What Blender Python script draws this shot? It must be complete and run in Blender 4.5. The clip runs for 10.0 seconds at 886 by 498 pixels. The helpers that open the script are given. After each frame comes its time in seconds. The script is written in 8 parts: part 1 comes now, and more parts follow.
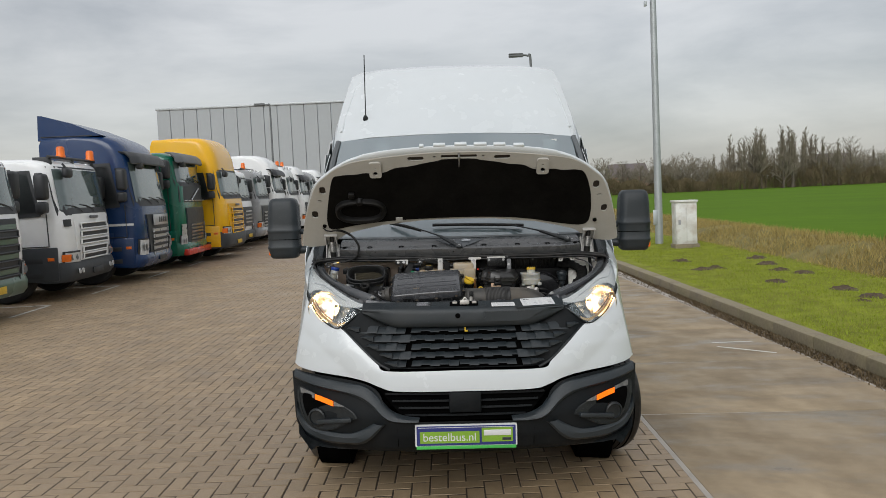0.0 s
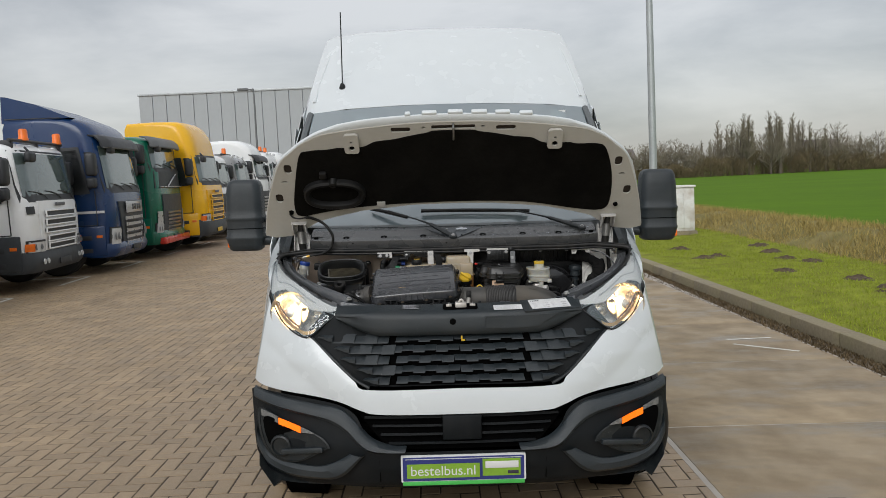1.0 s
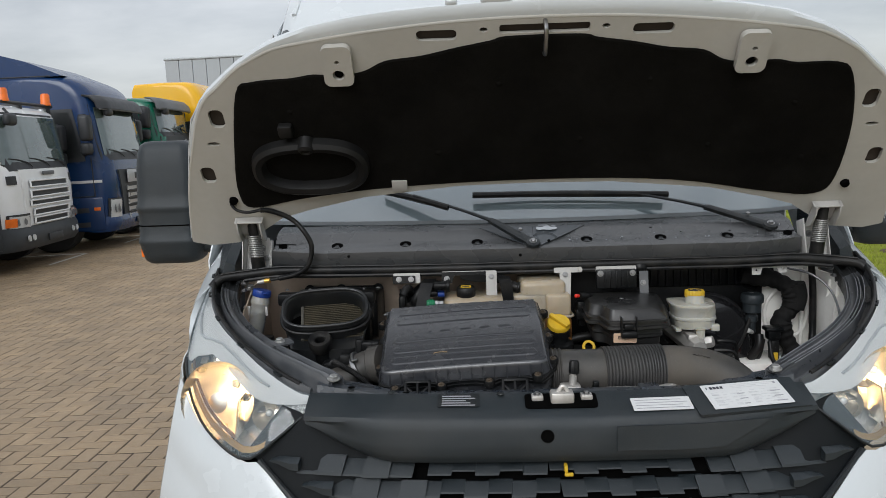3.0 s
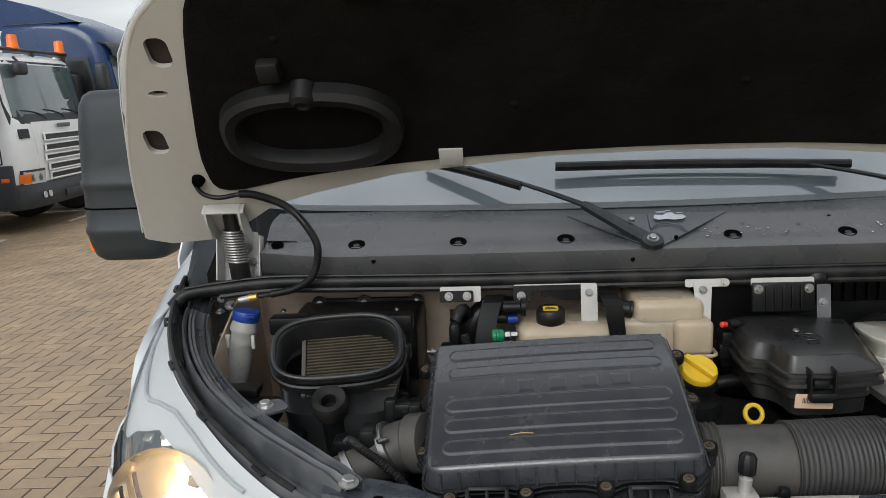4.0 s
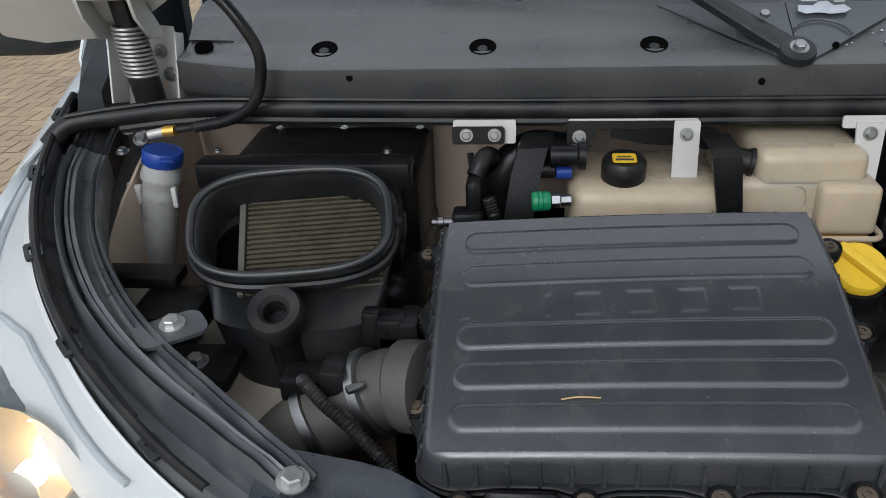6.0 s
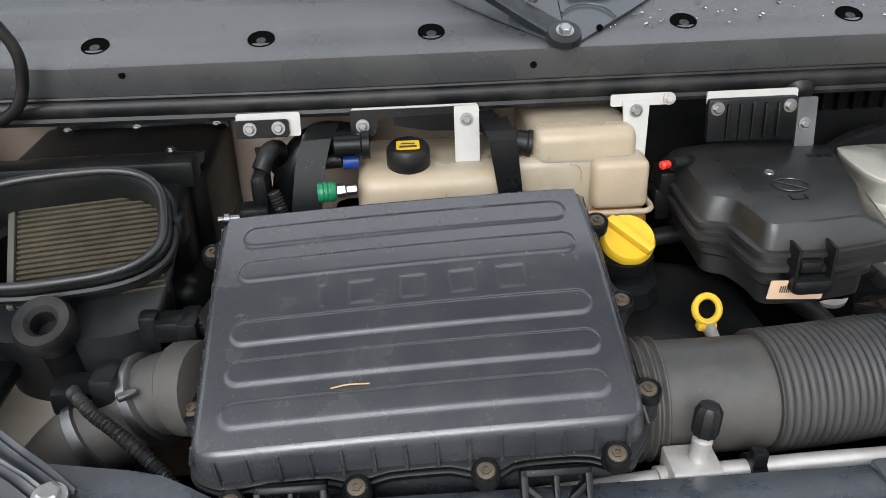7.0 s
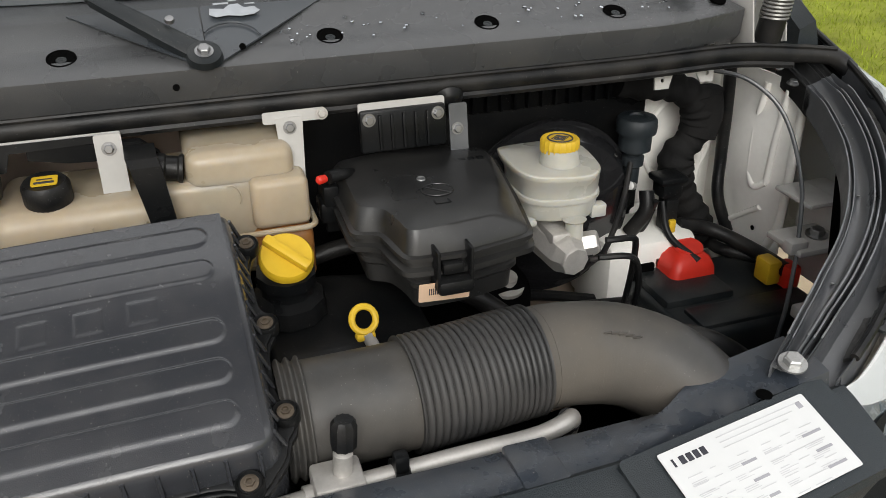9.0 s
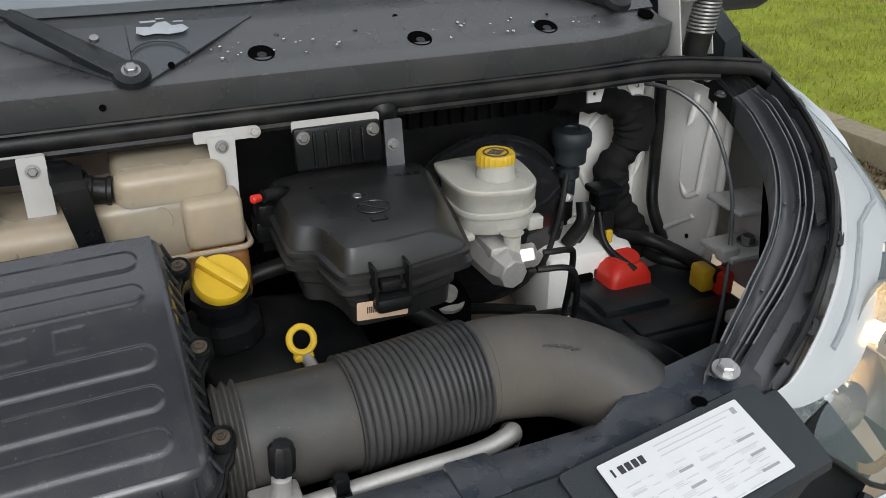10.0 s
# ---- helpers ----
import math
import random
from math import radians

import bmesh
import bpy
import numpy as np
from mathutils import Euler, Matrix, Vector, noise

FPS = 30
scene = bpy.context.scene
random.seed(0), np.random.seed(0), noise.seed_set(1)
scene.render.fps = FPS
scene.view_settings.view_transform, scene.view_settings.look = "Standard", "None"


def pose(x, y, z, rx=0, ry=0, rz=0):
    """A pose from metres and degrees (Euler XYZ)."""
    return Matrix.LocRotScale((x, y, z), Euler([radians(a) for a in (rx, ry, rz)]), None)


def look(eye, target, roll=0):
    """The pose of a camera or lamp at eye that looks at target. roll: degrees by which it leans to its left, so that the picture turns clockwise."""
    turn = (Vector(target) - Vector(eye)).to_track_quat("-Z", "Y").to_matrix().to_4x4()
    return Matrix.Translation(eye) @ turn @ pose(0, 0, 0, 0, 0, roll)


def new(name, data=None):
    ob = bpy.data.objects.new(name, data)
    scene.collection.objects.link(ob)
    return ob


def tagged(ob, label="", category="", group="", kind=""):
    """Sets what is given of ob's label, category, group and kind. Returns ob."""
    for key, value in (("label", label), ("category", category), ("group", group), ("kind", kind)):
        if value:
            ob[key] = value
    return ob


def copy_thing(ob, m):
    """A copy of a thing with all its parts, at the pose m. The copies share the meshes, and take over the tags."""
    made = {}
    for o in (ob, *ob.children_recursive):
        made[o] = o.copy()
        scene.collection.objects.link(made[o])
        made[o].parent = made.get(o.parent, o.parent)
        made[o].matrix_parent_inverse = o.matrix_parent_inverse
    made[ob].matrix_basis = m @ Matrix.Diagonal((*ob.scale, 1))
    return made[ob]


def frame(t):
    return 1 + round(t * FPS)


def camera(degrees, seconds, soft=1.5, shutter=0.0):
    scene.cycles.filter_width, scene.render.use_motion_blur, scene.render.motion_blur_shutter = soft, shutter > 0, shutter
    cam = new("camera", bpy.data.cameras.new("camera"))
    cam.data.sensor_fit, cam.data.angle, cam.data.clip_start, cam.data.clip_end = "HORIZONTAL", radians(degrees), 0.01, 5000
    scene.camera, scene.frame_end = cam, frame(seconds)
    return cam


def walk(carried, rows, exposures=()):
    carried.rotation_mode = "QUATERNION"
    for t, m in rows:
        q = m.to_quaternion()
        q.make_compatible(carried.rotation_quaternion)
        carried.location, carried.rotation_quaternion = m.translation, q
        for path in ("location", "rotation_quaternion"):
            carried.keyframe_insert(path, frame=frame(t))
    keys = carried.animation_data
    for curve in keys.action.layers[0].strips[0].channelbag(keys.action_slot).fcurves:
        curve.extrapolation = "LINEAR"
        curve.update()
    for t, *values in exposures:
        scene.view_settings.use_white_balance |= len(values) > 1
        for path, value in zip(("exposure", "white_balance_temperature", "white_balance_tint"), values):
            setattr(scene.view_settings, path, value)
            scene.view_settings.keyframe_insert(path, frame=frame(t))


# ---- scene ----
cam = camera(56.4, 10.0, soft=0.8)
PATH = [
    (0, (-0.07, -4.289, 1.688), (-0.083, -2.294, 1.549), -1.4),
    (0.5, (-0.037, -3.934, 1.691), (-0.023, -1.94, 1.535), -1.4),
    (1, (-0.093, -3.478, 1.649), (-0.076, -1.485, 1.478), -1.5),
    (1.5, (-0.117, -3.011, 1.647), (-0.097, -1.019, 1.471), -1.5),
    (2, (-0.127, -2.492, 1.665), (-0.109, -0.5, 1.49), -1.5),
    (2.5, (-0.182, -1.995, 1.637), (-0.176, -0.003, 1.456), -1.5),
    (2.7, (-0.183, -1.823, 1.636), (-0.201, 0.166, 1.429), -1.6),
    (3.8, (-0.234, -0.94, 1.621), (-0.364, 1.025, 1.273), -2.2),
    (4, (-0.279, -0.804, 1.635), (-0.415, 1.156, 1.261), -2.3),
    (4.5, (-0.329, -0.501, 1.601), (-0.497, 1.433, 1.117), -2.2),
    (5, (-0.37, -0.315, 1.585), (-0.593, 1.553, 0.906), -2.4),
    (5.2, (-0.386, -0.28, 1.606), (-0.613, 1.545, 0.819), -2.1),
    (6.3, (-0.264, -0.271, 1.587), (-0.414, 1.501, 0.67), -2.4),
    (6.5, (-0.243, -0.271, 1.586), (-0.32, 1.501, 0.661), -2.2),
    (7, (-0.199, -0.272, 1.588), (-0.111, 1.494, 0.653), -1.8),
    (7.5, (-0.162, -0.275, 1.592), (0.058, 1.477, 0.653), -1.5),
    (8, (-0.113, -0.275, 1.589), (0.224, 1.463, 0.659), -1.2),
    (8.5, (-0.071, -0.279, 1.59), (0.381, 1.432, 0.658), -0.9),
    (9, (-0.039, -0.288, 1.596), (0.511, 1.393, 0.663), -0.6),
    (9.5, (-0.029, -0.292, 1.603), (0.599, 1.362, 0.67), -0.3),
    (10, (-0.029, -0.287, 1.599), (0.649, 1.361, 0.691), -0.1),
]
LEVEL = pose(0, 0, 0, 0, 1.2, 0)  # the van stands on the road's cross fall
walk(cam, [(t, LEVEL @ look(eye, target, roll)) for t, eye, target, roll in PATH],
     [(0, -.3, 6500, 10), (1.5, -.27, 6450, 10), (2.5, -.25, 6250, 10), (4, .05, 6400, 10), (4.5, .22, 6350, 10), (5.2, .36, 6350, 10), (6.3, .12, 6050, 10), (6.5, .18, 6050, 10), (7, .82, 6280, 11), (7.5, .90, 6350, 12), (8, .80, 6450, 14), (8.6, .50, 6800, 13), (9, .3, 6700, 10), (10, .1, 6300, 10)])

# world: a closed cloud cover over a dim clear sky, and a wide, weak sun behind it
world = bpy.data.worlds.new("overcast_sky")
scene.world = world
world.use_nodes = True
wn, wl = world.node_tree.nodes, world.node_tree.links
sky = wn.new("ShaderNodeTexSky")
sky.sky_type, sky.sun_disc, sky.sun_elevation, sky.sun_rotation = "NISHITA", False, radians(32), radians(194)
co, mp = wn.new("ShaderNodeTexCoord"), wn.new("ShaderNodeMapping")
mp.inputs["Scale"].default_value = (1.0, 1.0, 3.6)
cl = wn.new("ShaderNodeTexNoise")
cl.inputs["Scale"].default_value, cl.inputs["Detail"].default_value, cl.inputs["Roughness"].default_value = 2.2, 7.0, 0.55
cl.inputs["Distortion"].default_value = 0.25
rp = wn.new("ShaderNodeValToRGB")
rp.color_ramp.elements[0].position, rp.color_ramp.elements[0].color = 0.32, (0.40, 0.405, 0.41, 1)
rp.color_ramp.elements[1].position, rp.color_ramp.elements[1].color = 0.62, (0.735, 0.725, 0.71, 1)
mix = wn.new("ShaderNodeMix")
mix.data_type = "RGBA"
mix.inputs["Factor"].default_value = 0.03
wl.new(co.outputs["Generated"], mp.inputs["Vector"])
wl.new(mp.outputs["Vector"], cl.inputs["Vector"])
wl.new(cl.outputs["Fac"], rp.inputs["Fac"])
wl.new(rp.outputs["Color"], mix.inputs["A"])
wl.new(sky.outputs["Color"], mix.inputs["B"])
sep, lift = wn.new("ShaderNodeSeparateXYZ"), wn.new("ShaderNodeMapRange")
for key, value in zip(("From Min", "From Max", "To Min", "To Max"), (0.0, 1.0, 0.82, 1.85)):
    lift.inputs[key].default_value = value
wl.new(co.outputs["Generated"], sep.inputs["Vector"])
wl.new(sep.outputs["Z"], lift.inputs["Value"])
wl.new(lift.outputs["Result"], wn["Background"].inputs["Strength"])
wl.new(mix.outputs["Result"], wn["Background"].inputs["Color"])
sun = new("sun", bpy.data.lights.new("sun", "SUN"))
sun.data.energy, sun.data.angle, sun.data.color = 1.7, radians(35), (0.975, 0.985, 0.975)
sun.matrix_world = look((0, 0, 0), (0.20, 0.82, -0.53))
scene.view_settings.exposure = 0.0


# materials
def mat(name, color, rough=0.5, metal=0.0, vary=0.18, scale=9.0, bump=0.0, bscale=220.0, spec=0.5, dust=0.0, dustcol=(0.30, 0.27, 0.23),
        dscale=14.0, each=0.0, coat=0.0, glow=None, power=0.0, trans=0.0, sub=0.0, speck=0.0):
    m = bpy.data.materials.new(name)
    m.use_nodes = True
    n, l = m.node_tree.nodes, m.node_tree.links
    b = n["Principled BSDF"]
    b.inputs["Metallic"].default_value, b.inputs["Specular IOR Level"].default_value = metal, spec
    b.inputs["Coat Weight"].default_value, b.inputs["Transmission Weight"].default_value = coat, trans
    b.inputs["Subsurface Weight"].default_value = sub
    if sub:
        b.inputs["Subsurface Radius"].default_value, b.inputs["Subsurface Scale"].default_value = (1.0, 0.8, 0.5), 0.02
    tc = n.new("ShaderNodeTexCoord")

    def noise_at(s, detail):
        t = n.new("ShaderNodeTexNoise")
        t.inputs["Scale"].default_value, t.inputs["Detail"].default_value = s, detail
        l.new(tc.outputs["Object"], t.inputs["Vector"])
        return t.outputs["Fac"]

    def ramp(fac, lo, hi, a, c):
        t = n.new("ShaderNodeMapRange")
        for k, v in zip(("From Min", "From Max", "To Min", "To Max"), (lo, hi, a, c)):
            t.inputs[k].default_value = v
        l.new(fac, t.inputs["Value"])
        return t.outputs["Result"]

    def scaled(col, fac):
        t = n.new("ShaderNodeVectorMath")
        t.operation = "SCALE"
        l.new(col, t.inputs[0])
        l.new(fac, t.inputs["Scale"])
        return t.outputs["Vector"]

    rgb = n.new("ShaderNodeRGB")
    rgb.outputs[0].default_value = (*color, 1)
    col = rgb.outputs[0]
    big = noise_at(scale, 5.0)
    col = scaled(col, ramp(big, 0.25, 0.75, 1 - vary, 1 + vary))
    col = scaled(col, ramp(noise_at(scale * 11, 3.0), 0.2, 0.8, 1 - vary * 0.5, 1 + vary * 0.5))
    if each:
        oi = n.new("ShaderNodeObjectInfo")
        col = scaled(col, ramp(oi.outputs["Random"], 0, 1, 1 - each, 1 + each))
        ge = n.new("ShaderNodeNewGeometry")
        col = scaled(col, ramp(ge.outputs["Random Per Island"], 0, 1, 1 - each, 1 + each))
    rsock = ramp(big, 0.2, 0.8, max(rough - 0.08, 0.01), min(rough + 0.10, 1))
    if dust:
        t = n.new("ShaderNodeMix")
        t.data_type = "RGBA"
        fac = ramp(noise_at(dscale, 9.0), 0.42, 0.78, 0.0, dust)
        l.new(fac, t.inputs["Factor"])
        l.new(col, t.inputs["A"])
        t.inputs["B"].default_value = (*dustcol, 1)
        col = t.outputs["Result"]
        add = n.new("ShaderNodeMath")
        add.operation = "ADD"
        l.new(rsock, add.inputs[0])
        l.new(fac, add.inputs[1])
        rsock = add.outputs[0]
    if speck:
        t = n.new("ShaderNodeMix")
        t.data_type = "RGBA"
        l.new(ramp(noise_at(620.0, 1.0), 0.735, 0.79, 0.0, speck), t.inputs["Factor"])
        l.new(col, t.inputs["A"])
        t.inputs["B"].default_value = (0.42, 0.40, 0.37, 1)
        col = t.outputs["Result"]
    l.new(col, b.inputs["Base Color"])
    l.new(rsock, b.inputs["Roughness"])
    if bump:
        t = n.new("ShaderNodeBump")
        t.inputs["Strength"].default_value, t.inputs["Distance"].default_value = min(bump, 1.0), 0.002 * max(bump, 1.0)
        l.new(noise_at(bscale, 4.0), t.inputs["Height"])
        l.new(t.outputs["Normal"], b.inputs["Normal"])
    if glow:
        b.inputs["Emission Color"].default_value, b.inputs["Emission Strength"].default_value = (*glow, 1), power
    return m


WHITE = mat("white_van_paint", (0.58, 0.615, 0.63), 0.22, vary=0.02, coat=0.5, dust=0.04, dustcol=(0.5, 0.48, 0.43), dscale=5)
INNER = mat("beige_inner_coat", (0.42, 0.410, 0.375), 0.45, vary=0.06, scale=5, dust=0.25, dustcol=(0.42, 0.37, 0.30), dscale=9)
APRON = mat("white_inner_panel", (0.86, 0.84, 0.79), 0.35, vary=0.05, dust=0.12, dustcol=(0.45, 0.40, 0.33), dscale=11)
BLACKP = mat("black_plastic", (0.0105, 0.0135, 0.0152), 0.34, spec=0.35, vary=0.2, bump=0.25, bscale=900, dust=0.05, dscale=30, speck=0.45)
LIDP = mat("dark_grey_lid_plastic", (0.036, 0.038, 0.043), 0.19, spec=.9, vary=0.06, scale=5, bump=0.12, bscale=1100, dust=0.14, dustcol=(0.10, 0.095, 0.09), dscale=26, speck=0.5)
DUSTYP = mat("dusty_grey_plastic", (0.044, 0.0430, 0.041), 0.36, spec=.45, vary=0.25, scale=8, bump=0.06, bscale=500, dust=0.60, dustcol=(0.165, 0.14, 0.11), dscale=6, speck=0.35)
FUSEP = mat("satin_black_plastic", (0.0055, 0.0061, 0.0066), 0.30, spec=0.18, vary=0.15, bump=0.1, bscale=900, dust=0.10, dustcol=(0.10, 0.09, 0.08), dscale=13, speck=0.45)
COWLP = mat("grey_cowl_plastic", (0.050, 0.0520, 0.054), 0.25, spec=.75, vary=0.10, scale=4, bump=0.25, bscale=1000, dust=0.18, dustcol=(0.12, 0.115, 0.11), dscale=12, speck=0.5)
BUMPP = mat("charcoal_bumper_plastic", (0.0160, 0.0220, 0.0260), 0.40, spec=0.45, vary=0.10, bump=0.4, bscale=900, dust=0.12, dustcol=(0.12, 0.11, 0.10), dscale=8, speck=0.25)
RUBBER = mat("black_rubber", (0.0058, 0.0062, 0.0068), 0.38, spec=0.28, vary=0.2, bump=0.15, bscale=300, dust=0.08, dscale=22, speck=0.3)
RAILP = mat("dark_painted_rail", (0.056, 0.060, 0.066), 0.30, spec=1.0, vary=0.15, bump=0.1, bscale=700, dust=0.35, dustcol=(0.15, 0.15, 0.15), dscale=25, speck=0.6)
SLAMP = mat("blue_black_steel", (0.030, 0.037, 0.047), 0.22, spec=.8, vary=0.15, bump=0.1, bscale=600, dust=0.30, dustcol=(0.14, 0.13, 0.12), dscale=30, speck=0.6)
FELT = mat("black_felt_liner", (0.0058, 0.0054, 0.0046), 0.95, vary=0.5, scale=5, bump=1.0, bscale=160, spec=0.06, dust=0.06, dustcol=(0.04, 0.04, 0.04), dscale=18)
# near-black without sheen: shade painted into gaps and holes, also plain black parts
DARK = mat("black_and_shade", (0.003, 0.003, 0.003), 0.9, vary=0.3, spec=0.0)
STEEL = mat("zinc_plated_steel", (0.30, 0.30, 0.30), 0.36, metal=1.0, vary=0.1, scale=40)
STEELB = mat("bright_zinc_bolt", (0.46, 0.46, 0.45), 0.38, metal=.8, vary=0.2, scale=60)
ALU = mat("dull_aluminium", (0.52, 0.50, 0.47), 0.40, metal=0.55, vary=0.15, scale=25, dust=0.25, dustcol=(0.35, 0.31, 0.26), dscale=30)
BRKT = mat("white_painted_bracket", (0.47, 0.46, 0.44), 0.36, metal=0.1, vary=0.08, dust=0.35, dustcol=(0.4, 0.38, 0.34))
TANK = mat("milky_tank_plastic", (0.395, 0.335, 0.245), 0.24, vary=0.12, scale=6, sub=0.5, dust=0.40, dustcol=(0.33, 0.22, 0.13), dscale=6)
TANKLOW = mat("amber_coolant_level", (0.36, 0.16, 0.05), 0.35, vary=0.15, sub=0.3)
MILK = mat("white_reservoir_plastic", (0.46, 0.45, 0.40), 0.28, vary=0.08, sub=0.45, dust=0.12, dustcol=(0.5, 0.44, 0.34))
YELLOW = mat("yellow_plastic", (0.64, 0.41, 0.02), 0.42, vary=0.1, dust=0.15, dustcol=(0.4, 0.28, 0.05))
RED = mat("red_plastic", (0.62, 0.025, 0.012), 0.4, vary=0.12, dust=0.12, dustcol=(0.3, 0.08, 0.06))
BLUE = mat("blue_cap_plastic", (0.013, 0.045, 0.24), 0.4, vary=0.08)
GREEN = mat("green_connector", (0.010, 0.18, 0.075), 0.4)
PAPER = mat("white_label_paper", (0.64, 0.645, 0.64), 0.5, vary=0.03)
PRINT = mat("dark_print", (0.03, 0.03, 0.04), 0.6, vary=0.05)
GREYPRINT = mat("grey_print", (0.32, 0.32, 0.34), 0.6, vary=0.05)
PEACH = mat("peach_label_paper", (0.72, 0.50, 0.34), 0.55, vary=0.05)
PLEAT = mat("dusty_filter_paper", (0.055, 0.046, 0.028), 0.9, vary=0.3, scale=30, bump=0.4, bscale=400)
CHROME = mat("reflector_chrome", (0.80, 0.74, 0.64), 0.28, metal=1.0, vary=0.03)
BULB = mat("lit_bulb", (1.0, 0.8, 0.5), 0.3, glow=(1.0, 0.68, 0.32), power=38.0)
AMBER = mat("lit_indicator", (1.0, 0.20, 0.01), 0.3, glow=(1.0, 0.13, 0.002), power=1.1)
AMBERLENS = mat("amber_lens", (0.85, 0.18, 0.02), 0.2, vary=0.05)
PRINTBLUE = mat("plate_blue", (0.02, 0.03, 0.16), 0.4)
PRINTGREEN = mat("plate_green", (0.19, 0.35, 0.03), 0.4)
STRIPGREEN = mat("green_strip", (0.06, 0.42, 0.08), 0.4)
# gold base colour paints the bulb's warm light onto the lamp's lower edge
GOLD = mat("trim_painted_lamplit", (.62, .40, .16), .30, metal=.8, vary=.1)
WORN = mat("worn_screw_head", (.12, .095, .07), .5, metal=.6, vary=.3, scale=60)
BULK = mat("pinkish_beige_primer", (0.48, 0.385, 0.30), 0.5, vary=0.10, scale=6, dust=0.15, dustcol=(0.36, 0.25, 0.17), dscale=9)
TAPE = mat("black_cloth_tape", (0.012, 0.012, 0.012), 0.75, vary=0.3, scale=30, bump=0.8, bscale=90, spec=0.1, dust=0.15, dustcol=(0.06, 0.055, 0.05), dscale=20)
FRONTP = mat("dark_bumper_plastic", (0.0050, 0.0068, 0.0082), 0.5, spec=0.18, vary=0.12, bump=0.4, bscale=900, dust=0.10, dustcol=(0.07, 0.065, 0.06), dscale=8)
BRASS = mat("brass_fitting", (0.75, 0.45, 0.10), 0.3, metal=0.8)


def glass(name, tint, rough=0.0, ior=1.52, sheen=0.0):
    m = bpy.data.materials.new(name)
    m.use_nodes = True
    n, l = m.node_tree.nodes, m.node_tree.links
    out, tr, gl, mx, fr = n["Material Output"], n.new("ShaderNodeBsdfTransparent"), n.new("ShaderNodeBsdfGlossy"), n.new("ShaderNodeMixShader"), n.new("ShaderNodeFresnel")
    n.remove(n["Principled BSDF"])
    tr.inputs["Color"].default_value = (*tint, 1)
    gl.inputs["Roughness"].default_value, fr.inputs["IOR"].default_value = rough, ior
    l.new(fr.outputs[0], mx.inputs[0])
    l.new(tr.outputs[0], mx.inputs[1])
    l.new(gl.outputs[0], mx.inputs[2])
    last = mx.outputs[0]
    # pale blue diffuse layer: haze and sky reflection put into the colour
    if sheen:
        df, dm = n.new("ShaderNodeBsdfDiffuse"), n.new("ShaderNodeMixShader")
        df.inputs["Color"].default_value, dm.inputs[0].default_value = (0.46, 0.57, 0.62, 1), sheen
        l.new(last, dm.inputs[1])
        l.new(df.outputs[0], dm.inputs[2])
        last = dm.outputs[0]
    l.new(last, out.inputs["Surface"])
    return m


# index and diffuse layer set high to paint in more sky reflection
GLASS = glass("windscreen_glass", (0.26, 0.33, 0.33), 0.02, 3.0, 0.27)
LENS = glass("clear_lens", (0.93, 0.93, 0.92), 0.05, 1.65, 0.13)


# mesh tools
def part(name, bm, material, parent=None, label="", flat=False):
    me = bpy.data.meshes.new(name)
    bmesh.ops.recalc_face_normals(bm, faces=bm.faces)
    bm.to_mesh(me)
    bm.free()
    me.materials.append(material)
    if not flat:
        me.polygons.foreach_set("use_smooth", [True] * len(me.polygons))
        me.set_sharp_from_angle(angle=radians(38))
    ob = new(name, me)
    if parent:
        ob.parent = parent
    if label:
        ob["label"] = label
    return ob


def merge(*bms):
    out = bmesh.new()
    for o in bms:
        me = bpy.data.meshes.new("t")
        o.to_mesh(me)
        o.free()
        out.from_mesh(me)
        bpy.data.meshes.remove(me)
    return out


def moved(bm, m):
    bmesh.ops.transform(bm, matrix=m, verts=bm.verts)
    return bm


def rbox(x0, x1, y0, y1, z0, z1, b=0.004, seg=2, taper=1.0, m=None):
    """A box with rounded edges; taper shrinks its top."""
    bm = bmesh.new()
    bmesh.ops.create_cube(bm, size=1)
    for v in bm.verts:
        k = taper if v.co.z > 0 else 1.0
        v.co = Vector(((x0 + x1) / 2 + v.co.x * k * (x1 - x0), (y0 + y1) / 2 + v.co.y * k * (y1 - y0), (z0 + z1) / 2 + v.co.z * (z1 - z0)))
    if b:
        b = min(b, 0.45 * min(abs(x1 - x0), abs(y1 - y0), abs(z1 - z0)))
        bmesh.ops.bevel(bm, geom=bm.edges[:], offset=b, segments=seg, affect="EDGES", profile=0.5)
    return moved(bm, m) if m else bm


def smooth(pts, n=6, closed=False):
    """Points along a smooth curve through the given ones."""
    p = [Vector(q) for q in pts]
    c, out = len(p), []
    for i in range(c if closed else c - 1):
        a, b = (p[i - 1], p[i]) if closed or i else (p[0] * 2 - p[1], p[0])
        d, e = p[(i + 1) % c], (p[(i + 2) % c] if closed or i + 2 < c else p[-1] * 2 - p[-2])
        for k in range(n):
            t = k / n
            out.append(0.5 * ((2 * b) + (d - a) * t + (2 * a - 5 * b + 4 * d - e) * t * t + (3 * b - a - 3 * d + e) * t ** 3))
    return out if closed else out + [p[-1]]


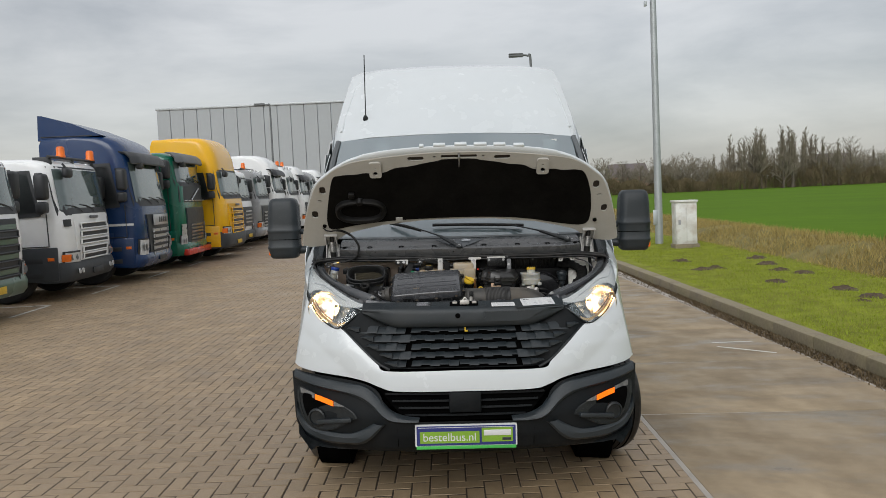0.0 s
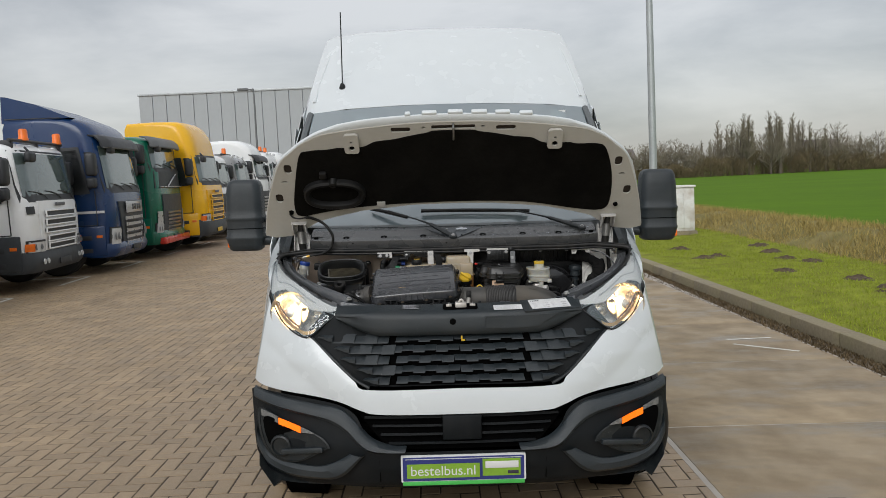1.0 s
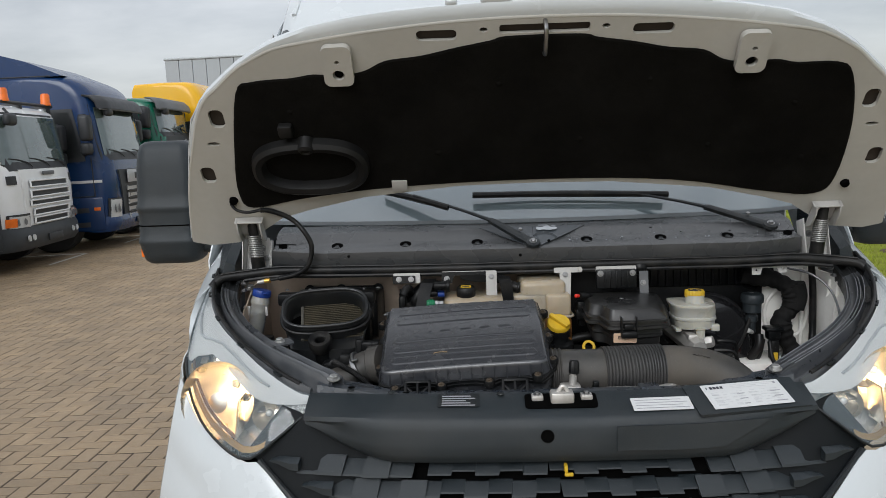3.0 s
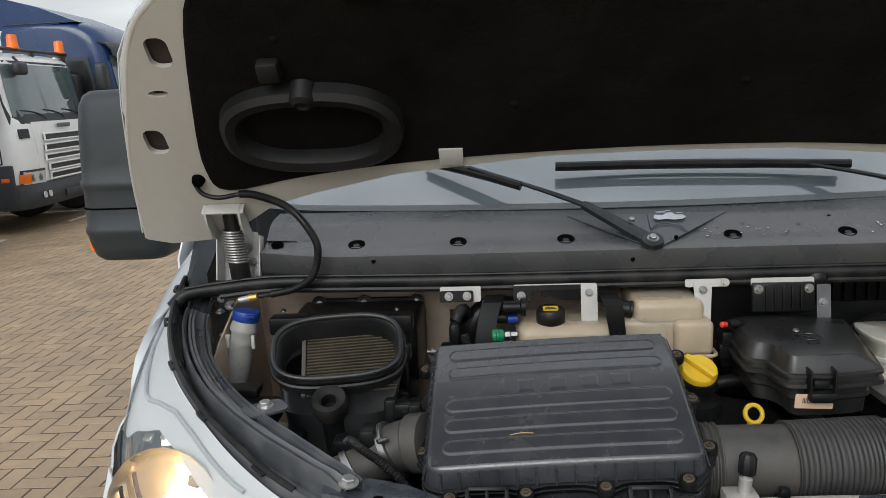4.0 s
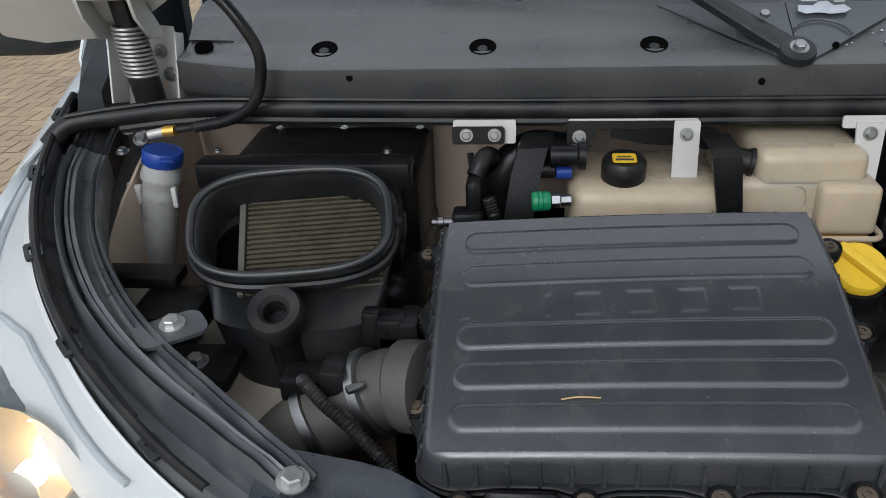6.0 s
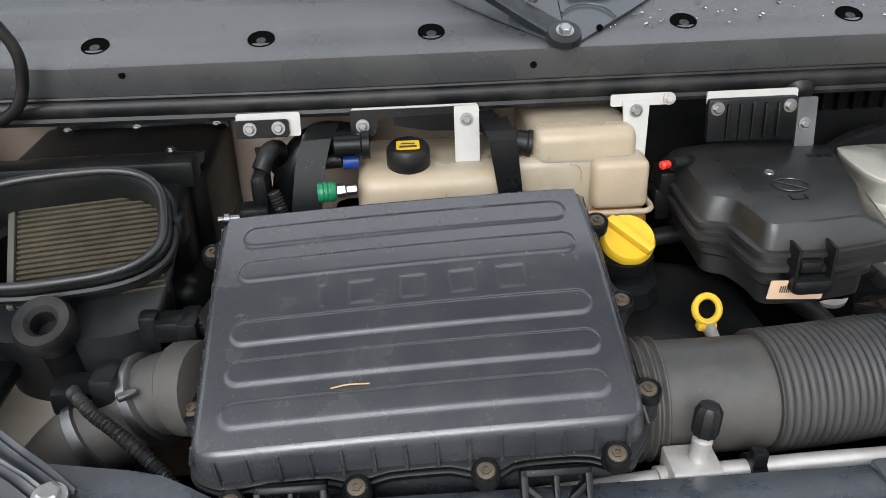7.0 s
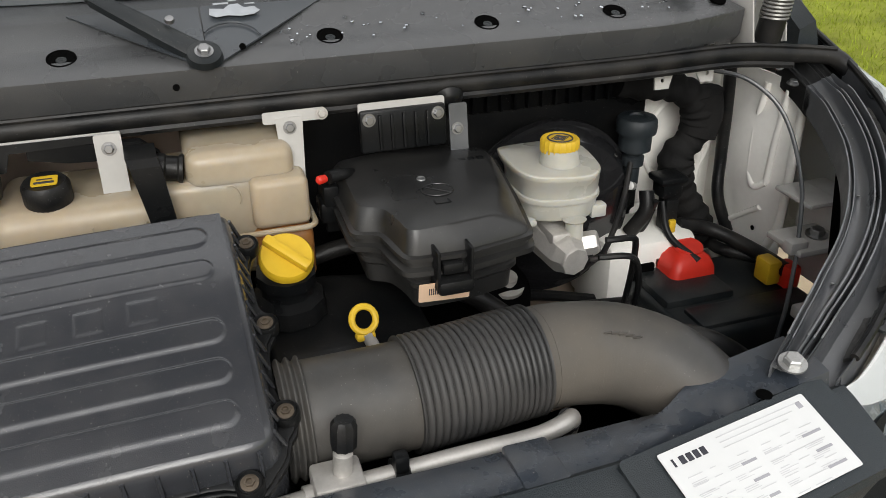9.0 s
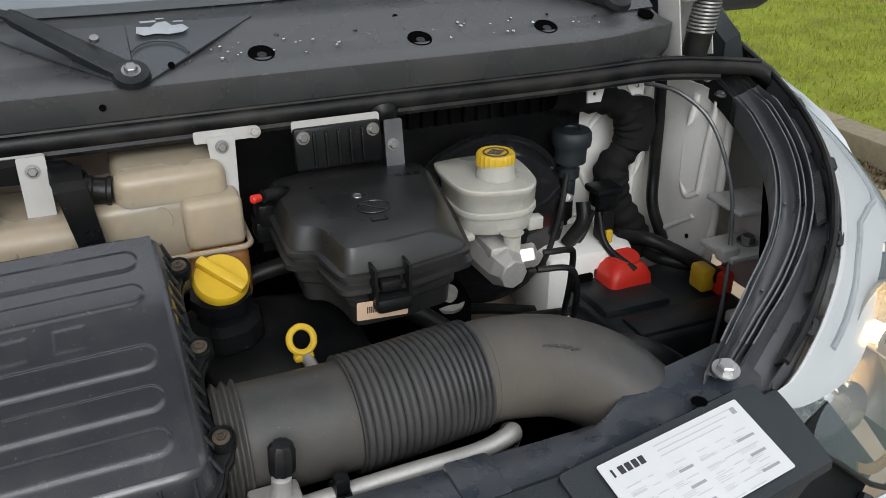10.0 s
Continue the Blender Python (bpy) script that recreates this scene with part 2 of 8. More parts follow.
def tube(pts, r, seg=10, n=6, closed=False, caps=True, flat=1.0):
    """A round bar along a smooth curve; r may be a function of 0..1; flat squeezes it."""
    path = smooth(pts, n, closed) if n > 1 else [Vector(q) for q in pts]
    bm, rings, up = bmesh.new(), [], None
    c = len(path)
    for i, p in enumerate(path):
        t = (path[(i + 1) % c] - path[i - 1]) if closed or 0 < i < c - 1 else (path[1] - path[0] if i == 0 else path[-1] - path[-2])
        t.normalize()
        if up is None:
            up = t.orthogonal().normalized() if abs(t.z) > 0.9 else (Vector((0, 0, 1)) - t * t.z).normalized()
        up = (up - t * up.dot(t)).normalized()
        side = t.cross(up)
        rr = r(i / (c - 1)) if callable(r) else r
        rings.append([bm.verts.new(p + (side * math.cos(a) + up * math.sin(a) * flat) * rr) for a in (2 * math.pi * k / seg for k in range(seg))])
    for i in range(c if closed else c - 1):
        a, b = rings[i], rings[(i + 1) % c]
        for k in range(seg):
            bm.faces.new((a[k], a[(k + 1) % seg], b[(k + 1) % seg], b[k]))
    if caps and not closed:
        bm.faces.new(rings[0])
        bm.faces.new(rings[-1][::-1])
    return bm


def lathe(profile, at=(0, 0, 0), axis=(0, 0, 1), seg=28, knurl=0.0, teeth=0, ends=True):
    """A turned body: (radius, height) pairs along the axis."""
    bm, rings = bmesh.new(), []
    for r, h in profile:
        if r < 1e-5:
            rings.append([bm.verts.new((0, 0, h))])
            continue
        rings.append([bm.verts.new(((r + (knurl if teeth and k % 2 else 0)) * math.cos(2 * math.pi * k / seg), (r + (knurl if teeth and k % 2 else 0)) * math.sin(2 * math.pi * k / seg), h)) for k in range(seg)])
    for a, b in zip(rings, rings[1:]):
        for k in range(seg):
            q = [a[k % len(a)], a[(k + 1) % len(a)], b[(k + 1) % len(b)], b[k % len(b)]]
            q = list(dict.fromkeys(q))
            if len(q) > 2:
                bm.faces.new(q)
    for ring in (rings[0], rings[-1]):
        if ends and len(ring) > 2:
            bm.faces.new(ring)
    return moved(bm, Matrix.Translation(at) @ Vector(axis).to_track_quat("Z", "Y").to_matrix().to_4x4())


def resample(pts, n):
    p = [Vector(q) for q in pts]
    d = [0.0]
    for a, b in zip(p, p[1:]):
        d.append(d[-1] + (b - a).length)
    out, j = [], 0
    for k in range(n + 1):
        s = d[-1] * k / n
        while j < len(p) - 2 and d[j + 1] < s:
            j += 1
        f = (s - d[j]) / max(d[j + 1] - d[j], 1e-9)
        out.append(p[j].lerp(p[j + 1], min(max(f, 0), 1)))
    return out


def sheet(rows, thick=0.0):
    """A surface through rows of points, all of one length, with a thickness along its normals."""
    bm = bmesh.new()
    v = [[bm.verts.new(p) for p in row] for row in rows]
    for a, b in zip(v, v[1:]):
        for k in range(len(a) - 1):
            bm.faces.new((a[k], a[k + 1], b[k + 1], b[k]))
    if thick:
        bm.normal_update()
        bmesh.ops.solidify(bm, geom=bm.faces[:], thickness=thick)
    return bm


def between(a, b, n, m, fit=None, thick=0.0, smoothed=True):
    """A sheet between two curves, n cells along and m across; fit lays each point onto a form."""
    ca, cb = (resample(smooth(c, 6) if smoothed else c, n) for c in (a, b))
    rows = [[(p.lerp(q, j / m)) for p, q in zip(ca, cb)] for j in range(m + 1)]
    if fit:
        rows = [[fit(p) for p in row] for row in rows]
    return sheet(rows, thick)


def loft(rings, cap=True):
    bm = bmesh.new()
    v = [[bm.verts.new(p) for p in ring] for ring in rings]
    for a, b in zip(v, v[1:]):
        for k in range(len(a)):
            bm.faces.new((a[k], a[(k + 1) % len(a)], b[(k + 1) % len(b)], b[k]))
    if cap:
        bm.faces.new(v[0])
        bm.faces.new(v[-1][::-1])
    return bm


def plate(outline, thick, frame_m, holes=(), bevel=0.0):
    """A flat plate with holes: 2D outlines laid into the plane of frame_m, thickened along its z."""
    bm = bmesh.new()
    edges = []
    for loop in (outline, *holes):
        vs = [bm.verts.new((p[0], p[1], 0)) for p in loop]
        edges += [bm.edges.new((a, b)) for a, b in zip(vs, vs[1:] + vs[:1])]
    bmesh.ops.triangle_fill(bm, edges=edges, use_beauty=True, use_dissolve=False)
    top = bmesh.ops.extrude_face_region(bm, geom=bm.faces[:])
    bmesh.ops.translate(bm, vec=(0, 0, thick), verts=[g for g in top["geom"] if isinstance(g, bmesh.types.BMVert)])
    return moved(bm, frame_m)


def rect(x0, x1, y0, y1, r=0.01, n=4):
    """A rounded rectangle as a 2D outline."""
    out = []
    for cx, cy, a0 in ((x1 - r, y1 - r, 0), (x0 + r, y1 - r, 90), (x0 + r, y0 + r, 180), (x1 - r, y0 + r, 270)):
        out += [(cx + r * math.cos(radians(a0 + 90 * k / n)), cy + r * math.sin(radians(a0 + 90 * k / n))) for k in range(n + 1)]
    return out


def oval(cx, cy, rx, ry, n=40, power=2.0):
    pts = []
    for k in range(n):
        c, s = math.cos(2 * math.pi * k / n), math.sin(2 * math.pi * k / n)
        pts.append((cx + rx * math.copysign(abs(c) ** (2 / power), c), cy + ry * math.copysign(abs(s) ** (2 / power), s)))
    return pts


def bolt(parent, at, axis, r=0.0055, name="bolt", material=STEEL, label=""):
    """A hexagon-headed bolt with its washer."""
    r *= 0.85
    h = r * 0.9
    b = merge(lathe([(r * 1.45, 0), (r * 1.45, h * 0.25), (0, h * 0.25)], at, axis, 20), lathe([(r, h * 0.2), (r, h), (r * 0.8, h * 1.15), (0, h * 1.15)], at, axis, 6))
    return part(name, b, material, parent, label, flat=True)


def plane_frame(o, u, v):
    """A frame at o with x along u, y towards v, z their normal."""
    u, v = Vector(u).normalized(), Vector(v)
    w = u.cross(v).normalized()
    v = w.cross(u)
    return Matrix(((u.x, v.x, w.x, o[0]), (u.y, v.y, w.y, o[1]), (u.z, v.z, w.z, o[2]), (0, 0, 0, 1)))


def text(name, words, size, material, parent, frame_m, label="", raise_by=0.0008):
    cu = bpy.data.curves.new(name, "FONT")
    cu.body, cu.size, cu.extrude, cu.align_x, cu.align_y = words, size, raise_by / 2, "CENTER", "CENTER"
    tmp = bpy.data.objects.new(name, cu)
    me = bpy.data.meshes.new_from_object(tmp)
    bpy.data.objects.remove(tmp)
    me.transform(frame_m)
    me.materials.clear()
    me.materials.append(material)
    ob = new(name, me)
    ob.parent = parent
    if label:
        ob["label"] = label
    return ob

# ---- ground: brick yard, concrete lane, kerb, verge, ditch, field ----
def ground_z(x):
    return -.021 * max(x, -1.2)


def drift(y):
    return -.022 * (y - 2.5)


def lay(name, rows, material, kind="structure", thick=0.0, parent=None):
    return tagged(part(name, sheet(rows, thick), material, parent), kind=kind)


BRICK = mat("brown_paving_brick", (.284, .203, .118), .47, spec=.62, vary=.24, scale=2.2, bump=1.0, bscale=170, each=.13, speck=.35, dust=.25, dustcol=(.30, .24, .17), dscale=1.2)
JOINT = mat("dark_sand_joint", (.062, .046, .034), .95, vary=.3, scale=20)
YARD = mat("far_brick_yard", (.285, .210, .140), .55, vary=.18, scale=.35, bump=.5, bscale=30, dust=.35, dustcol=(.13, .095, .07), dscale=5)
ground = lay("ground", [[Vector((x, y, ground_z(x) - .0028)) for x in (-14, -6, -1.2, 1.30)] for y in (-4.42, 4, 17)], JOINT)
lay("ground_far", [[Vector((x, y, (.025 if x < -1.2 else ground_z(x)) - .003)) for x in (-160, -14, -1.2, 1.26)] for y in (17, 40, 90, 240)], YARD)
lay("ground_far", [[Vector((x, y, .022)) for x in (-160, -60, -14)] for y in (-60, 0, 17)], YARD)
lay("ground_far", [[Vector((x, y, ground_z(x) - .003)) for x in (-14, -1.2, 1.30)] for y in (-60, -4.42)], YARD)

GUT = mat("silted_gutter", (.115, .088, .058), .85, vary=.35, scale=4, bump=1.0, bscale=70)
CONC = mat("worn_wet_concrete", (.325, .255, .168), .62, spec=.25, vary=.24, scale=.9, bump=1.0, bscale=90, speck=.8, dust=.6, dustcol=(.15, .115, .08), dscale=2.4)
STRIP = mat("pale_concrete_edging", (.36, .33, .29), .7, vary=.2, scale=3, bump=.4, bscale=90)
KERB = mat("mossy_concrete_kerb", (.25, .21, .14), .85, vary=.35, scale=3, bump=1.0, bscale=60, dust=.6, dustcol=(.10, .10, .04), dscale=3)
road = lay("road", [[Vector((x, y, ground_z(x) - .002)) for x in (1.298, 3.36)] for y in (-60, 140)], STRIP)
lay("road_edge", [[Vector((x + min(.03, -.03 * (y - 3.5)), y, ground_z(x) - .003)) for x in (3.30, 3.425)] for y in np.linspace(-10, 50, 31)], STRIP)
edge = [1.285, 3.185]
ys = [-9.08 + 1.805 * k for k in range(32)]
for k, (a, b) in enumerate(zip(ys, ys[1:])):
    sk = .008
    bm = rbox(edge[0] + .048, edge[1], a + .012, b - .012, -.05, 0, .004)
    for v in bm.verts:
        v.co.z += ground_z(v.co.x) + .001 * (k % 3)
        v.co.y -= sk * (v.co.x - 1.3)
        if v.co.x > 2:
            v.co.x += .205 + min(.03, -.03 * (v.co.y - 3.5))
    part("concrete_slab", bm, CONC, road)
lay("gutter", [[Vector((x + drift(y), y, ground_z(x) - .004 - .008 * (k == 1))) for k, x in enumerate((3.34, 3.50, 3.66))] for y in np.linspace(-10, 50, 40)], GUT)
for k in range(52):
    a = -7 + k
    bm = rbox(3.63, 3.82, a + .004, a + .996, -.25, .058 + random.uniform(-.004, .004), .018, 2)
    for v in bm.verts:
        v.co.x += drift(v.co.y)
    tagged(part("kerb", bm, KERB), kind="structure")
# damp, smoother stains in the concrete
cn_, cl_ = CONC.node_tree.nodes, CONC.node_tree.links
cb_ = cn_["Principled BSDF"]
ctc, cmap, cnz, cmr = cn_.new("ShaderNodeTexCoord"), cn_.new("ShaderNodeMapping"), cn_.new("ShaderNodeTexNoise"), cn_.new("ShaderNodeMapRange")
cmap.inputs["Scale"].default_value = (.8, 1.9, 1.0)
cnz.inputs["Scale"].default_value, cnz.inputs["Detail"].default_value, cnz.inputs["Roughness"].default_value = 1.5, 7.0, .6
for key, value in zip(("From Min", "From Max", "To Min", "To Max"), (.50, .68, 0.0, .85)):
    cmr.inputs[key].default_value = value
cmr.clamp = True
cl_.new(ctc.outputs["Object"], cmap.inputs["Vector"])
cl_.new(cmap.outputs["Vector"], cnz.inputs["Vector"])
cl_.new(cnz.outputs["Fac"], cmr.inputs["Value"])
for key, wet in (("Base Color", (.195, .165, .125, 1)), ("Roughness", .20)):
    old, cmx = cb_.inputs[key].links[0].from_socket, cn_.new("ShaderNodeMix")
    cmx.data_type = "RGBA" if key == "Base Color" else "FLOAT"
    a_in, b_in, out_ = (cmx.inputs[6], cmx.inputs[7], cmx.outputs[2]) if key == "Base Color" else (cmx.inputs[2], cmx.inputs[3], cmx.outputs[0])
    cl_.new(cmr.outputs["Result"], cmx.inputs[0])
    cl_.new(old, a_in)
    b_in.default_value = wet
    cl_.new(out_, cb_.inputs[key])
ROADPAINT = mat("worn_white_road_paint", (.62, .62, .58), .7, vary=.15, dust=.5, dustcol=(.33, .29, .23), dscale=8)


def stripe(x0, y0, x1, y1, w=.04, gz=None):
    a, b = Vector((x0, y0, 0)), Vector((x1, y1, 0))
    t = (b - a).normalized()
    nrm = Vector((-t.y, t.x, 0)) * w / 2
    bm = bmesh.new()
    bm.faces.new([bm.verts.new(Vector((p.x, p.y, ground_z(p.x) + .006))) for p in (a - nrm, b - nrm, b + nrm, a + nrm)])
    return tagged(part("road_marking", bm, ROADPAINT), kind="structure")


stripe(2.71, 4.25, 3.17, 3.86), stripe(2.72, 4.46, 3.17, 4.50)
for k in range(9):
    y = 9.9 + 3.0 * k
    stripe(-7.0 + .03 * k, y, -9.5, y - .15, .09)
    stripe(-6.95, y - 1.4, -7.0, y, .07)
# verge, ditch, field
LAWN = mat("verge_turf", (.19, .215, .028), .9, vary=.35, scale=3, bump=1.0, bscale=80, dust=.35, dustcol=(.16, .13, .05), dscale=2.5, spec=.1)
FIELD = mat("green_field", (.085, .160, .012), .95, vary=.14, scale=.12, bump=1.0, bscale=14, spec=.05)
BANK = mat("dry_ditch_grass", (.20, .165, .06), .95, vary=.35, scale=2.5, bump=1.0, bscale=40, dust=.5, dustcol=(.10, .12, .02), dscale=2)
lay("verge", [[Vector((x + drift(y) * (6.6 - x) / 2.9, y, .045 + .018 * math.sin(x * 2.1 + y) * math.sin(y * .7))) for x in np.linspace(3.78, 6.6, 12)] for y in np.linspace(-12, 60, 120)], LAWN)
lay("ditch", [[Vector((x + .12 * math.sin(y * 1.3 + j) * (0 < j < 7), y, z + .05 * math.sin(y * 2.1 + j * 1.7) * (0 < j < 7))) for j, (x, z) in enumerate(((6.6, .03), (6.9, -.15), (7.3, -.45), (7.8, -.5), (8.3, -.25), (8.7, .0), (9.1, .12), (9.6, .14)))] for y in np.linspace(-12, 120, 300)], BANK)
lay("field", [[Vector((x, y, .14 - .0004 * max(x - 60, 0))) for x in (9.6, 40, 150, 900)] for y in (-60, 30)] + [[Vector((x, y, -.48)) for x in (9.6, 40, 150, 900)] for y in (160, 900)], FIELD)
lay("field", [[Vector((x, y, .02)) for x in (1.2, 4, 9.6)] for y in (120, 300, 900)], FIELD)
lay("field", [[Vector((x, y, .0)) for x in (-900, -160, 1.2)] for y in (240, 900)], FIELD)
lay("field", [[Vector((x, y, .0)) for x in (3.68, 9.6)] for y in (-60, -12)], LAWN)


def blades(name, count, region, zfun, h, w, material, seed, label):
    rng = np.random.default_rng(seed)
    x, y = region(rng, count)
    z = zfun(x, y)
    a, hh = rng.uniform(0, 2 * np.pi, count), h * rng.uniform(.5, 1.3, count)
    lean = rng.normal(0, .45, (count, 2)) * hh[:, None]
    dx, dy = np.cos(a) * w, np.sin(a) * w
    vs = np.empty((count, 3, 3))
    vs[:, 0], vs[:, 1] = np.c_[x - dx, y - dy, z - .005], np.c_[x + dx, y + dy, z - .005]
    vs[:, 2] = np.c_[x + lean[:, 0], y + lean[:, 1], z + hh]
    me = bpy.data.meshes.new(name)
    me.from_pydata(vs.reshape(-1, 3).tolist(), [], np.arange(count * 3).reshape(-1, 3).tolist())
    me.materials.append(material)
    return tagged(new(name, me), label, "grass", kind="stuff")


BLADE = mat("grass_blades", (.22, .265, .028), .8, spec=.1, vary=.2, scale=2, each=.35)
DRYB = mat("dry_grass_blades", (.40, .315, .115), .85, spec=.1, vary=.2, scale=2, each=.35)
blades("grass", 60000, lambda r, n: (r.uniform(3.80, 6.7, n), -1 + 21 * r.random(n) ** 1.4), lambda x, y: .045 + .018 * np.sin(x * 2.1 + y) * np.sin(y * .7), .035, .004, BLADE, 1, "short mown verge grass")
blades("dry_grass", 42000, lambda r, n: (r.uniform(6.9, 9.6, n), 3 + 41 * r.random(n) ** 1.3), lambda x, y: np.interp(x, (6.9, 7.3, 7.8, 8.3, 8.7, 9.1, 9.6), (-.15, -.45, -.5, -.25, 0, .12, .14)), .15, .010, DRYB, 2, "long dry grass on the ditch bank")
LITTER = mat("gutter_litter", (.135, .10, .058), .9, vary=.3, scale=6, each=.4, spec=.1)


def gutter_spot(r, n):
    y = -1 + 18 * r.random(n) ** 1.3
    return 3.64 - .26 * r.random(n) ** 1.8 + drift(y), y


blades("leaf_litter", 9000, gutter_spot, lambda x, y: -.085 + .001 * x, .028, .012, LITTER, 5, "dead leaves and soil along the kerb")
SOIL = mat("molehill_soil", (.085, .060, .038), .95, vary=.35, scale=14, bump=1.0, bscale=60)
random.seed(21)
for mx, my, mr in ((4.55, 10.7, .26), (4.85, 10.9, .24), (6.2, 12.5, .25), (6.0, 11.4, .2), (5.55, 7.45, .24), (5.5, 6.5, .26), (5.05, 8.6, .2), (5.9, 9.6, .22), (4.7, 12.6, .22), (5.75, 10.2, .2), (5.2, 6.2, .16)):
    rows = []
    for j in range(7):
        f = j / 6
        rows.append([Vector((mx + mr * (1 - f) * math.cos(a) * (1 + .18 * math.sin(a * 3 + mx)), my + mr * (1 - f) * math.sin(a) * (1 + .15 * math.sin(a * 4 + my)), .03 + mr * .27 * math.sin(f * math.pi / 2) ** 1.1 + random.uniform(-.020, .020))) for a in np.linspace(0, 2 * math.pi, 17)[:16]])
    tagged(part("molehill", loft(rows), SOIL, flat=True), "loose brown molehill on the grass verge", "molehill", "molehills on the verge")

# service cabinet, mast, lamp posts
CABP = mat("stained_cabinet_paint", (.68, .68, .66), .55, vary=.12, scale=3, dust=.7, dustcol=(.33, .24, .15), dscale=4)
cabinet = tagged(part("service_cabinet", rbox(5.52, 6.03, 15.9, 16.3, .14, 1.16, .012), CABP), "stained pale grey service cabinet on a concrete foot", "cabinet")
part("cabinet_roof", rbox(5.49, 6.06, 15.86, 16.34, 1.16, 1.21, .015), CABP, cabinet)
part("cabinet_foot", rbox(5.48, 6.08, 15.86, 16.34, -.1, .14, .02), KERB, cabinet)
part("cabinet_door", rbox(5.54, 5.765, 15.885, 15.90, .2, 1.05, .006), CABP, cabinet)
part("cabinet_door", rbox(5.775, 6.01, 15.885, 15.90, .2, 1.05, .006), CABP, cabinet)
part("vent", rbox(5.57, 5.63, 15.875, 15.886, .62, .74, .003), GREYPRINT, cabinet)
GALV = mat("galvanised_steel", (.42, .45, .46), .5, metal=.6, vary=.15, scale=2)
mast = tagged(part("lamp_mast", tube([(5.53, 17.6, 0), (5.53, 17.6, 5), (5.53, 17.6, 10)], lambda f: .105 - .04 * f, 16), GALV), "tall grey galvanised lamp mast on the verge", "lamp mast")
part("mast_bracket", rbox(5.30, 5.36, 17.55, 17.65, 6.25, 6.38, .01), GALV, mast)
part("mast_door", rbox(5.36, 5.48, 17.49, 17.505, .55, .95, .005), GALV, mast)


POSTM = mat("dark_grey_lamp_post", (.13, .14, .145), .5, vary=.15, scale=3)


def street_lamp(x, y, h, side):
    post = tagged(part("street_lamp", tube([(x, y, 0), (x, y, h * .6), (x, y, h - .3), (x + side * .15, y, h - .05), (x + side * .5, y, h)], lambda f: .085 - .035 * f, 10), POSTM), "grey street lamp post with a flat head", "street lamp", "lamp posts of the yard")
    part("lamp_head", rbox(x + side * .45, x + side * 1.15, y - .12, y + .12, h - .06, h + .06, .04, 2, m=None), POSTM, post)


street_lamp(4.9, 42, 9.0, -1), street_lamp(-13.4, 60, 9.0, -1)

# warehouse
CLAD = mat("grey_wall_cladding", (.36, .385, .40), .5, vary=.05, scale=.2)
ware = tagged(part("warehouse", rbox(-32.5, 1, 90.2, 140, 0, 12.35, .05), CLAD), "long grey clad warehouse with a flat roof", "warehouse")
for k in range(22):
    part("wall_panel", rbox(-32.5 + 1.52 * k, -32.5 + 1.52 * k + 1.47, 90.0, 90.2, .3, 12.25, .03, 1), CLAD, ware)
part("roof_edge", rbox(-32.6, 1, 89.9, 90.3, 12.25, 12.5, .03), GALV, ware)

# winter trees and hedge
BARK = mat("bare_grey_brown_twigs", (.115, .095, .075), .9, vary=.25, scale=.5)
TWIG = mat("fine_grey_twigs", (.225, .20, .15), .95, vary=.25, scale=.4, spec=.1)
HEDGE = mat("brown_winter_scrub", (.15, .12, .07), .95, spec=.1, vary=.3, scale=.4)


def bare_tree(seed, height, spread, upright):
    rng = random.Random(seed)
    trunk = tube([(0, 0, 0), (.1, 0, height * .3), (-.1, .1, height * .6), (.05, 0, height * .95)], lambda f: .26 * (1 - f) + .05, 7, 3)
    vs, fs = [], []

    def twig(p, d, ln, r, depth):
        q = p + d * ln
        side = d.orthogonal().normalized()
        up = d.cross(side)
        k = len(vs)
        for c, rr in ((p, r), (q, r * .55)):
            for a in (0, 2.09, 4.19):
                vs.append(c + (side * math.cos(a) + up * math.sin(a)) * rr)
        fs.extend([(k, k + 1, k + 4, k + 3), (k + 1, k + 2, k + 5, k + 4), (k + 2, k, k + 3, k + 5)])
        if depth:
            for _ in range(rng.randint(3, 4)):
                e = (d + Vector((rng.gauss(0, .45), rng.gauss(0, .45), rng.gauss(.12 + upright * .4, .25)))).normalized()
                twig(p + d * ln * rng.uniform(.35, 1), e, ln * rng.uniform(.5, .75), r * .70, depth - 1)

    for k in range(30):
        f = .10 + .88 * k / 29
        a = k * 2.4
        d = Vector((math.cos(a) * (1 - upright * .65), math.sin(a) * (1 - upright * .65), .45 + upright)).normalized()
        twig(Vector((0, 0, height * f)), d, spread * (1.05 - .72 * f) * rng.uniform(.7, 1.1), .085 * (1.2 - f), 3)
    bm = bmesh.new()
    me = bpy.data.meshes.new("t")
    me.from_pydata([tuple(v) for v in vs], [], fs)
    bm.from_mesh(me)
    bpy.data.meshes.remove(me)
    tree = tagged(new("bare_tree"), "leafless winter tree at the field's far edge", "tree", "trees at the field edge")
    part("trunk", trunk, BARK, tree)
    part("crown", bm, TWIG, tree, flat=True)
    return tree


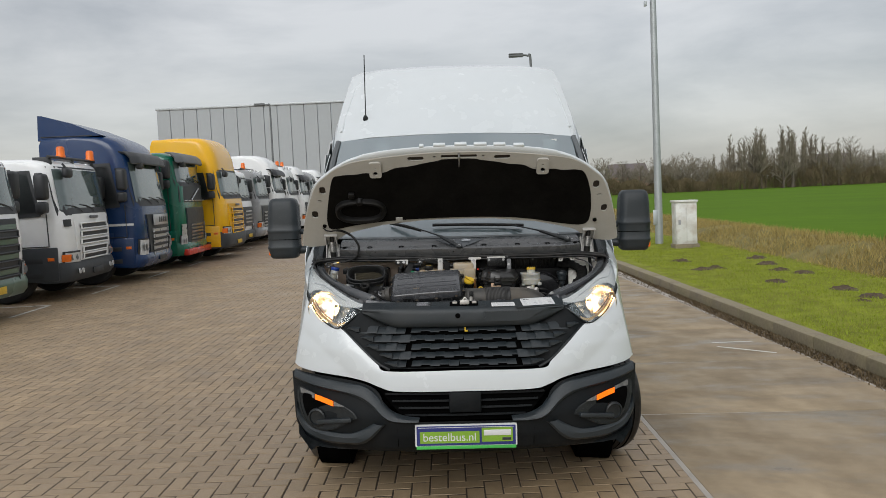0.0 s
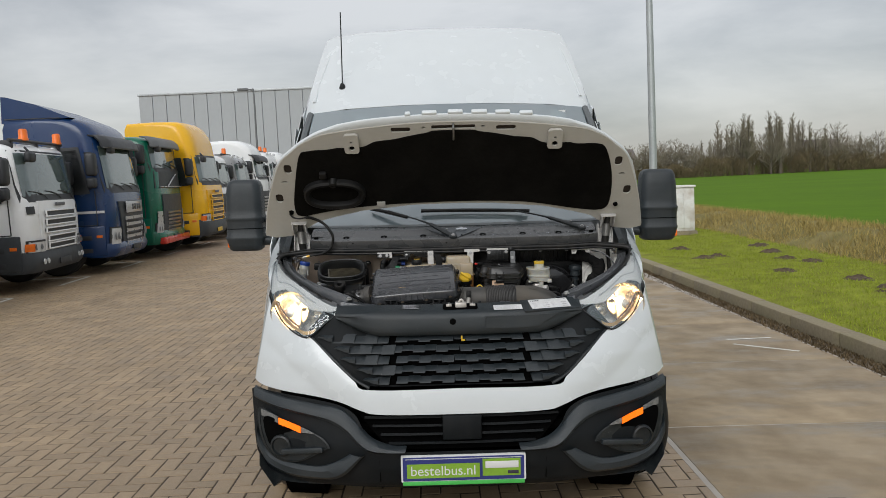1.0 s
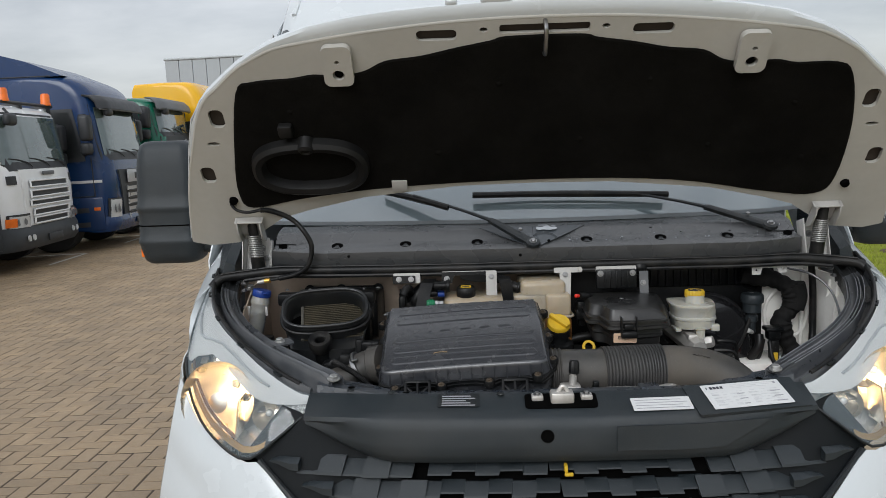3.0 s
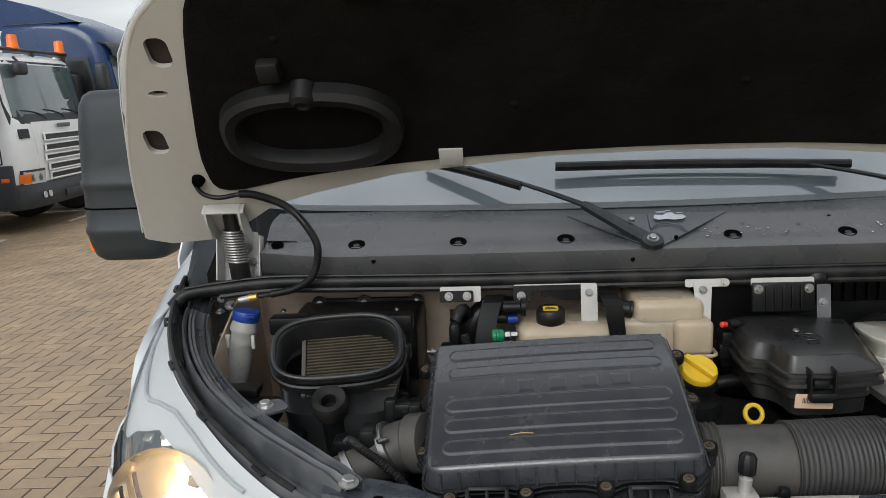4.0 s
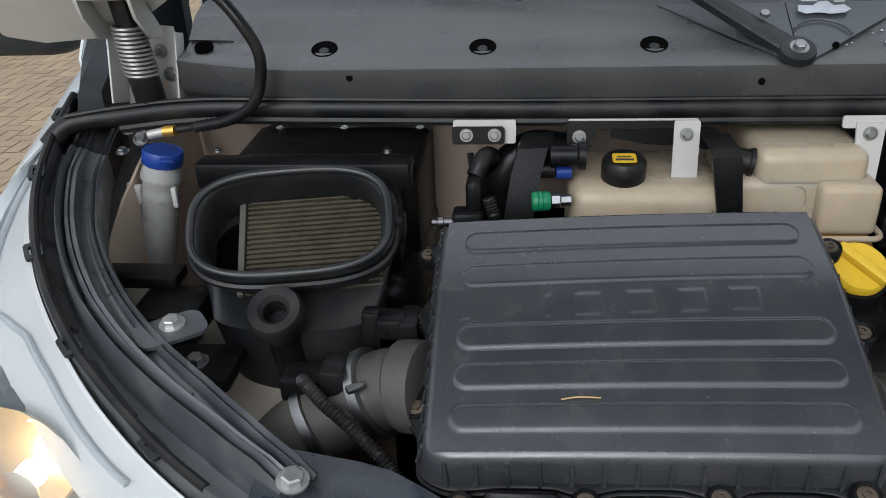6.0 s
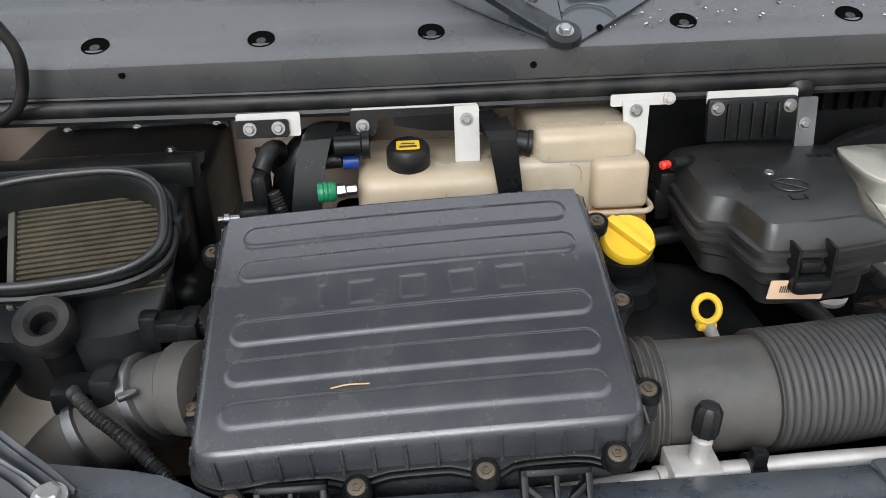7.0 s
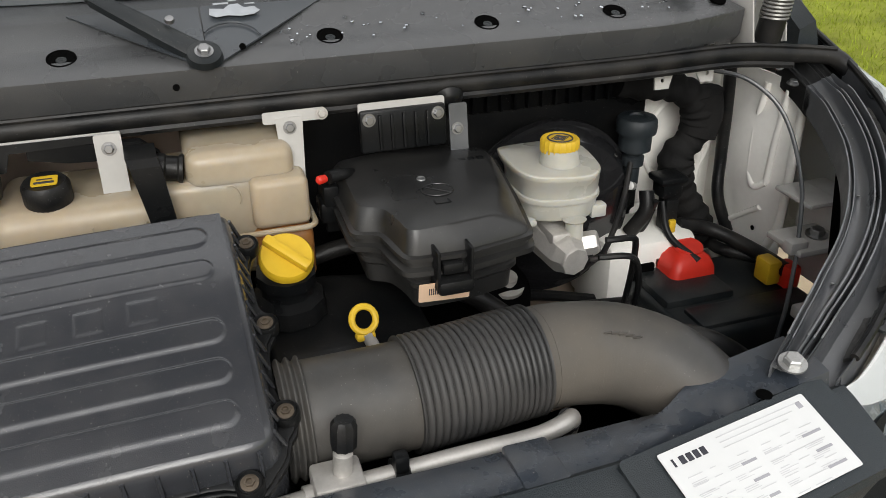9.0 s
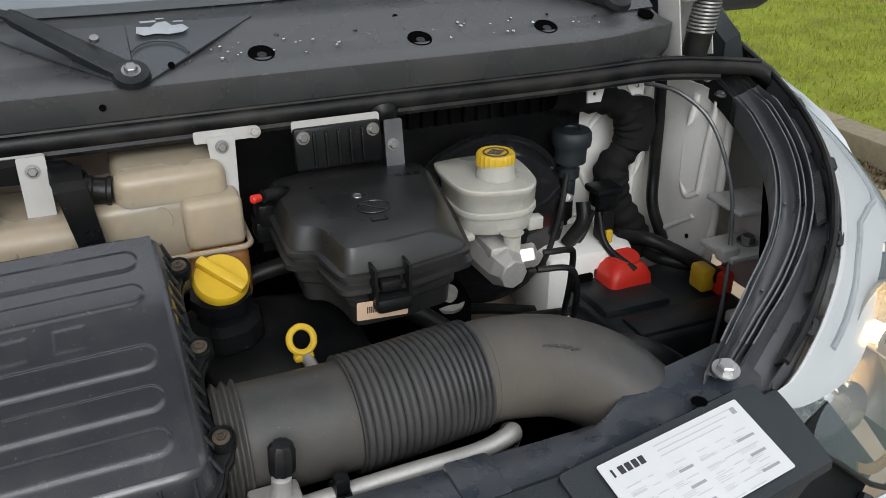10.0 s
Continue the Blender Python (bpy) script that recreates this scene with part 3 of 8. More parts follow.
kinds = [bare_tree(1, 11.5, 2.6, .9), bare_tree(2, 9.5, 3.6, .25), bare_tree(3, 10.5, 2.2, 1.1), bare_tree(4, 7.0, 3.4, .15)]
for k, (tx, ty) in enumerate(((62.5, 150), (76, 152), (57, 149), (95, 155))):
    kinds[k].matrix_world = Matrix.Translation((tx, ty, -.55)) @ Matrix.Scale(.85, 4)
random.seed(9)
spots = [(x, 150 + random.uniform(-6, 8), random.choice((0, 2, 2, 1)), random.uniform(.80, 1.10)) for x in np.arange(53.5, 71, .55)]
spots += [(x, 151 + random.uniform(-5, 8), random.choice((1, 1, 0)), random.uniform(.6, .82)) for x in [*np.arange(48, 54, 1.1), *np.arange(70, 80, 1.1)]]
spots += [(x, 152 + random.uniform(-6, 8), 1, random.uniform(.55, .85)) for x in np.arange(22, 48, 1.5)]
spots += [(x, 156, random.choice((1, 3)), random.uniform(.6, .9)) for x in np.arange(78, 130, 2.6)] + [(40, 148, 3, .9), (43.5, 149, 3, .8), (86, 150, 2, .75), (104, 160, 3, 1.0)]
spots += [(-x, 170, random.choice((1, 3)), .9) for x in np.arange(40, 110, 6)]
for x, y, k, sc in spots:
    copy_thing(kinds[k], Matrix.Translation((x, y, -.55)) @ Matrix.Rotation(random.uniform(0, 6.3), 4, "Z") @ Matrix.Scale(sc, 4))
rng = np.random.default_rng(4)
n = 70000
hx = rng.uniform(18, 135, n)
hh = (1.7 + 1.0 * np.sin(hx * .35) ** 2 + .6 * np.sin(hx * 1.3 + 1) + 1.1 * ((hx > 50) & (hx < 74))) * rng.random(n) ** .8
hy = 147 + rng.uniform(-3, 4, n)
ang, ln = rng.uniform(0, 6.28, n), rng.uniform(.3, .8, n)
vs = np.empty((n, 3, 3))
vs[:, 0] = np.c_[hx, hy, hh - .55]
vs[:, 1] = np.c_[hx + np.cos(ang) * .13, hy + np.sin(ang) * .13, hh - .5]
vs[:, 2] = np.c_[hx + np.cos(ang) * ln * .6, hy + np.sin(ang) * ln, hh + ln * .9 - .5]
me = bpy.data.meshes.new("scrub")
me.from_pydata(vs.reshape(-1, 3).tolist(), [], np.arange(n * 3).reshape(-1, 3).tolist())
me.materials.append(HEDGE)
tagged(new("scrub", me), "brown leafless scrub under the trees", "scrub", kind="stuff")
FARW = mat("far_house_wall", (.35, .20, .14), .8)
FARR = mat("far_house_roof", (.12, .10, .10), .7)
for x, y, w, h in ((36.5, 160, 7, 3.0), (77, 158, 7, 3.2)):
    house = tagged(new("farm_house"), "low farm building behind the trees", "house", "far farm buildings")
    part("wall", rbox(x - w / 2, x + w / 2, y, y + 8, 0, h, .05), FARW, house)
    part("roof", loft([[Vector((x - w / 2 - .3, y + d, z)) for d, z in ((-.4, h - .1), (4, h + 2.6), (8.4, h - .1))], [Vector((x + w / 2 + .3, y + d, z)) for d, z in ((-.4, h - .1), (4, h + 2.6), (8.4, h - .1))]]), FARR, house)
    part("window", rbox(x - 1.5, x - .5, y - .06, y - .01, 1.0, 2.1, .02), DARK, house)

# ---- parked lorries; each faces +x with its front at x = 0 ----
LGLASS = mat("lorry_windscreen", (.100, .135, .130), .05, vary=.25, scale=.8, spec=1.0, coat=.5)
LSIDE = mat("dark_side_glass", (.05, .06, .06), .06, spec=.9)
LDARK = mat("lorry_black_plastic", (.022, .024, .027), .5, vary=.1)
LGREY = mat("lorry_grey_plastic", (.11, .115, .12), .5, vary=.1)
LCHROME = mat("lorry_bright_trim", (.50, .51, .52), .30, metal=.6, vary=.05)
LLAMP = mat("lorry_lamp_glass", (.52, .54, .55), .08, vary=.12, scale=5, spec=.9, coat=.6)
LTYRE = mat("lorry_tyre", (.02, .02, .02), .8)
ORANGE = mat("orange_beacon", (.80, .16, .01), .35)
PLATEY = mat("lorry_plate_yellow", (.65, .42, .03), .5, dust=.3, dustcol=(.2, .15, .05))
paints = {}


def paint(c):
    if c not in paints:
        paints[c] = mat("lorry_plastic", c, .5, vary=.1, spec=.3) if max(c) < .06 else mat("lorry_paint", c, .24, vary=.04, scale=1, spec=.40, coat=.22, dust=.02, dustcol=(.3, .29, .26), dscale=3)
    return paints[c]


# half-width, set-back of the front and drop of the roof, from the side to the middle
CORNER = ((1.25, .34, .955), (1.247, .27, .962), (1.235, .20, .972), (1.21, .145, .980), (1.16, .092, .987), (1.09, .056, .992), (.98, .032, .996), (.75, .014, .999), (.40, .004, 1.0), (0.0, 0.0, 1.0))


def lorry(y, label, body, lower, H, zb, zt, slots, lamp=(.76, .10, .20), panel=None, badge=None, roof=0.0, visor=None, beacons=(), spoiler=False,
          band=None, lip=None, surround=None, vents=False, tall_lamp=False, low_panel=None, stripe_bar=False, front_x=-6.87, bump_top=.66, turn=2.0, amber=True, dark_plate=False):
    t = tagged(new("lorry"), label, "lorry", "lorries parked in a row")
    t.matrix_world = Matrix.Translation((front_x, y, .025)) @ Matrix.Rotation(radians(turn), 4, "Z")
    rake = .15 * (zt - zb)
    x0, z0, x1 = -.05 - rake, zt + .06, -.62 - .42 * roof
    dome = [(x0 + (x1 - x0) * (1 - math.cos(a)), z0 + (H - z0) * math.sin(a)) for a in np.linspace(.12, math.pi / 2, 7)]
    prof = [(0.0, .60), (.03, .95), (.035, 1.25), (.01, zb - .10), (-.03, zb), (-.03 - rake, zt)] + dome + [(-1.3, H + .02), (-1.95, H), (-2.0, H - .12), (-2.0, .62)]
    rings = []
    for yy, inset, sc in [(s * y, i, c) for s, y, i, c in [(-1, *r) for r in CORNER] + [(1, *r) for r in CORNER[-2::-1]]]:
        rings.append([Vector((x - inset * (1 if x > -1.2 else 0), yy * (1 - .035 * max(0, (z - 1.8))), .6 + (z - .6) * (1 - (1 - sc) * min(max((z - zt) / .15, 0), 1)))) for x, z in prof])
    cab = part("cab", loft(rings), paint(body), t)

    def at(z):
        return float(np.interp(z, [p[1] for p in prof[:12]], [p[0] for p in prof[:12]]))

    def face(z, yy, off):
        a = abs(yy)
        return Vector((at(z) + off - float(np.interp(a, [r[0] for r in CORNER[::-1]], [r[1] for r in CORNER[::-1]])), yy * (1 - .035 * max(0, z - 1.8)), z))

    def skin(name, y0, y1, z0, z1, off, material, parent, thick=.012, lab="", n=8, cut=0.0):
        return part(name, sheet([[face(z, (y0 + (y1 - y0) * k / n) * (1 - cut * (1 - j / 3)), off) for k in range(n + 1)] for j, z in enumerate(np.linspace(z0, z1, 4))], thick), material, parent, lab)

    skin("screen_surround", -1.21, 1.21, zb - .10, zt + .05, .004, LDARK, t, n=16)
    skin("windscreen", -1.15, 1.15, zb, zt, .018, LGLASS, t, .004, "windscreen mirroring the pale sky", n=16)
    for yy in (-.70, -.08, .54):
        part("wiper", tube([face(zb - .05, yy + .30, .030), face(zb + .02, yy + .20, .034), face(zb + .07, yy - .06, .030), face(zb + .09, yy - .30, .028)], .008, 6, 3), LDARK, t)
    for s in (-1, 1):
        yy = s * 1.252
        lay_m = Matrix(((1, 0, 0, 0), (0, 0, 1, yy - .006 if s < 0 else yy - .002), (0, 1, 0, 0), (0, 0, 0, 1)))
        tw = 1 - .035 * max(0, zb + .3 - 1.8)
        shear = Matrix.Identity(4)
        shear[1][2] = -s * 1.25 * .035
        shear[1][3] = s * 1.25 * .035 * 1.8
        sm = shear @ lay_m if zb > 1.5 else lay_m
        part("window_surround", plate([(-.40, zb - .10), (-.44 - rake, zt - .02), (-1.45, zt - .02), (-1.45, zb - .02), (-.8, zb - .12)], .010, sm), LDARK if surround is None else paint(surround), t)
        part("side_window", plate([(-.46, zb - .02), (-.49 - rake, zt - .08), (-1.38, zt - .08), (-1.38, zb + .04), (-.8, zb - .06)], .016, sm), LGLASS if s > 0 else LSIDE, t)
        part("door_seam", tube([(-1.48, yy, .98), (-1.48, yy, zb)], .010, 6, 1), LDARK, t)
        part("front_seam", tube([(-.30, yy, 1.0), (-.31, yy, zb - .05)], .010, 6, 1), LDARK, t)
        part("low_seam", tube([(-.30, yy, 1.0), (-1.48, yy, 1.0)], .010, 6, 1), LDARK, t)
        part("door_handle", rbox(-1.40, -1.22, yy - .02, yy + .02, zb - .34, zb - .29, .008), LDARK, t)
        if stripe_bar:
            part("door_stripe", rbox(-1.2, -.15, yy - .006, yy + .006, 1.24, 1.29, .002), paint((.6, .6, .6)), t)
        steps = part("step_panel", rbox(-1.55, -.16, s * 1.24 - .03, s * 1.24 + .02, .38, .98, .04, 2), paint(lower), t)
        for z in (.44, .70):
            part("step", rbox(-1.10, -.42, s * 1.252 - .02, s * 1.252 + .02, z, z + .10, .01), LDARK, steps)
        part("side_marker", rbox(-.34, -.22, s * 1.262 - .012, s * 1.262 + .012, .74, .80, .008), ORANGE, steps)
        mz = (zb + zt) / 2 + .08
        mir = part("mirror", rbox(-.38, -.18, s * 1.44 - .12, s * 1.44 + .11, mz - .26, mz + .20, .06, 3), LDARK, t)
        part("small_mirror", rbox(-.38, -.20, s * 1.44 - .11, s * 1.44 + .10, mz - .50, mz - .29, .05, 3), LDARK, mir)
        part("mirror_arm", tube([(-.45, s * 1.22, mz + .20), (-.28, s * 1.42, mz + .19)], .028, 8, 1), LDARK, mir)
        part("mirror_arm", tube([(-.42, s * 1.24, mz - .50), (-.28, s * 1.42, mz - .47)], .028, 8, 1), LDARK, mir)
        part("wheel", lathe([(.28, -.15), (.46, -.16), (.50, -.12), (.50, .12), (.46, .16), (.28, .15)], (-1.15, s * 1.03, .50), (0, 1, 0), 24), LTYRE, t)
        part("wheel", lathe([(.28, -.3), (.46, -.31), (.50, -.27), (.50, .27), (.46, .31), (.28, .3)], (-4.6, s * .93, .50), (0, 1, 0), 24), LTYRE, t)
        part("mudguard", rbox(-1.75, -1.62, s * 1.24 - .2 * (s > 0), s * 1.24 + .2 * (s < 0), .45, 1.0, .04), LDARK, t)
    part("front_mirror", merge(rbox(.02 - rake, .14 - rake, -1.02, -.74, zt - .16, zt + .02, .05, 3), tube([(-rake, -.88, zt + .10), (.08 - rake, -.88, zt)], .02, 6, 1)), LDARK, t)
    if band:
        skin("front_band", -1.16, 1.16, zb - .50, zb - .09, .012, paint(band), t)
        part("slanted_bar", tube([face(zb - .46, -.45, .05), face(zb - .16, .35, .05)], .018, 6, 1), LCHROME, t)
        part("level_bar", tube([face(zb - .47, -1.0, .045), face(zb - .47, 0, .05), face(zb - .47, 1.0, .045)], .014, 6, 4), LCHROME, t)
    if panel:
        skin("grille_panel", -.86, .86, panel[1], panel[2], .03, paint(panel[0]), t, .03, cut=panel[3] if len(panel) > 3 else 0)
    for z, h, w, c in slots:
        skin("grille_slot", -w, w, z - h / 2, z + h / 2, .050, LDARK if c == 0 else LCHROME if c == 1 else paint(c), t, .02)
        if c in (0, 1):
            for zz in ((z - h / 2 - .012, z + h / 2 + .010) if c == 0 else (z - h / 2 - .016,)):
                part("slot_lip", tube([face(zz, yy, .062) for yy in np.linspace(-w - .02, w + .02, 9)], .014, 8, 1), paint(panel[0]) if c == 0 else LDARK, t)
            for s in (-1, 1):
                part("slot_end", tube([face(zz, s * (w + .015), .060) for zz in (z - h / 2 - .012, z + h / 2 + .012)], .016, 8, 1), paint(panel[0]) if c == 0 else LCHROME, t)
    if vents:
        for s in (-1, 1):
            skin("corner_vent", s * .98, s * 1.16, zb - .30, zb - .17, .010, LDARK, t, n=3)
    if badge:
        part("badge", rbox(at(badge[0]) + .045, at(badge[0]) + .075, -badge[1], badge[1], badge[0] - badge[2], badge[0] + badge[2], .012), paint((.42, .43, .44)) if len(badge) < 4 else LGREY, t, "plain bright maker badge")
        if len(badge) < 4:
            for k in range(4):
                part("badge_mark", rbox(at(badge[0]) + .074, at(badge[0]) + .080, badge[1] * (-.34 + .30 * k), badge[1] * (-.34 + .30 * k) + badge[1] * .20, badge[0] - badge[2] * .5, badge[0] + badge[2] * .5, .003), LDARK, t)
    bum = part("bumper", loft([[Vector((x - ins, yy, z)) for x, z in ((.0, .34), (.07, .42), (.085, bump_top - .1), (.04, bump_top), (-.35, bump_top), (-.35, .38))] for yy, ins in [(-1.004 * y, i) for y, i, c in CORNER] + [(1.004 * y, i) for y, i, c in CORNER[-2::-1]]]), paint(low_panel or lower), t)
    if lip:
        part("bumper_lip", rbox(-.04, .13, -1.16, 1.16, .34, .50, .03), paint(lip), bum)
    lz, lh, lw = lamp
    for s in (-1, 1):
        y0, y1 = s * (1.17 - 2 * lw), s * 1.19
        skin("lamp_bezel", y0 - s * .03, y1 + s * .02, lz - lh - .03, lz + lh + .03, .026, LDARK, bum, n=6)
        skin("head_lamp", y0, y1, lz - lh, lz + lh, .042, LLAMP, bum, .012, "clear head lamp", n=6)
        if tall_lamp:
            skin("daytime_strip", s * .98, s * 1.17, lz + lh, lz + lh + .30, .030, LCHROME, bum, n=3)
        for f in (.30, .70):
            q = face(lz, y0 + (y1 - y0) * f, .048)
            part("lamp_bowl", lathe([(min(lh, lw) * .62, .010), (min(lh, lw) * .58, .012), (min(lh, lw) * .50, .004), (0, 0)], q, (1, 0, 0), 18), LGREY, bum)
        part("lamp_trim", tube([face(z, yy, .052) for yy, z in ((y0, lz - lh), (y1, lz - lh * .9), (y1, lz + lh), (y0, lz + lh * .8))], .010, 6, 1, True), LCHROME, bum)
        if amber:
            skin("amber_corner", s * 1.10, s * 1.225, lz - lh * .8, lz + lh * .7, .052, ORANGE, bum, .01, n=3)
        if vents:
            for dy in (.90, .74):
                part("fog_lamp", lathe([(.050, 0), (.046, .014), (.03, .010), (0, .012)], (.070, s * dy, .52), (1, 0, 0), 16), LLAMP, bum)
    part("number_plate", rbox(.085, .10, -.26, .26, .42, .53, .004), LDARK if vents or dark_plate else PLATEY, bum, "plain number plate")
    if visor:
        part("sun_visor", sheet([[Vector((x - float(np.interp(abs(yy), [r[0] for r in CORNER[::-1]], [r[1] for r in CORNER[::-1]])), yy * (1 - .035 * (z - 1.8)), z)) for yy in np.linspace(-1.22, 1.22, 17)] for x, z in ((-rake - .10, zt + .20), (-rake + .03, zt + .17), (-rake + .12, zt + .08), (-rake + .15, zt - .04))], .03), LDARK if visor == 1 else LGREY, t, "smoked sun visor")
        part("visor_edge", tube([Vector((-rake + .155 - float(np.interp(abs(yy), [r[0] for r in CORNER[::-1]], [r[1] for r in CORNER[::-1]])), yy * (1 - .035 * (zt - 1.84)), zt - .04)) for yy in np.linspace(-1.20, 1.20, 13)], .018, 8, 2), LGREY, t)
    bx = -.25 if vents else -.62  # roof bar
    if beacons:
        part("light_bar", tube([(bx, -1.15, H + .02), (bx, 1.15, H + .02)], .03, 8, 1), LDARK, t)
        for yy in (-1.05, 0, 1.05):
            part("bar_foot", rbox(bx - .3, bx + .02, yy - .03, yy + .03, H - .12, H + .02, .01), LDARK, t)
        for yy in beacons:
            part("beacon", lathe([(.085, 0), (.085, .03), (.075, .05), (.072, .17), (.055, .20), (0, .205)], (bx, yy, H + .03), (0, 0, 1), 18), ORANGE, t, "orange beacon")
        for yy in (-.9, -.15, .9):
            part("roof_lamp", rbox(-.34, -.26, yy - .09, yy + .09, H - .15, H - .03, .02), LLAMP, t)
    if spoiler:
        part("roof_spoiler", loft([[Vector((x, yy, z)) for x, z in ((-.70, H - .02), (-1.3, H + .24), (-1.90, H + .42), (-2.0, H + .43), (-2.02, H - .10))] for yy in (-1.16, -1.05, -.8, .8, 1.05, 1.16)]), paint(body), t)
        for z, x0 in ((H - .30, -.55), (H - .02, -.9)):
            part("panel_line", tube([(x0, -1.228 * (1 - .035 * (z - 1.8)), z), (-1.95, -1.232 * (1 - .035 * (z - 1.8)), z)], .010, 6, 1), LDARK, t)
    part("chassis", rbox(-6.2, -.4, -.45, .45, .55, .90, .02), LDARK, t)
    part("rear_body", rbox(-6.4, -2.3, -1.2, 1.2, .95, 1.25, .03), LDARK, t)
    return t


WHT, BLU, GRN, YEL, GRY, DGR = (.80, .81, .81), (.004, .028, .098), (.004, .12, .070), (.80, .43, .008), (.26, .265, .27), (.045, .05, .055)
OLV = (.075, .13, .095)
lorry(7.9, "white lorry with a dull green grille and bumper", WHT, OLV, 2.55, 1.72, 2.36, [(.62 + .115 * k, .075, .78, OLV if k % 2 else 0) for k in range(8)], panel=(DGR, .55, 1.55), lamp=(.72, .12, .10), badge=(1.52, .10, .03), vents=False)
lorry(11.6, "white day-cab lorry with two orange beacons", WHT, DGR, 2.58, 1.64, 2.38, [(1.335, .075, .66, 0), (1.185, .075, .68, 0), (1.045, .055, .70, 0), (.90, .07, .62, 0), (.77, .07, .60, 0)], panel=(WHT, .66, 1.56, .06), lamp=(.78, .085, .20), badge=(1.49, .20, .03, 1), beacons=(-.55, .95), vents=True, bump_top=.70, front_x=-6.93, turn=4.0)
lorry(14.5, "blue long-haul lorry with a roof spoiler and bright grille", BLU, BLU, 3.20, 1.74, 2.60, [(1.10 - .13 * k, .060, .58 - .02 * k, 1) for k in range(5)], panel=(DGR, .46, 1.46, .2), lamp=(.76, .16, .13), badge=(1.33, .56, .12), roof=.5, visor=1, spoiler=True, stripe_bar=True, bump_top=.62, front_x=-6.67, turn=4.5, amber=False, dark_plate=True)
lorry(17.75, "green lorry with a grey band and red bumper lip", GRN, GRN, 2.98, 2.20, 2.74, [(1.10 - .09 * k, .05, .60, LGREY and (.10, .105, .11)) for k in range(6)], panel=(DGR, .55, 1.55), lamp=(.72, .12, .10), visor=2, band=DGR, lip=(.55, .045, .03), tall_lamp=True, front_x=-6.80, turn=3.0, amber=False, dark_plate=True)
lorry(20.3, "yellow high-roof lorry with black window surrounds", YEL, YEL, 3.50, 1.84, 2.52, [(1.42 - .155 * k, .07, .62, 0) for k in range(6)], panel=(YEL, .60, 1.60), lamp=(.84, .09, .18), roof=.15, turn=1.0, low_panel=DGR, bump_top=.80, front_x=-6.36, badge=(1.56, .2, .03, 1))
lorry(23.8, "white lorry with a black grille", WHT, DGR, 2.75, 1.75, 2.40, [(1.3 - .12 * k, .05, .5, (.3, .3, .3)) for k in range(4)], panel=(DGR, .8, 1.45))
lorry(26.8, "grey lorry with an orange beacon", GRY, GRY, 2.80, 1.80, 2.45, [(1.2 - .12 * k, .05, .6, 1) for k in range(5)], panel=(DGR, .6, 1.45), beacons=(-.7,))
lorry(29.9, "white high-roof lorry with a dark visor", WHT, WHT, 3.45, 2.0, 2.65, [(1.2 - .12 * k, .05, .6, 1) for k in range(5)], panel=(DGR, .6, 1.45), roof=.8, visor=1)
lorry(33.0, "white lorry with an orange roof beacon", WHT, DGR, 3.1, 1.9, 2.55, [(1.3 - .15 * k, .07, .6, 0) for k in range(5)], panel=(WHT, .6, 1.5), beacons=(-.7, .6))
lorry(36.1, "white lorry in the row", WHT, WHT, 3.2, 1.9, 2.55, [(1.2 - .12 * k, .05, .6, 1) for k in range(5)], panel=(DGR, .6, 1.45), visor=1)
lorry(39.2, "grey lorry at the row's far end", GRY, DGR, 3.0, 1.9, 2.5, [(1.2 - .12 * k, .05, .6, 0) for k in range(5)], panel=(GRY, .6, 1.45))
lorry(42.3, "white lorry at the row's far end", WHT, WHT, 3.2, 1.9, 2.55, [(1.2 - .12 * k, .05, .6, 1) for k in range(5)], panel=(DGR, .6, 1.45), visor=1)

# ---- the van: its own x runs across, y back from the number plate, z up from the road ----
van = new("van")
van.matrix_world = LEVEL
tagged(van, "white high-roof delivery van with its bonnet open and lamps lit", "van")


def curve_y(x):
    return 0.36 * (1 - math.sqrt(1 - min(abs(x / 0.985) ** 2.6, 0.999)))


def front(x, z):
    zs = (0.28, 0.33, 0.40, 0.50, 0.62, 0.74, 0.85, 0.95, 1.00, 1.08, 1.3)
    ys = (0.09, 0.04, 0.02, 0.015, 0.04, 0.05, 0.068, 0.10, 0.12, 0.15, 0.2)
    return float(np.interp(z, zs, ys)) + curve_y(x)


def on_front(off):
    return lambda p: Vector((p.x, front(p.x, p.z) + off, p.z))


def xz(pts, s=1):
    return [(s * x, 0, z) for x, z in pts]


# bonnet, standing open; local x across, y up along the panel, z towards the engine
BON = plane_frame((0, 0.706, 1.381), (1, 0, 0), (0, -0.629, 0.777))
bx = (0, 0.13, 0.25, 0.34, 0.42, 0.52, 0.61, 0.67, 0.712, 0.757, 0.796, 0.828, 0.862, 0.89, 0.91, 0.93, 0.945)
bs = (0.665, 0.663, 0.656, 0.647, 0.638, 0.623, 0.606, 0.577, 0.551, 0.510, 0.475, 0.422, 0.332, 0.25, 0.18, 0.09, 0.0)
ox = (0, .15, .25, .34, .43, .53, .63, .67, .714, .76, .806, .847, .881, .91, .95)
os_ = (.705, .701, .696, .689, .678, .658, .6195, .594, .565, .524, .484, .422, .315, .20, .02)


def skin_top(x):
    """The outer skin's upper edge, which stands past the inner frame."""
    return float(np.interp(abs(x), ox, os_))


def bon_top(x):
    return float(np.interp(abs(x), bx, bs))


rim = [(-x, s) for x, s in zip(bx[::-1], bs[::-1])] + [(x, s) for x, s in zip(bx[1:], bs[1:])]


def bon_low(x):
    return float(np.interp(abs(x), (0, .2, .45, .60, .68, .72, .76, .82, .945), (.186, .182, .152, .112, .085, .055, .025, -.005, -.018)))


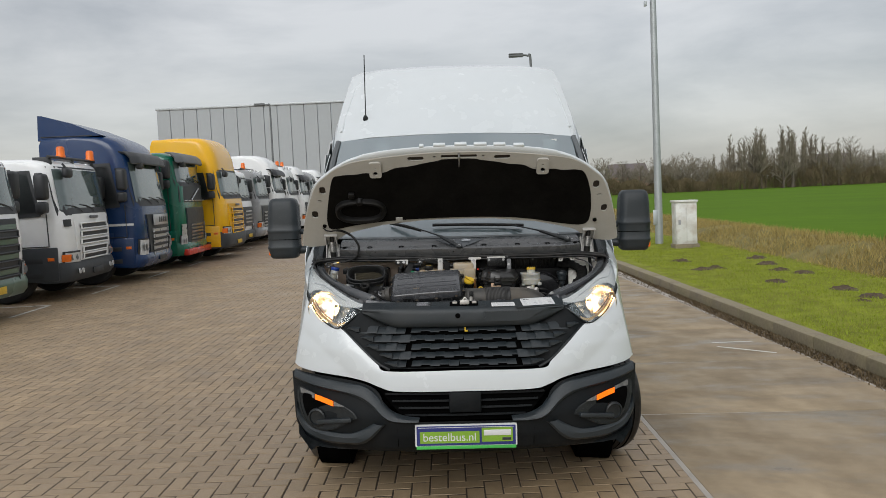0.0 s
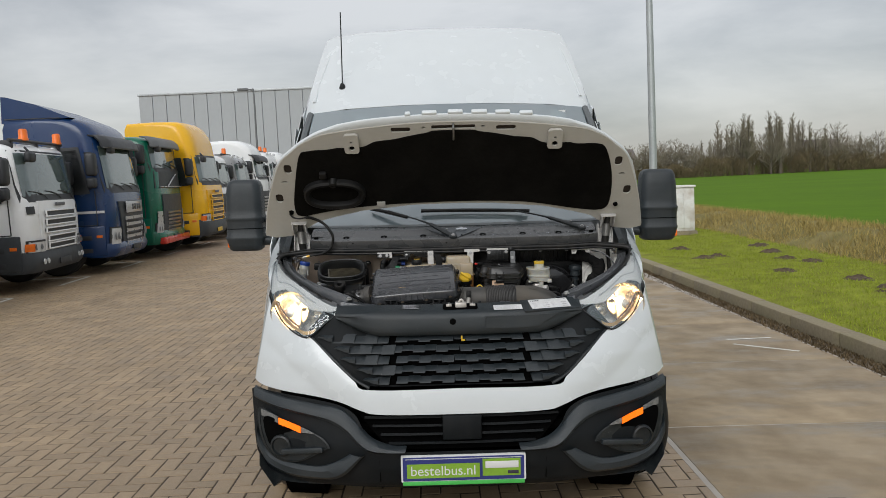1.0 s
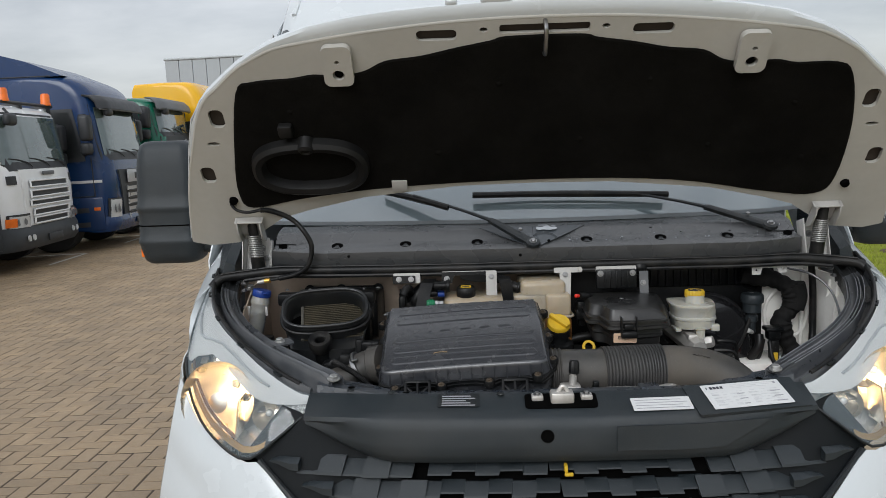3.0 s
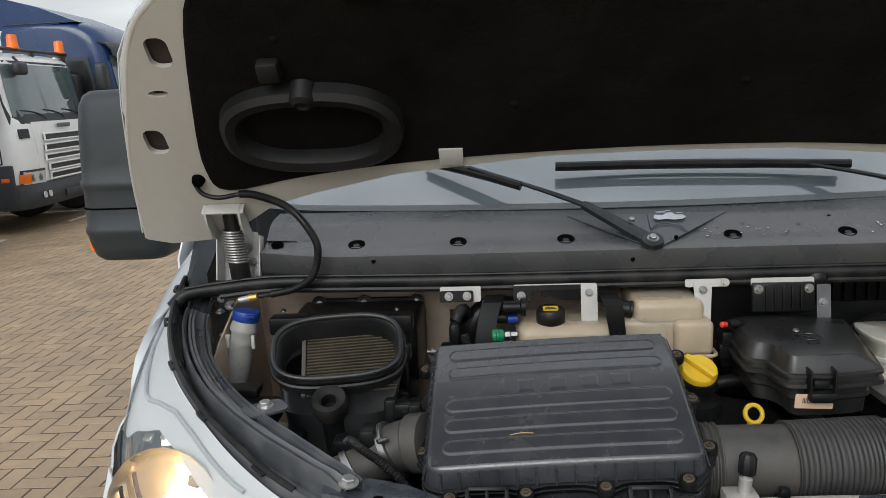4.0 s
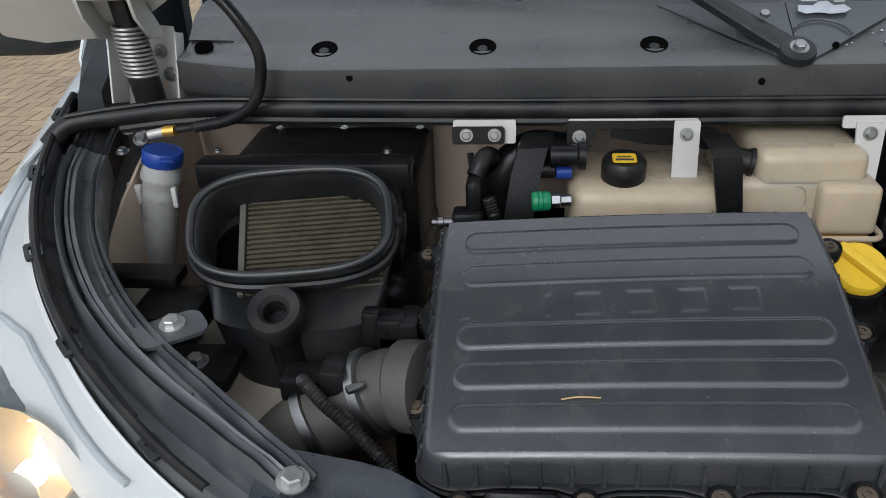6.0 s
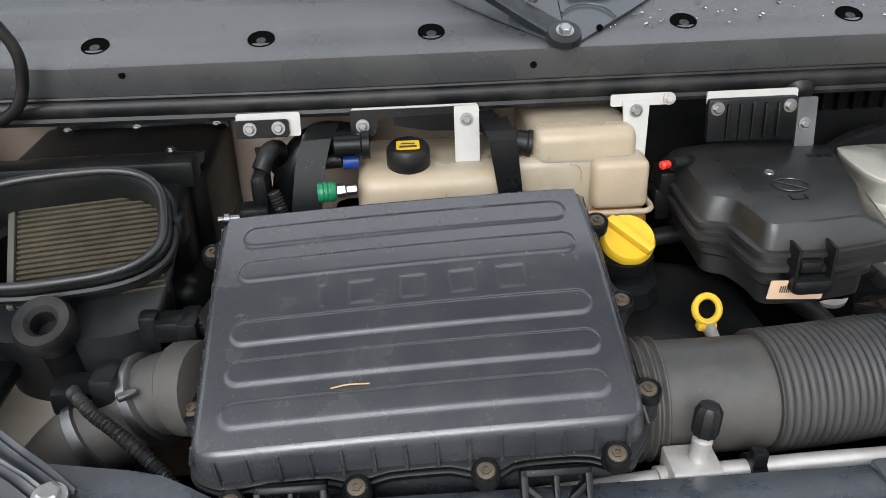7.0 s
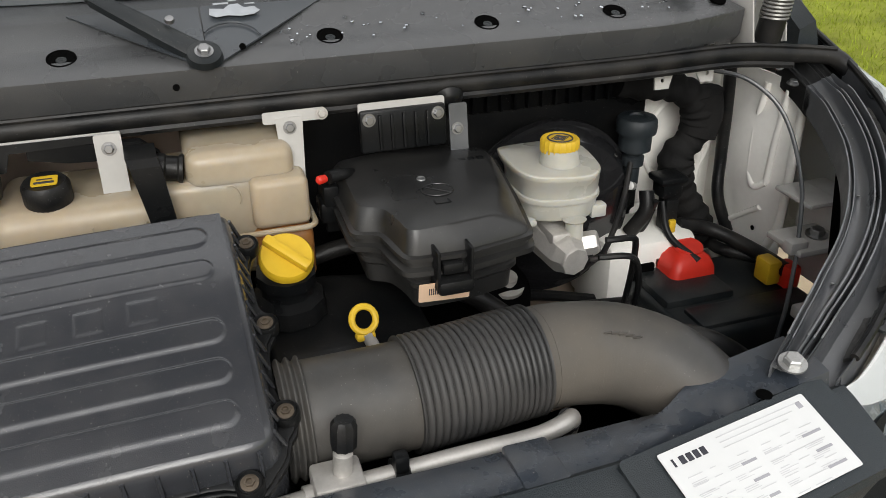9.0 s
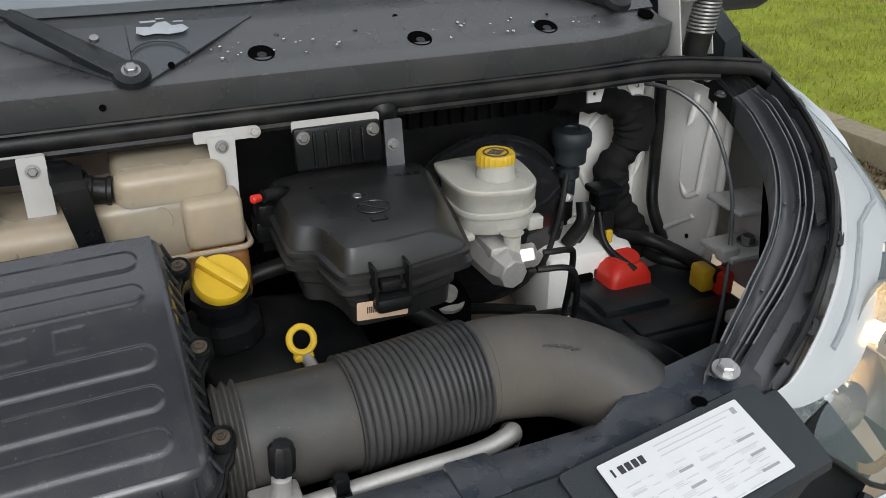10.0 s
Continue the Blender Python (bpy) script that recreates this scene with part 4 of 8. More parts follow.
rim += [(x, bon_low(x)) for x in (.9, .82, .76, .72, .68, .6, .45, .2, 0, -.2, -.45, -.6, -.68, -.72, -.76, -.82, -.9)]
liner_line = smooth([(x, s, 0) for x, s in [(-.752, .128), (-.60, .158), (-.35, .188), (.03, .20), (.35, .185), (.60, .135), (.73, .122), (.768, .18), (.758, .35), (.715, .495), (.67, .528),
    (.58, .53), (.53, .54), (.47, .535), (.41, .545), (.36, .572), (.28, .582), (.20, .60), (.12, .614), (.08, .624), (-.08, .624), (-.12, .614), (-.20, .598), (-.28, .58), (-.36, .57), (-.41, .545), (-.47, .535), (-.53, .54), (-.58, .532), (-.675, .525), (-.72, .495), (-.765, .30), (-.78, .18)]], 4, True)
liner_line = [(p.x, p.y) for p in liner_line]
hole_line = [(x * 0.985, 0.37 + (s - 0.37) * 0.975) for x, s in liner_line[::2]]
slots = []
for sx in (-1, 1):
    slots += [rect(sx * .782 - .018, sx * .782 + .018, .395, .448, .014), rect(sx * .846 - .018, sx * .846 + .018, .218, .27, .014), oval(sx * .808, .345, .016, .006, 14)]
slots += [rect(-.285, -.195, .618, .644, .010), rect(.195, .285, .618, .644, .010), rect(-.10, .10, .630, .652, .006), oval(-.135, .641, .009, .006, 12), oval(.135, .641, .009, .006, 12)]
bonnet = part("bonnet", plate(rim, -0.010, BON, [hole_line] + slots), INNER, van, "open bonnet with beige painted inner frame")
rows = []
for j in range(15):
    row = []
    for i in range(41):
        a = -1 + 2 * i / 40
        x = 0.95 * math.sin(a * math.pi / 2)
        f = j / 14
        low = bon_low(x) - .002
        s = low + (max(skin_top(x) - .004, low + .01) - low) * f
        w = -0.022 - 0.055 * (1 - abs(x / 0.95) ** 2.2) * math.sin(math.pi * min(f * 0.92 + 0.06, 1)) ** 0.6
        if f > 0.9:
            w += 0.02 * ((f - 0.9) / 0.1)
        row.append(BON @ Vector((x, s, w)))
    rows.append(row)
part("outer_skin", sheet(rows, 0.002), WHITE, bonnet, "white painted outer skin")
part("rim_flange", tube([BON @ Vector((x, s + .002, -0.006)) for x, s in rim[:33]], 0.0065, 10, 3), INNER, bonnet)
wide = np.linspace(-.88, .88, 61)
part("skin_edge", sheet([[BON @ Vector((x, bon_top(x) + .006 + (skin_top(x) - bon_top(x) - .006) * f, w)) for x in wide] for f, w in ((-.4, -.004), (.3, -.002), (.8, -.004), (1, -.010), (.97, -.020))]), WHITE, bonnet, "white folded edge of the skin")
rows = []
for dx, dw in ((0, -0.030), (0, 0.003), (0.006, 0.005)):
    rows.append([BON @ Vector((x * (1 - dx * 1.2), 0.37 + (s - 0.37) * (1 - 3 * dx), dw)) for x, s in liner_line])
# dark sheet behind the slots: the hollow frame's shade as a colour
part("frame_back", plate([(x * .975, .35 + (s_ - .35) * .965) for x, s_ in rim], -0.002, BON @ Matrix.Translation((0, 0, -.0125))), mat("cavity_shade", (.03, .022, .016), .8), bonnet)
lm = loft(rows, cap=False)
cen = plate([(x * 0.9928, 0.37 + (s - 0.37) * 0.982) for x, s in liner_line], 0.001, BON @ Matrix.Translation((0, 0, 0.004)))
part("liner", merge(lm, cen), FELT, bonnet, "black felt sound liner")
for x, s, r in [(-.25, .30, .006), (.1, .33, .006), (.42, .30, .006), (.6, .42, .005), (-.6, .44, .005), (.25, .5, .005), (-.1, .5, .005), (.66, .25, .006)]:
    part("liner_clip", lathe([(0, 0.008), (r, 0.007), (r * 1.6, 0.004)], BON @ Vector((x, s, 0.0)), BON.to_3x3() @ Vector((0, 0, 1)), 14), FELT, bonnet)
# intake duct on the underside
DUCTP = mat("dusty_duct_plastic", (.0042, .0042, .0042), .5, vary=.3, scale=12, spec=.3, dust=.10, dustcol=(.06, .055, .05), dscale=14)
dl = [[BON @ Vector((x, s, w)) for x, s in oval(-.575, .272, rx, ry, 44, 2.5)] for rx, ry, w in ((.150, .088, .004), (.146, .084, .026), (.136, .074, .034), (.122, .060, .030), (.114, .052, .010), (.110, .05, -.05))]
duct = part("intake_duct", loft(dl, cap=False), DUCTP, bonnet, "oval black air duct")
# near-black plate painting the shade down inside the duct
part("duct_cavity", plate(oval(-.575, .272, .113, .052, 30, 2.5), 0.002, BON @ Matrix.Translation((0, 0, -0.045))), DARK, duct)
part("duct_boss", lathe([(.022, 0), (.020, .03), (.012, .036), (.008, .03), (0, .03)], BON @ Vector((-.575, .352, .004)), BON.to_3x3() @ Vector((0, -0.4, 1)), 18), DUCTP, duct)
part("duct_boss", rbox(-.635, -.60, .375, .41, .004, .028, .006, m=BON), DUCTP, duct)
for s in (-1, 1):
    b = plate(rect(s * .467 - .034, s * .467 + .034, .518, .622, .016), 0.016, BON @ Matrix.Translation((0, 0, 0.004)), [oval(s * .467, .548, .014, .013, 16), oval(s * .467, .582, .006, .005, 12)])
    part("striker_bracket", b, INNER, bonnet)
    part("striker_stud", lathe([(.010, -.01), (.010, .004), (.006, .008), (0, .008)], BON @ Vector((s * .467, .546, .006)), BON.to_3x3() @ Vector((0, 0, 1)), 12), DARK, bonnet)
# near-black blocks behind the upper slots, added as painted shade
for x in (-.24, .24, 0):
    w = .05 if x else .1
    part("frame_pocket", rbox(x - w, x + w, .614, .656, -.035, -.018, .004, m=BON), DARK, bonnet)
part("safety_hook", tube([BON @ Vector((.0, .66, .0)), BON @ Vector((.0, .655, .03)), BON @ Vector((0, .60, .034)), BON @ Vector((0, .59, .02))], .005, 8), STEEL, bonnet, "steel safety catch hook")
part("tape_tag", rbox(-.375, -.335, .175, .212, .004, .008, .001, m=BON), BRKT, bonnet, "off-white tape tag")
for s in (-1, 1):
    part("bump_stop", lathe([(.012, 0), (.010, .01), (0, .012)], BON @ Vector((s * .80, .155, 0)), BON.to_3x3() @ Vector((0, 0, 1)), 14), DARK, bonnet)
# hinges
for s in (-1, 1):
    up = plane_frame((s * .768, .704, 1.270), (1, 0, 0), (0, .26, 1))
    hinge = part("bonnet_hinge", merge(
        plate([(-.036, .010), (.036, .010), (.036, .085), (.028, .118), (-.010, .122), (-.034, .10)], .004, up, [oval(.012, .045, .006, .006, 12)]),
        rbox(-.0385, -.0355, .026, .125, -.004, .046, .0012, m=up),
        rbox(.0355, .0385, .026, .110, -.004, .022, .0012, m=up)), BRKT, van, "white painted bonnet hinge with a coil spring")
    for x, y in ((-.010 * s, .088), (.022, .060)):
        bolt(hinge, up @ Vector((x, y, .004)), up.to_3x3() @ Vector((0, 0, 1)), .0075)
    ch = BON @ Matrix.Translation((s * .772, 0, 0))
    chan = part("hinge_channel", rbox(-.033, .033, .030, .092, .001, .005, .001, m=ch), BRKT, hinge, "folded cream channel on the bonnet")
    for x in (-.033, .029):
        part("channel_wall", loft([[ch @ Vector((x + d, y, w)) for d, w in ((0, .002), (.004, .002), (.004, h), (0, h))] for y, h in ((.006, .010), (.030, .030), (.070, .034), (.092, .026))]), BRKT, chan)
    part("channel_top", rbox(-.038, .038, .088, .092, .002, .024, .001, m=ch), BRKT, chan)
    bolt(chan, ch @ Vector((.006, .080, .005)), BON.to_3x3() @ Vector((0, 0, 1)), .008)
    top, low = Vector((s * .771, .664, 1.437)), Vector((s * .762, .680, 1.306))
    part("strap_link", tube([top, top.lerp(low, .30)], .0165, 12, 1, flat=.7), RUBBER, hinge, "black strap above the spring")
    part("damper_sleeve", tube([top.lerp(low, .72), low], .0185, 18, 1), RUBBER, hinge)
    part("damper_rod", tube([top.lerp(low, .25), top.lerp(low, .75)], .012, 10, 1), RUBBER, hinge)
    coil = []
    for k in range(150):
        f = k / 149
        a = f * 2 * math.pi * 12
        r = .0172 + .0015 * f
        coil.append(top.lerp(low, 0.27 + 0.47 * f) + Vector((math.cos(a) * r, math.sin(a) * r, 0)))
    part("spring", tube(coil, .0025, 6, 1), mat("dull_spring_steel", (.24, .235, .22), .42, metal=.8, vary=.2, scale=30), hinge, "bare steel coil spring")
# washer hose on the bonnet
hose = smooth([(-.812, .622, 1.490), (-.795, .610, 1.475), (-.765, .606, 1.468), (-.725, .618, 1.472), (-.690, .632, 1.462), (-.652, .645, 1.440), (-.620, .638, 1.405), (-.605, .64, 1.366), (-.617, .643, 1.318), (-.65, .648, 1.293), (-.695, .652, 1.282), (-.725, .655, 1.277)], 6)
wh = part("washer_hose", tube(hose[::2], lambda f: (0.0068 + .0005 * math.sin(f * 420)) if 0.25 < f < 0.93 else 0.0042, 10, 4), RUBBER, van, "thin black screenwash hose")
part("hose_grommet", lathe([(.014, 0), (.012, .008), (0, .01)], (-.818, .630, 1.500), (0, -.777, -.629), 14), RUBBER, wh)
part("hose_joint", tube([(-.727, .655, 1.276), (-.742, .656, 1.274)], .007, 10, 1), BRASS, wh, "yellow hose joint")
part("hose_joint", tube([(-.742, .656, 1.274), (-.762, .656, 1.270)], .006, 10, 1), ALU, wh)

# cowl
prof = [(.700, 1.288), (.680, 1.300), (.6715, 1.310), (.6688, 1.3437), (.6706, 1.3452), (.7000, 1.3560), (.7240, 1.3635), (.7270, 1.3660), (.7560, 1.3870), (.7590, 1.3890), (.785, 1.3965), (.84, 1.402)]
rows = []
for i in range(49):
    x = -.726 + 1.452 * i / 48
    e = max(0, abs(x) - .58) / .22
    rows.append([Vector((x, y + .05 * e * e * (1 if k < 7 else 0.6), z + (.012 * e if k < 5 else 0.0))) for k, (y, z) in enumerate(prof)])
rows = [row + [p + Vector((0, .006, -.006)) for p in row[::-1]] for row in rows]
cowl = part("cowl_panel", sheet(rows), COWLP, van, "dark grey plastic cowl below the windscreen")
SCREENP = mat("blue_grey_plastic", (.050, .057, .064), .28, vary=.10, scale=8, dust=.2, dustcol=(.13, .13, .13))
for x0, x1 in ((-.148, -.0012), (.0012, .148)):
    part("cowl_centre", between([(x0, .764, 1.3935), (x0 * .5, .716, 1.3685), (x0 * .06, .6690, 1.3480)], [(x1, .764, 1.3935), (x1 * .5, .716, 1.3685), (x1 * .06, .6690, 1.3480)], 14, 8, thick=.0025, smoothed=False), SCREENP, cowl)
part("wiper_bay", tube([(.030 + .034 * math.cos(a), .703 + .028 * math.sin(a), 1.3655 + .0145 * math.sin(a)) for a in np.linspace(.2, 2.6, 12)], .0014, 6), SCREENP, cowl)
FADED = mat("faded_sticker", (.34, .36, .38), .6)
sfr = plane_frame((.040, .748, 1.3900), (1, .02, 0), (0, .86, .45))
rest = part("sticker_rest", plate([(-.030, -.006), (-.022, -.011), (-.008, -.009), (.006, -.012), (.022, -.010), (.030, -.004), (.024, .004), (.012, .003), (.006, .011), (-.004, .010), (-.012, .003), (-.028, .005)], .0006, sfr), FADED, cowl, "torn white sticker rest")
for x, y, w, h in ((-.014, .013, .018, .003), (.020, .010, .012, .002), (.0, .017, .010, .0015)):
    part("sticker_scrap", rbox(x - w / 2, x + w / 2, y - h / 2, y + h / 2, 0, .0006, 0, m=sfr), FADED, rest)
cn = Vector((0, -.36, .93))
for x in (-.700, -.546, -.355, -.156, .146, .349, .532, .700):
    small = abs(x) > .69
    r = .0105 if small else .0145
    y, z = (.7190, 1.3615) if small else (.7085, 1.3590)
    part("cowl_clip", lathe([(r * 1.12, -.002), (r * 1.10, .0010), (r * 1.0, .0012), (r * .93, .0002), (0, .0002)], (x, y, z), cn, 28), DARK, cowl)
    if not small:
        part("clip_head", lathe([(r * .42, 0), (r * .38, .0006), (r * .2, .0008), (r * .16, .0004), (0, .0004)], (x, y - .003, z - .0008), cn, 16), BLACKP, cowl)
for x, y, z in [(-.04, .671, 1.325), (.04, .69, 1.36), (-.51, .671, 1.334), (.33, .75, 1.38)]:
    part("cowl_hole", lathe([(.004, 0), (.004, .0015), (0, .0015)], (x, y - .001, z), (0, -1, .3), 12), DARK, cowl)
random.seed(7)
drops = []
for k in range(60):
    x, f = random.uniform(.02, .7), random.random()
    y = .70 + .06 * f
    z = float(np.interp(y, (.70, .735, .762), (1.357, 1.371, 1.386)))
    r = random.uniform(.0012, .0034)
    drops.append(lathe([(r, 0), (r * .8, r * .5), (0, r * .7)], (x, y, z + .0004), cn, 8))
tagged(part("water_drops", merge(*drops), glass("water", (.9, .92, .95)), cowl), kind="stuff")
sealp = [(-.885, .640, 1.262), (-.86, .655, 1.284), (-.80, .668, 1.290), (-.70, .674, 1.298), (-.55, .680, 1.295)] + [(x, .681, 1.292) for x in (-.3, 0, .3)] + [(.55, .680, 1.292), (.70, .674, 1.296), (.80, .668, 1.288), (.86, .655, 1.282), (.885, .640, 1.262)]
for s in (-1, 1):
    part("cowl_end", loft([[Vector((s * x, y, z)) for x, z in ((.835, 1.27), (.835, h), (.86, h + .012), (w, h - .01), (w + .012, h - .05), (w, 1.27))] for y, h, w in ((.70, 1.312, .868), (.76, 1.345, .885), (.84, 1.385, .90), (.95, 1.41, .905), (1.0, 1.42, .90))]), BUMPP, cowl, "black plastic cowl corner")
seal = part("bonnet_seal", tube(sealp, .013, 12), RUBBER, van, "black rubber bonnet seal along the cowl")
part("seal_lip", tube([(x, y - .004, z - .014) for x, y, z in sealp[2:-2]], .006, 8), RUBBER, seal)
part("seal_edge", tube([(x, y - .007, z + .0125) for x, y, z in sealp[1:-1]], .0032, 8), RUBBER, seal)

# windscreen, header and pillars
PILLAR = mat("grey_pillar_trim", (.10, .11, .115), .5, vary=.08)
wb = [(-.87, .98, 1.405), (-.60, .86, 1.402), (0, .805, 1.400), (.60, .86, 1.402), (.87, .98, 1.405)]
wt = [(-.80, 1.50, 2.052), (-.50, 1.43, 2.070), (0, 1.40, 2.081), (.50, 1.43, 2.070), (.80, 1.50, 2.052)]
screen = part("windscreen", between(wb, wt, 24, 12, lambda p: p + Vector((0, -.025 * math.sin(math.pi * (p.z - 1.4) / .66), 0))), GLASS, van, "tinted windscreen reflecting the grey sky")
screen.visible_shadow = False
part("screen_band", between([(x, y - .004, z + .002) for x, y, z in wb], [(x, y + .004, z + .012) for x, y, z in wb], 24, 2, lambda p: p + Vector((0, -.004, 0))), PILLAR, screen, "grey edge band")
for s in (-1, 1):
    part("pillar_trim", tube([(s * .885, .96, 1.38), (s * .875, 1.15, 1.62), (s * .842, 1.38, 1.90), (s * .815, 1.50, 2.04)], .022, 8, flat=1.3), PILLAR, van)
part("screen_sensor", rbox(-.05, .05, 1.36, 1.40, 1.90, 2.03, .01), DARK, van)
for s, x0 in ((-1, -.55), (1, .60)):
    part("windscreen_sticker", rbox(x0, x0 + .09, 1.425, 1.428, 1.965, 2.03, 0, m=None), PAPER, screen)
# cabin behind the glass
part("dashboard", rbox(-.82, .82, 1.02, 1.5, .95, 1.36, .05, 3), BLACKP, van)
for x in (-.45, .30, .62):
    part("cab_seat", merge(rbox(x - .22, x + .22, 2.0, 2.2, .9, 1.62, .06, 3), rbox(x - .13, x + .13, 2.03, 2.15, 1.60, 1.85, .05, 3)), BUMPP, van)
part("bulkhead", rbox(-.88, .88, 2.42, 2.46, .5, 2.1, .01), BUMPP, van)
# cab and load box
rows = []
for y, t, c in ((1.45, 2.050, .850), (1.50, 2.11, .850), (1.60, 2.22, .842), (1.75, 2.36, .822), (1.90, 2.50, .798), (1.98, 2.56, .785), (2.06, 2.595, .778), (2.25, 2.63, .775), (3.0, 2.66, .78), (6.6, 2.66, .78)):
    half = [(.90, 1.95), (.875, 2.05), ((c + .875) / 2, (t + 2.02) / 2), (c + .012, t - .08), (c - .01, t - .025), (c - .06, t), (c - .25, t + .022), (c * .3, t + .034)]
    rows.append([Vector((-x, y + .05 * (x / .8) ** 2 * (y < 2), z)) for x, z in half] + [Vector((0, y, t + .036))] + [Vector((x, y + .05 * (x / .8) ** 2 * (y < 2), z)) for x, z in half[::-1]])
roof = part("high_roof", sheet(rows, 0.004), WHITE, van, "white high roof")
for s in (-1, 1):
    part("roof_bead", tube([(s * .80, 1.56, 2.12), (s * .755, 1.80, 2.36), (s * .71, 1.98, 2.52)], .010, 8), WHITE, roof)
rows = []
for s in (-1, 1):
    side = [[Vector((s * x, y, z)) for x, z in ((.90, 1.96), (.955, 1.6), (.985, 1.25), (.99, .9), (.985, .55), (.95, .42))] for y in (1.46, 1.8, 2.6, 4.2, 6.6)]
    part("body_side", sheet(side, 0.004), WHITE, van)
    door = [[Vector((s * x, y0 + dy, z)) for x, z, y0 in ((.865, 1.96, 1.42), (.93, 1.6, 1.08), (.975, 1.3, .92), (.985, .95, .95), (.98, .6, 1.3))] for dy in (0, .2, .45)]
    part("cab_door", sheet(door, 0.004), WHITE, van)
part("rear_wall", rbox(-.95, .95, 6.58, 6.6, .45, 2.6, 0), WHITE, van)
part("load_floor", rbox(-.95, .95, 1.4, 6.6, .42, .5, 0), BUMPP, van)
ant = part("antenna", tube([(-.634, 1.617, 2.225), (-.634, 1.625, 2.45), (-.634, 1.635, 2.665)], .0036, 8), BLACKP, van, "thin black rod antenna")
part("antenna_base", lathe([(.020, -.012), (.020, 0), (.016, .016), (.007, .03), (0, .032)], (-.634, 1.612, 2.212), (0, -.5, .87), 18), BLACKP, ant)
for x, w in ((-.205, .013), (-.107, .034), (.01, .034), (.118, .036), (.224, .034), (.33, .03)):
    part("edge_stud", rbox(x - w, x + w, skin_top(x) - .006, skin_top(x) + .012, -.034, -.010, .006, 3, m=BON), WHITE, bonnet)

# mirrors
for s in (-1, 1):
    mm = Matrix.Translation((s * 1.135, 1.09, 1.475))
    rings = [[mm @ Vector((x * k, y * k, z)) for x, y in rect(-.101, .101, -.085, .085, .048, 6)] for z, k in ((.194, .50), (.192, .66), (.182, .80), (.160, .89), (.11, .945), (.03, .975), (-.004, .985), (-.010, 1.025), (-.020, 1.035), (-.028, 1.0), (-.034, .985), (-.075, .985), (-.112, .990), (-.118, 1.025), (-.128, 1.030), (-.136, .995), (-.160, .95), (-.184, .87), (-.195, .74), (-.197, .5))]
    mirror = part("door_mirror", loft(rings), BUMPP, van, "black door mirror housing")
    part("mirror_seam", tube([mm @ Vector((x * .988, y * .988, -.072)) for x, y in rect(-.101, .101, -.085, .085, .048, 6)], .0022, 6, 1, True), DARK, mirror)
    part("mirror_arm", tube([(s * .96, 1.10, 1.335), (s * 1.04, 1.09, 1.330), (s * 1.10, 1.09, 1.335)], .026, 10), BUMPP, mirror)
    part("mirror_arm", tube([(s * .95, 1.12, 1.450), (s * 1.06, 1.09, 1.448)], .018, 10), BUMPP, mirror)
    part("side_indicator", rbox(s * 1.222 - .008, s * 1.222 + .012, 1.03, 1.07, 1.300, 1.335, .006), AMBERLENS, mirror, "amber side indicator")

# wipers
def wiper(piv, elbow, tip, b0, b1, label):
    pv, el, tp = Vector(piv), Vector(elbow), Vector(tip)
    d = (el - pv).normalized()
    sd, nm = d.cross(Vector((0, -.5, .87))).normalized(), Vector((0, -.5, .87))
    arm = loft([[pv.lerp(el, f) + sd * (w * a) + nm * (.004 + h * b) for a, b in ((-1, -1), (1, -1), (1, .6), (.6, 1), (-.6, 1), (-1, .6))] for f, w, h in ((-.06, .006, .004), (.05, .013, .006), (.30, .0125, .006), (.70, .0105, .006), (1.0, .0085, .006), (1.03, .006, .004))])
    w = part("wiper", arm, BLACKP, van, label)
    part("upper_arm", tube([el + nm * .004, el.lerp(tp, .4) + nm * .005, tp], lambda f: .0088 - .003 * f, 8, 5, flat=.6), BLACKP, w)
    part("arm_joint", rbox(-.010, .010, -.007, .007, -.004, .009, .003, m=plane_frame(el, d, nm)), BLACKP, w)
    part("wiper_blade", merge(tube([b0, Vector(b0).lerp(Vector(b1), .5) + Vector((0, -.006, .004)), b1], .0075, 8, flat=1.2), tube([Vector(b0) + Vector((0, .012, -.004)), Vector(b1) + Vector((0, .012, -.004))], .004, 6, 1)), RUBBER, w)
    part("pivot_cap", lathe([(.021, 0), (.019, .008), (.012, .010)], Vector(piv) + Vector((0, -.006, .002)), (0, -.5, .87), 20), BLACKP, w)
    bolt(w, Vector(piv) + Vector((0, -.011, .010)), (0, -.5, .87), .0085, "pivot_nut")
    part("arm_rivet", lathe([(.006, 0), (.005, .004), (0, .005)], Vector(piv).lerp(Vector(elbow), .45) + Vector((.018, -.002, .012)), (0, -.5, .87), 12), STEEL, w)


wiper((-.004, .684, 1.352), (-.114, .748, 1.411), (-.335, .812, 1.488), (-.235, .775, 1.452), (-.43, .868, 1.498), "black wiper arm resting across the cowl")
wiper((.655, .735, 1.378), (.50, .79, 1.428), (.28, .84, 1.478), (.40, .835, 1.468), (-.165, .826, 1.482), "black wiper arm lying along the windscreen")

# radiator cover, grille and front panel
def cover_y(x, y):
    return y + 0.8 * curve_y(x)


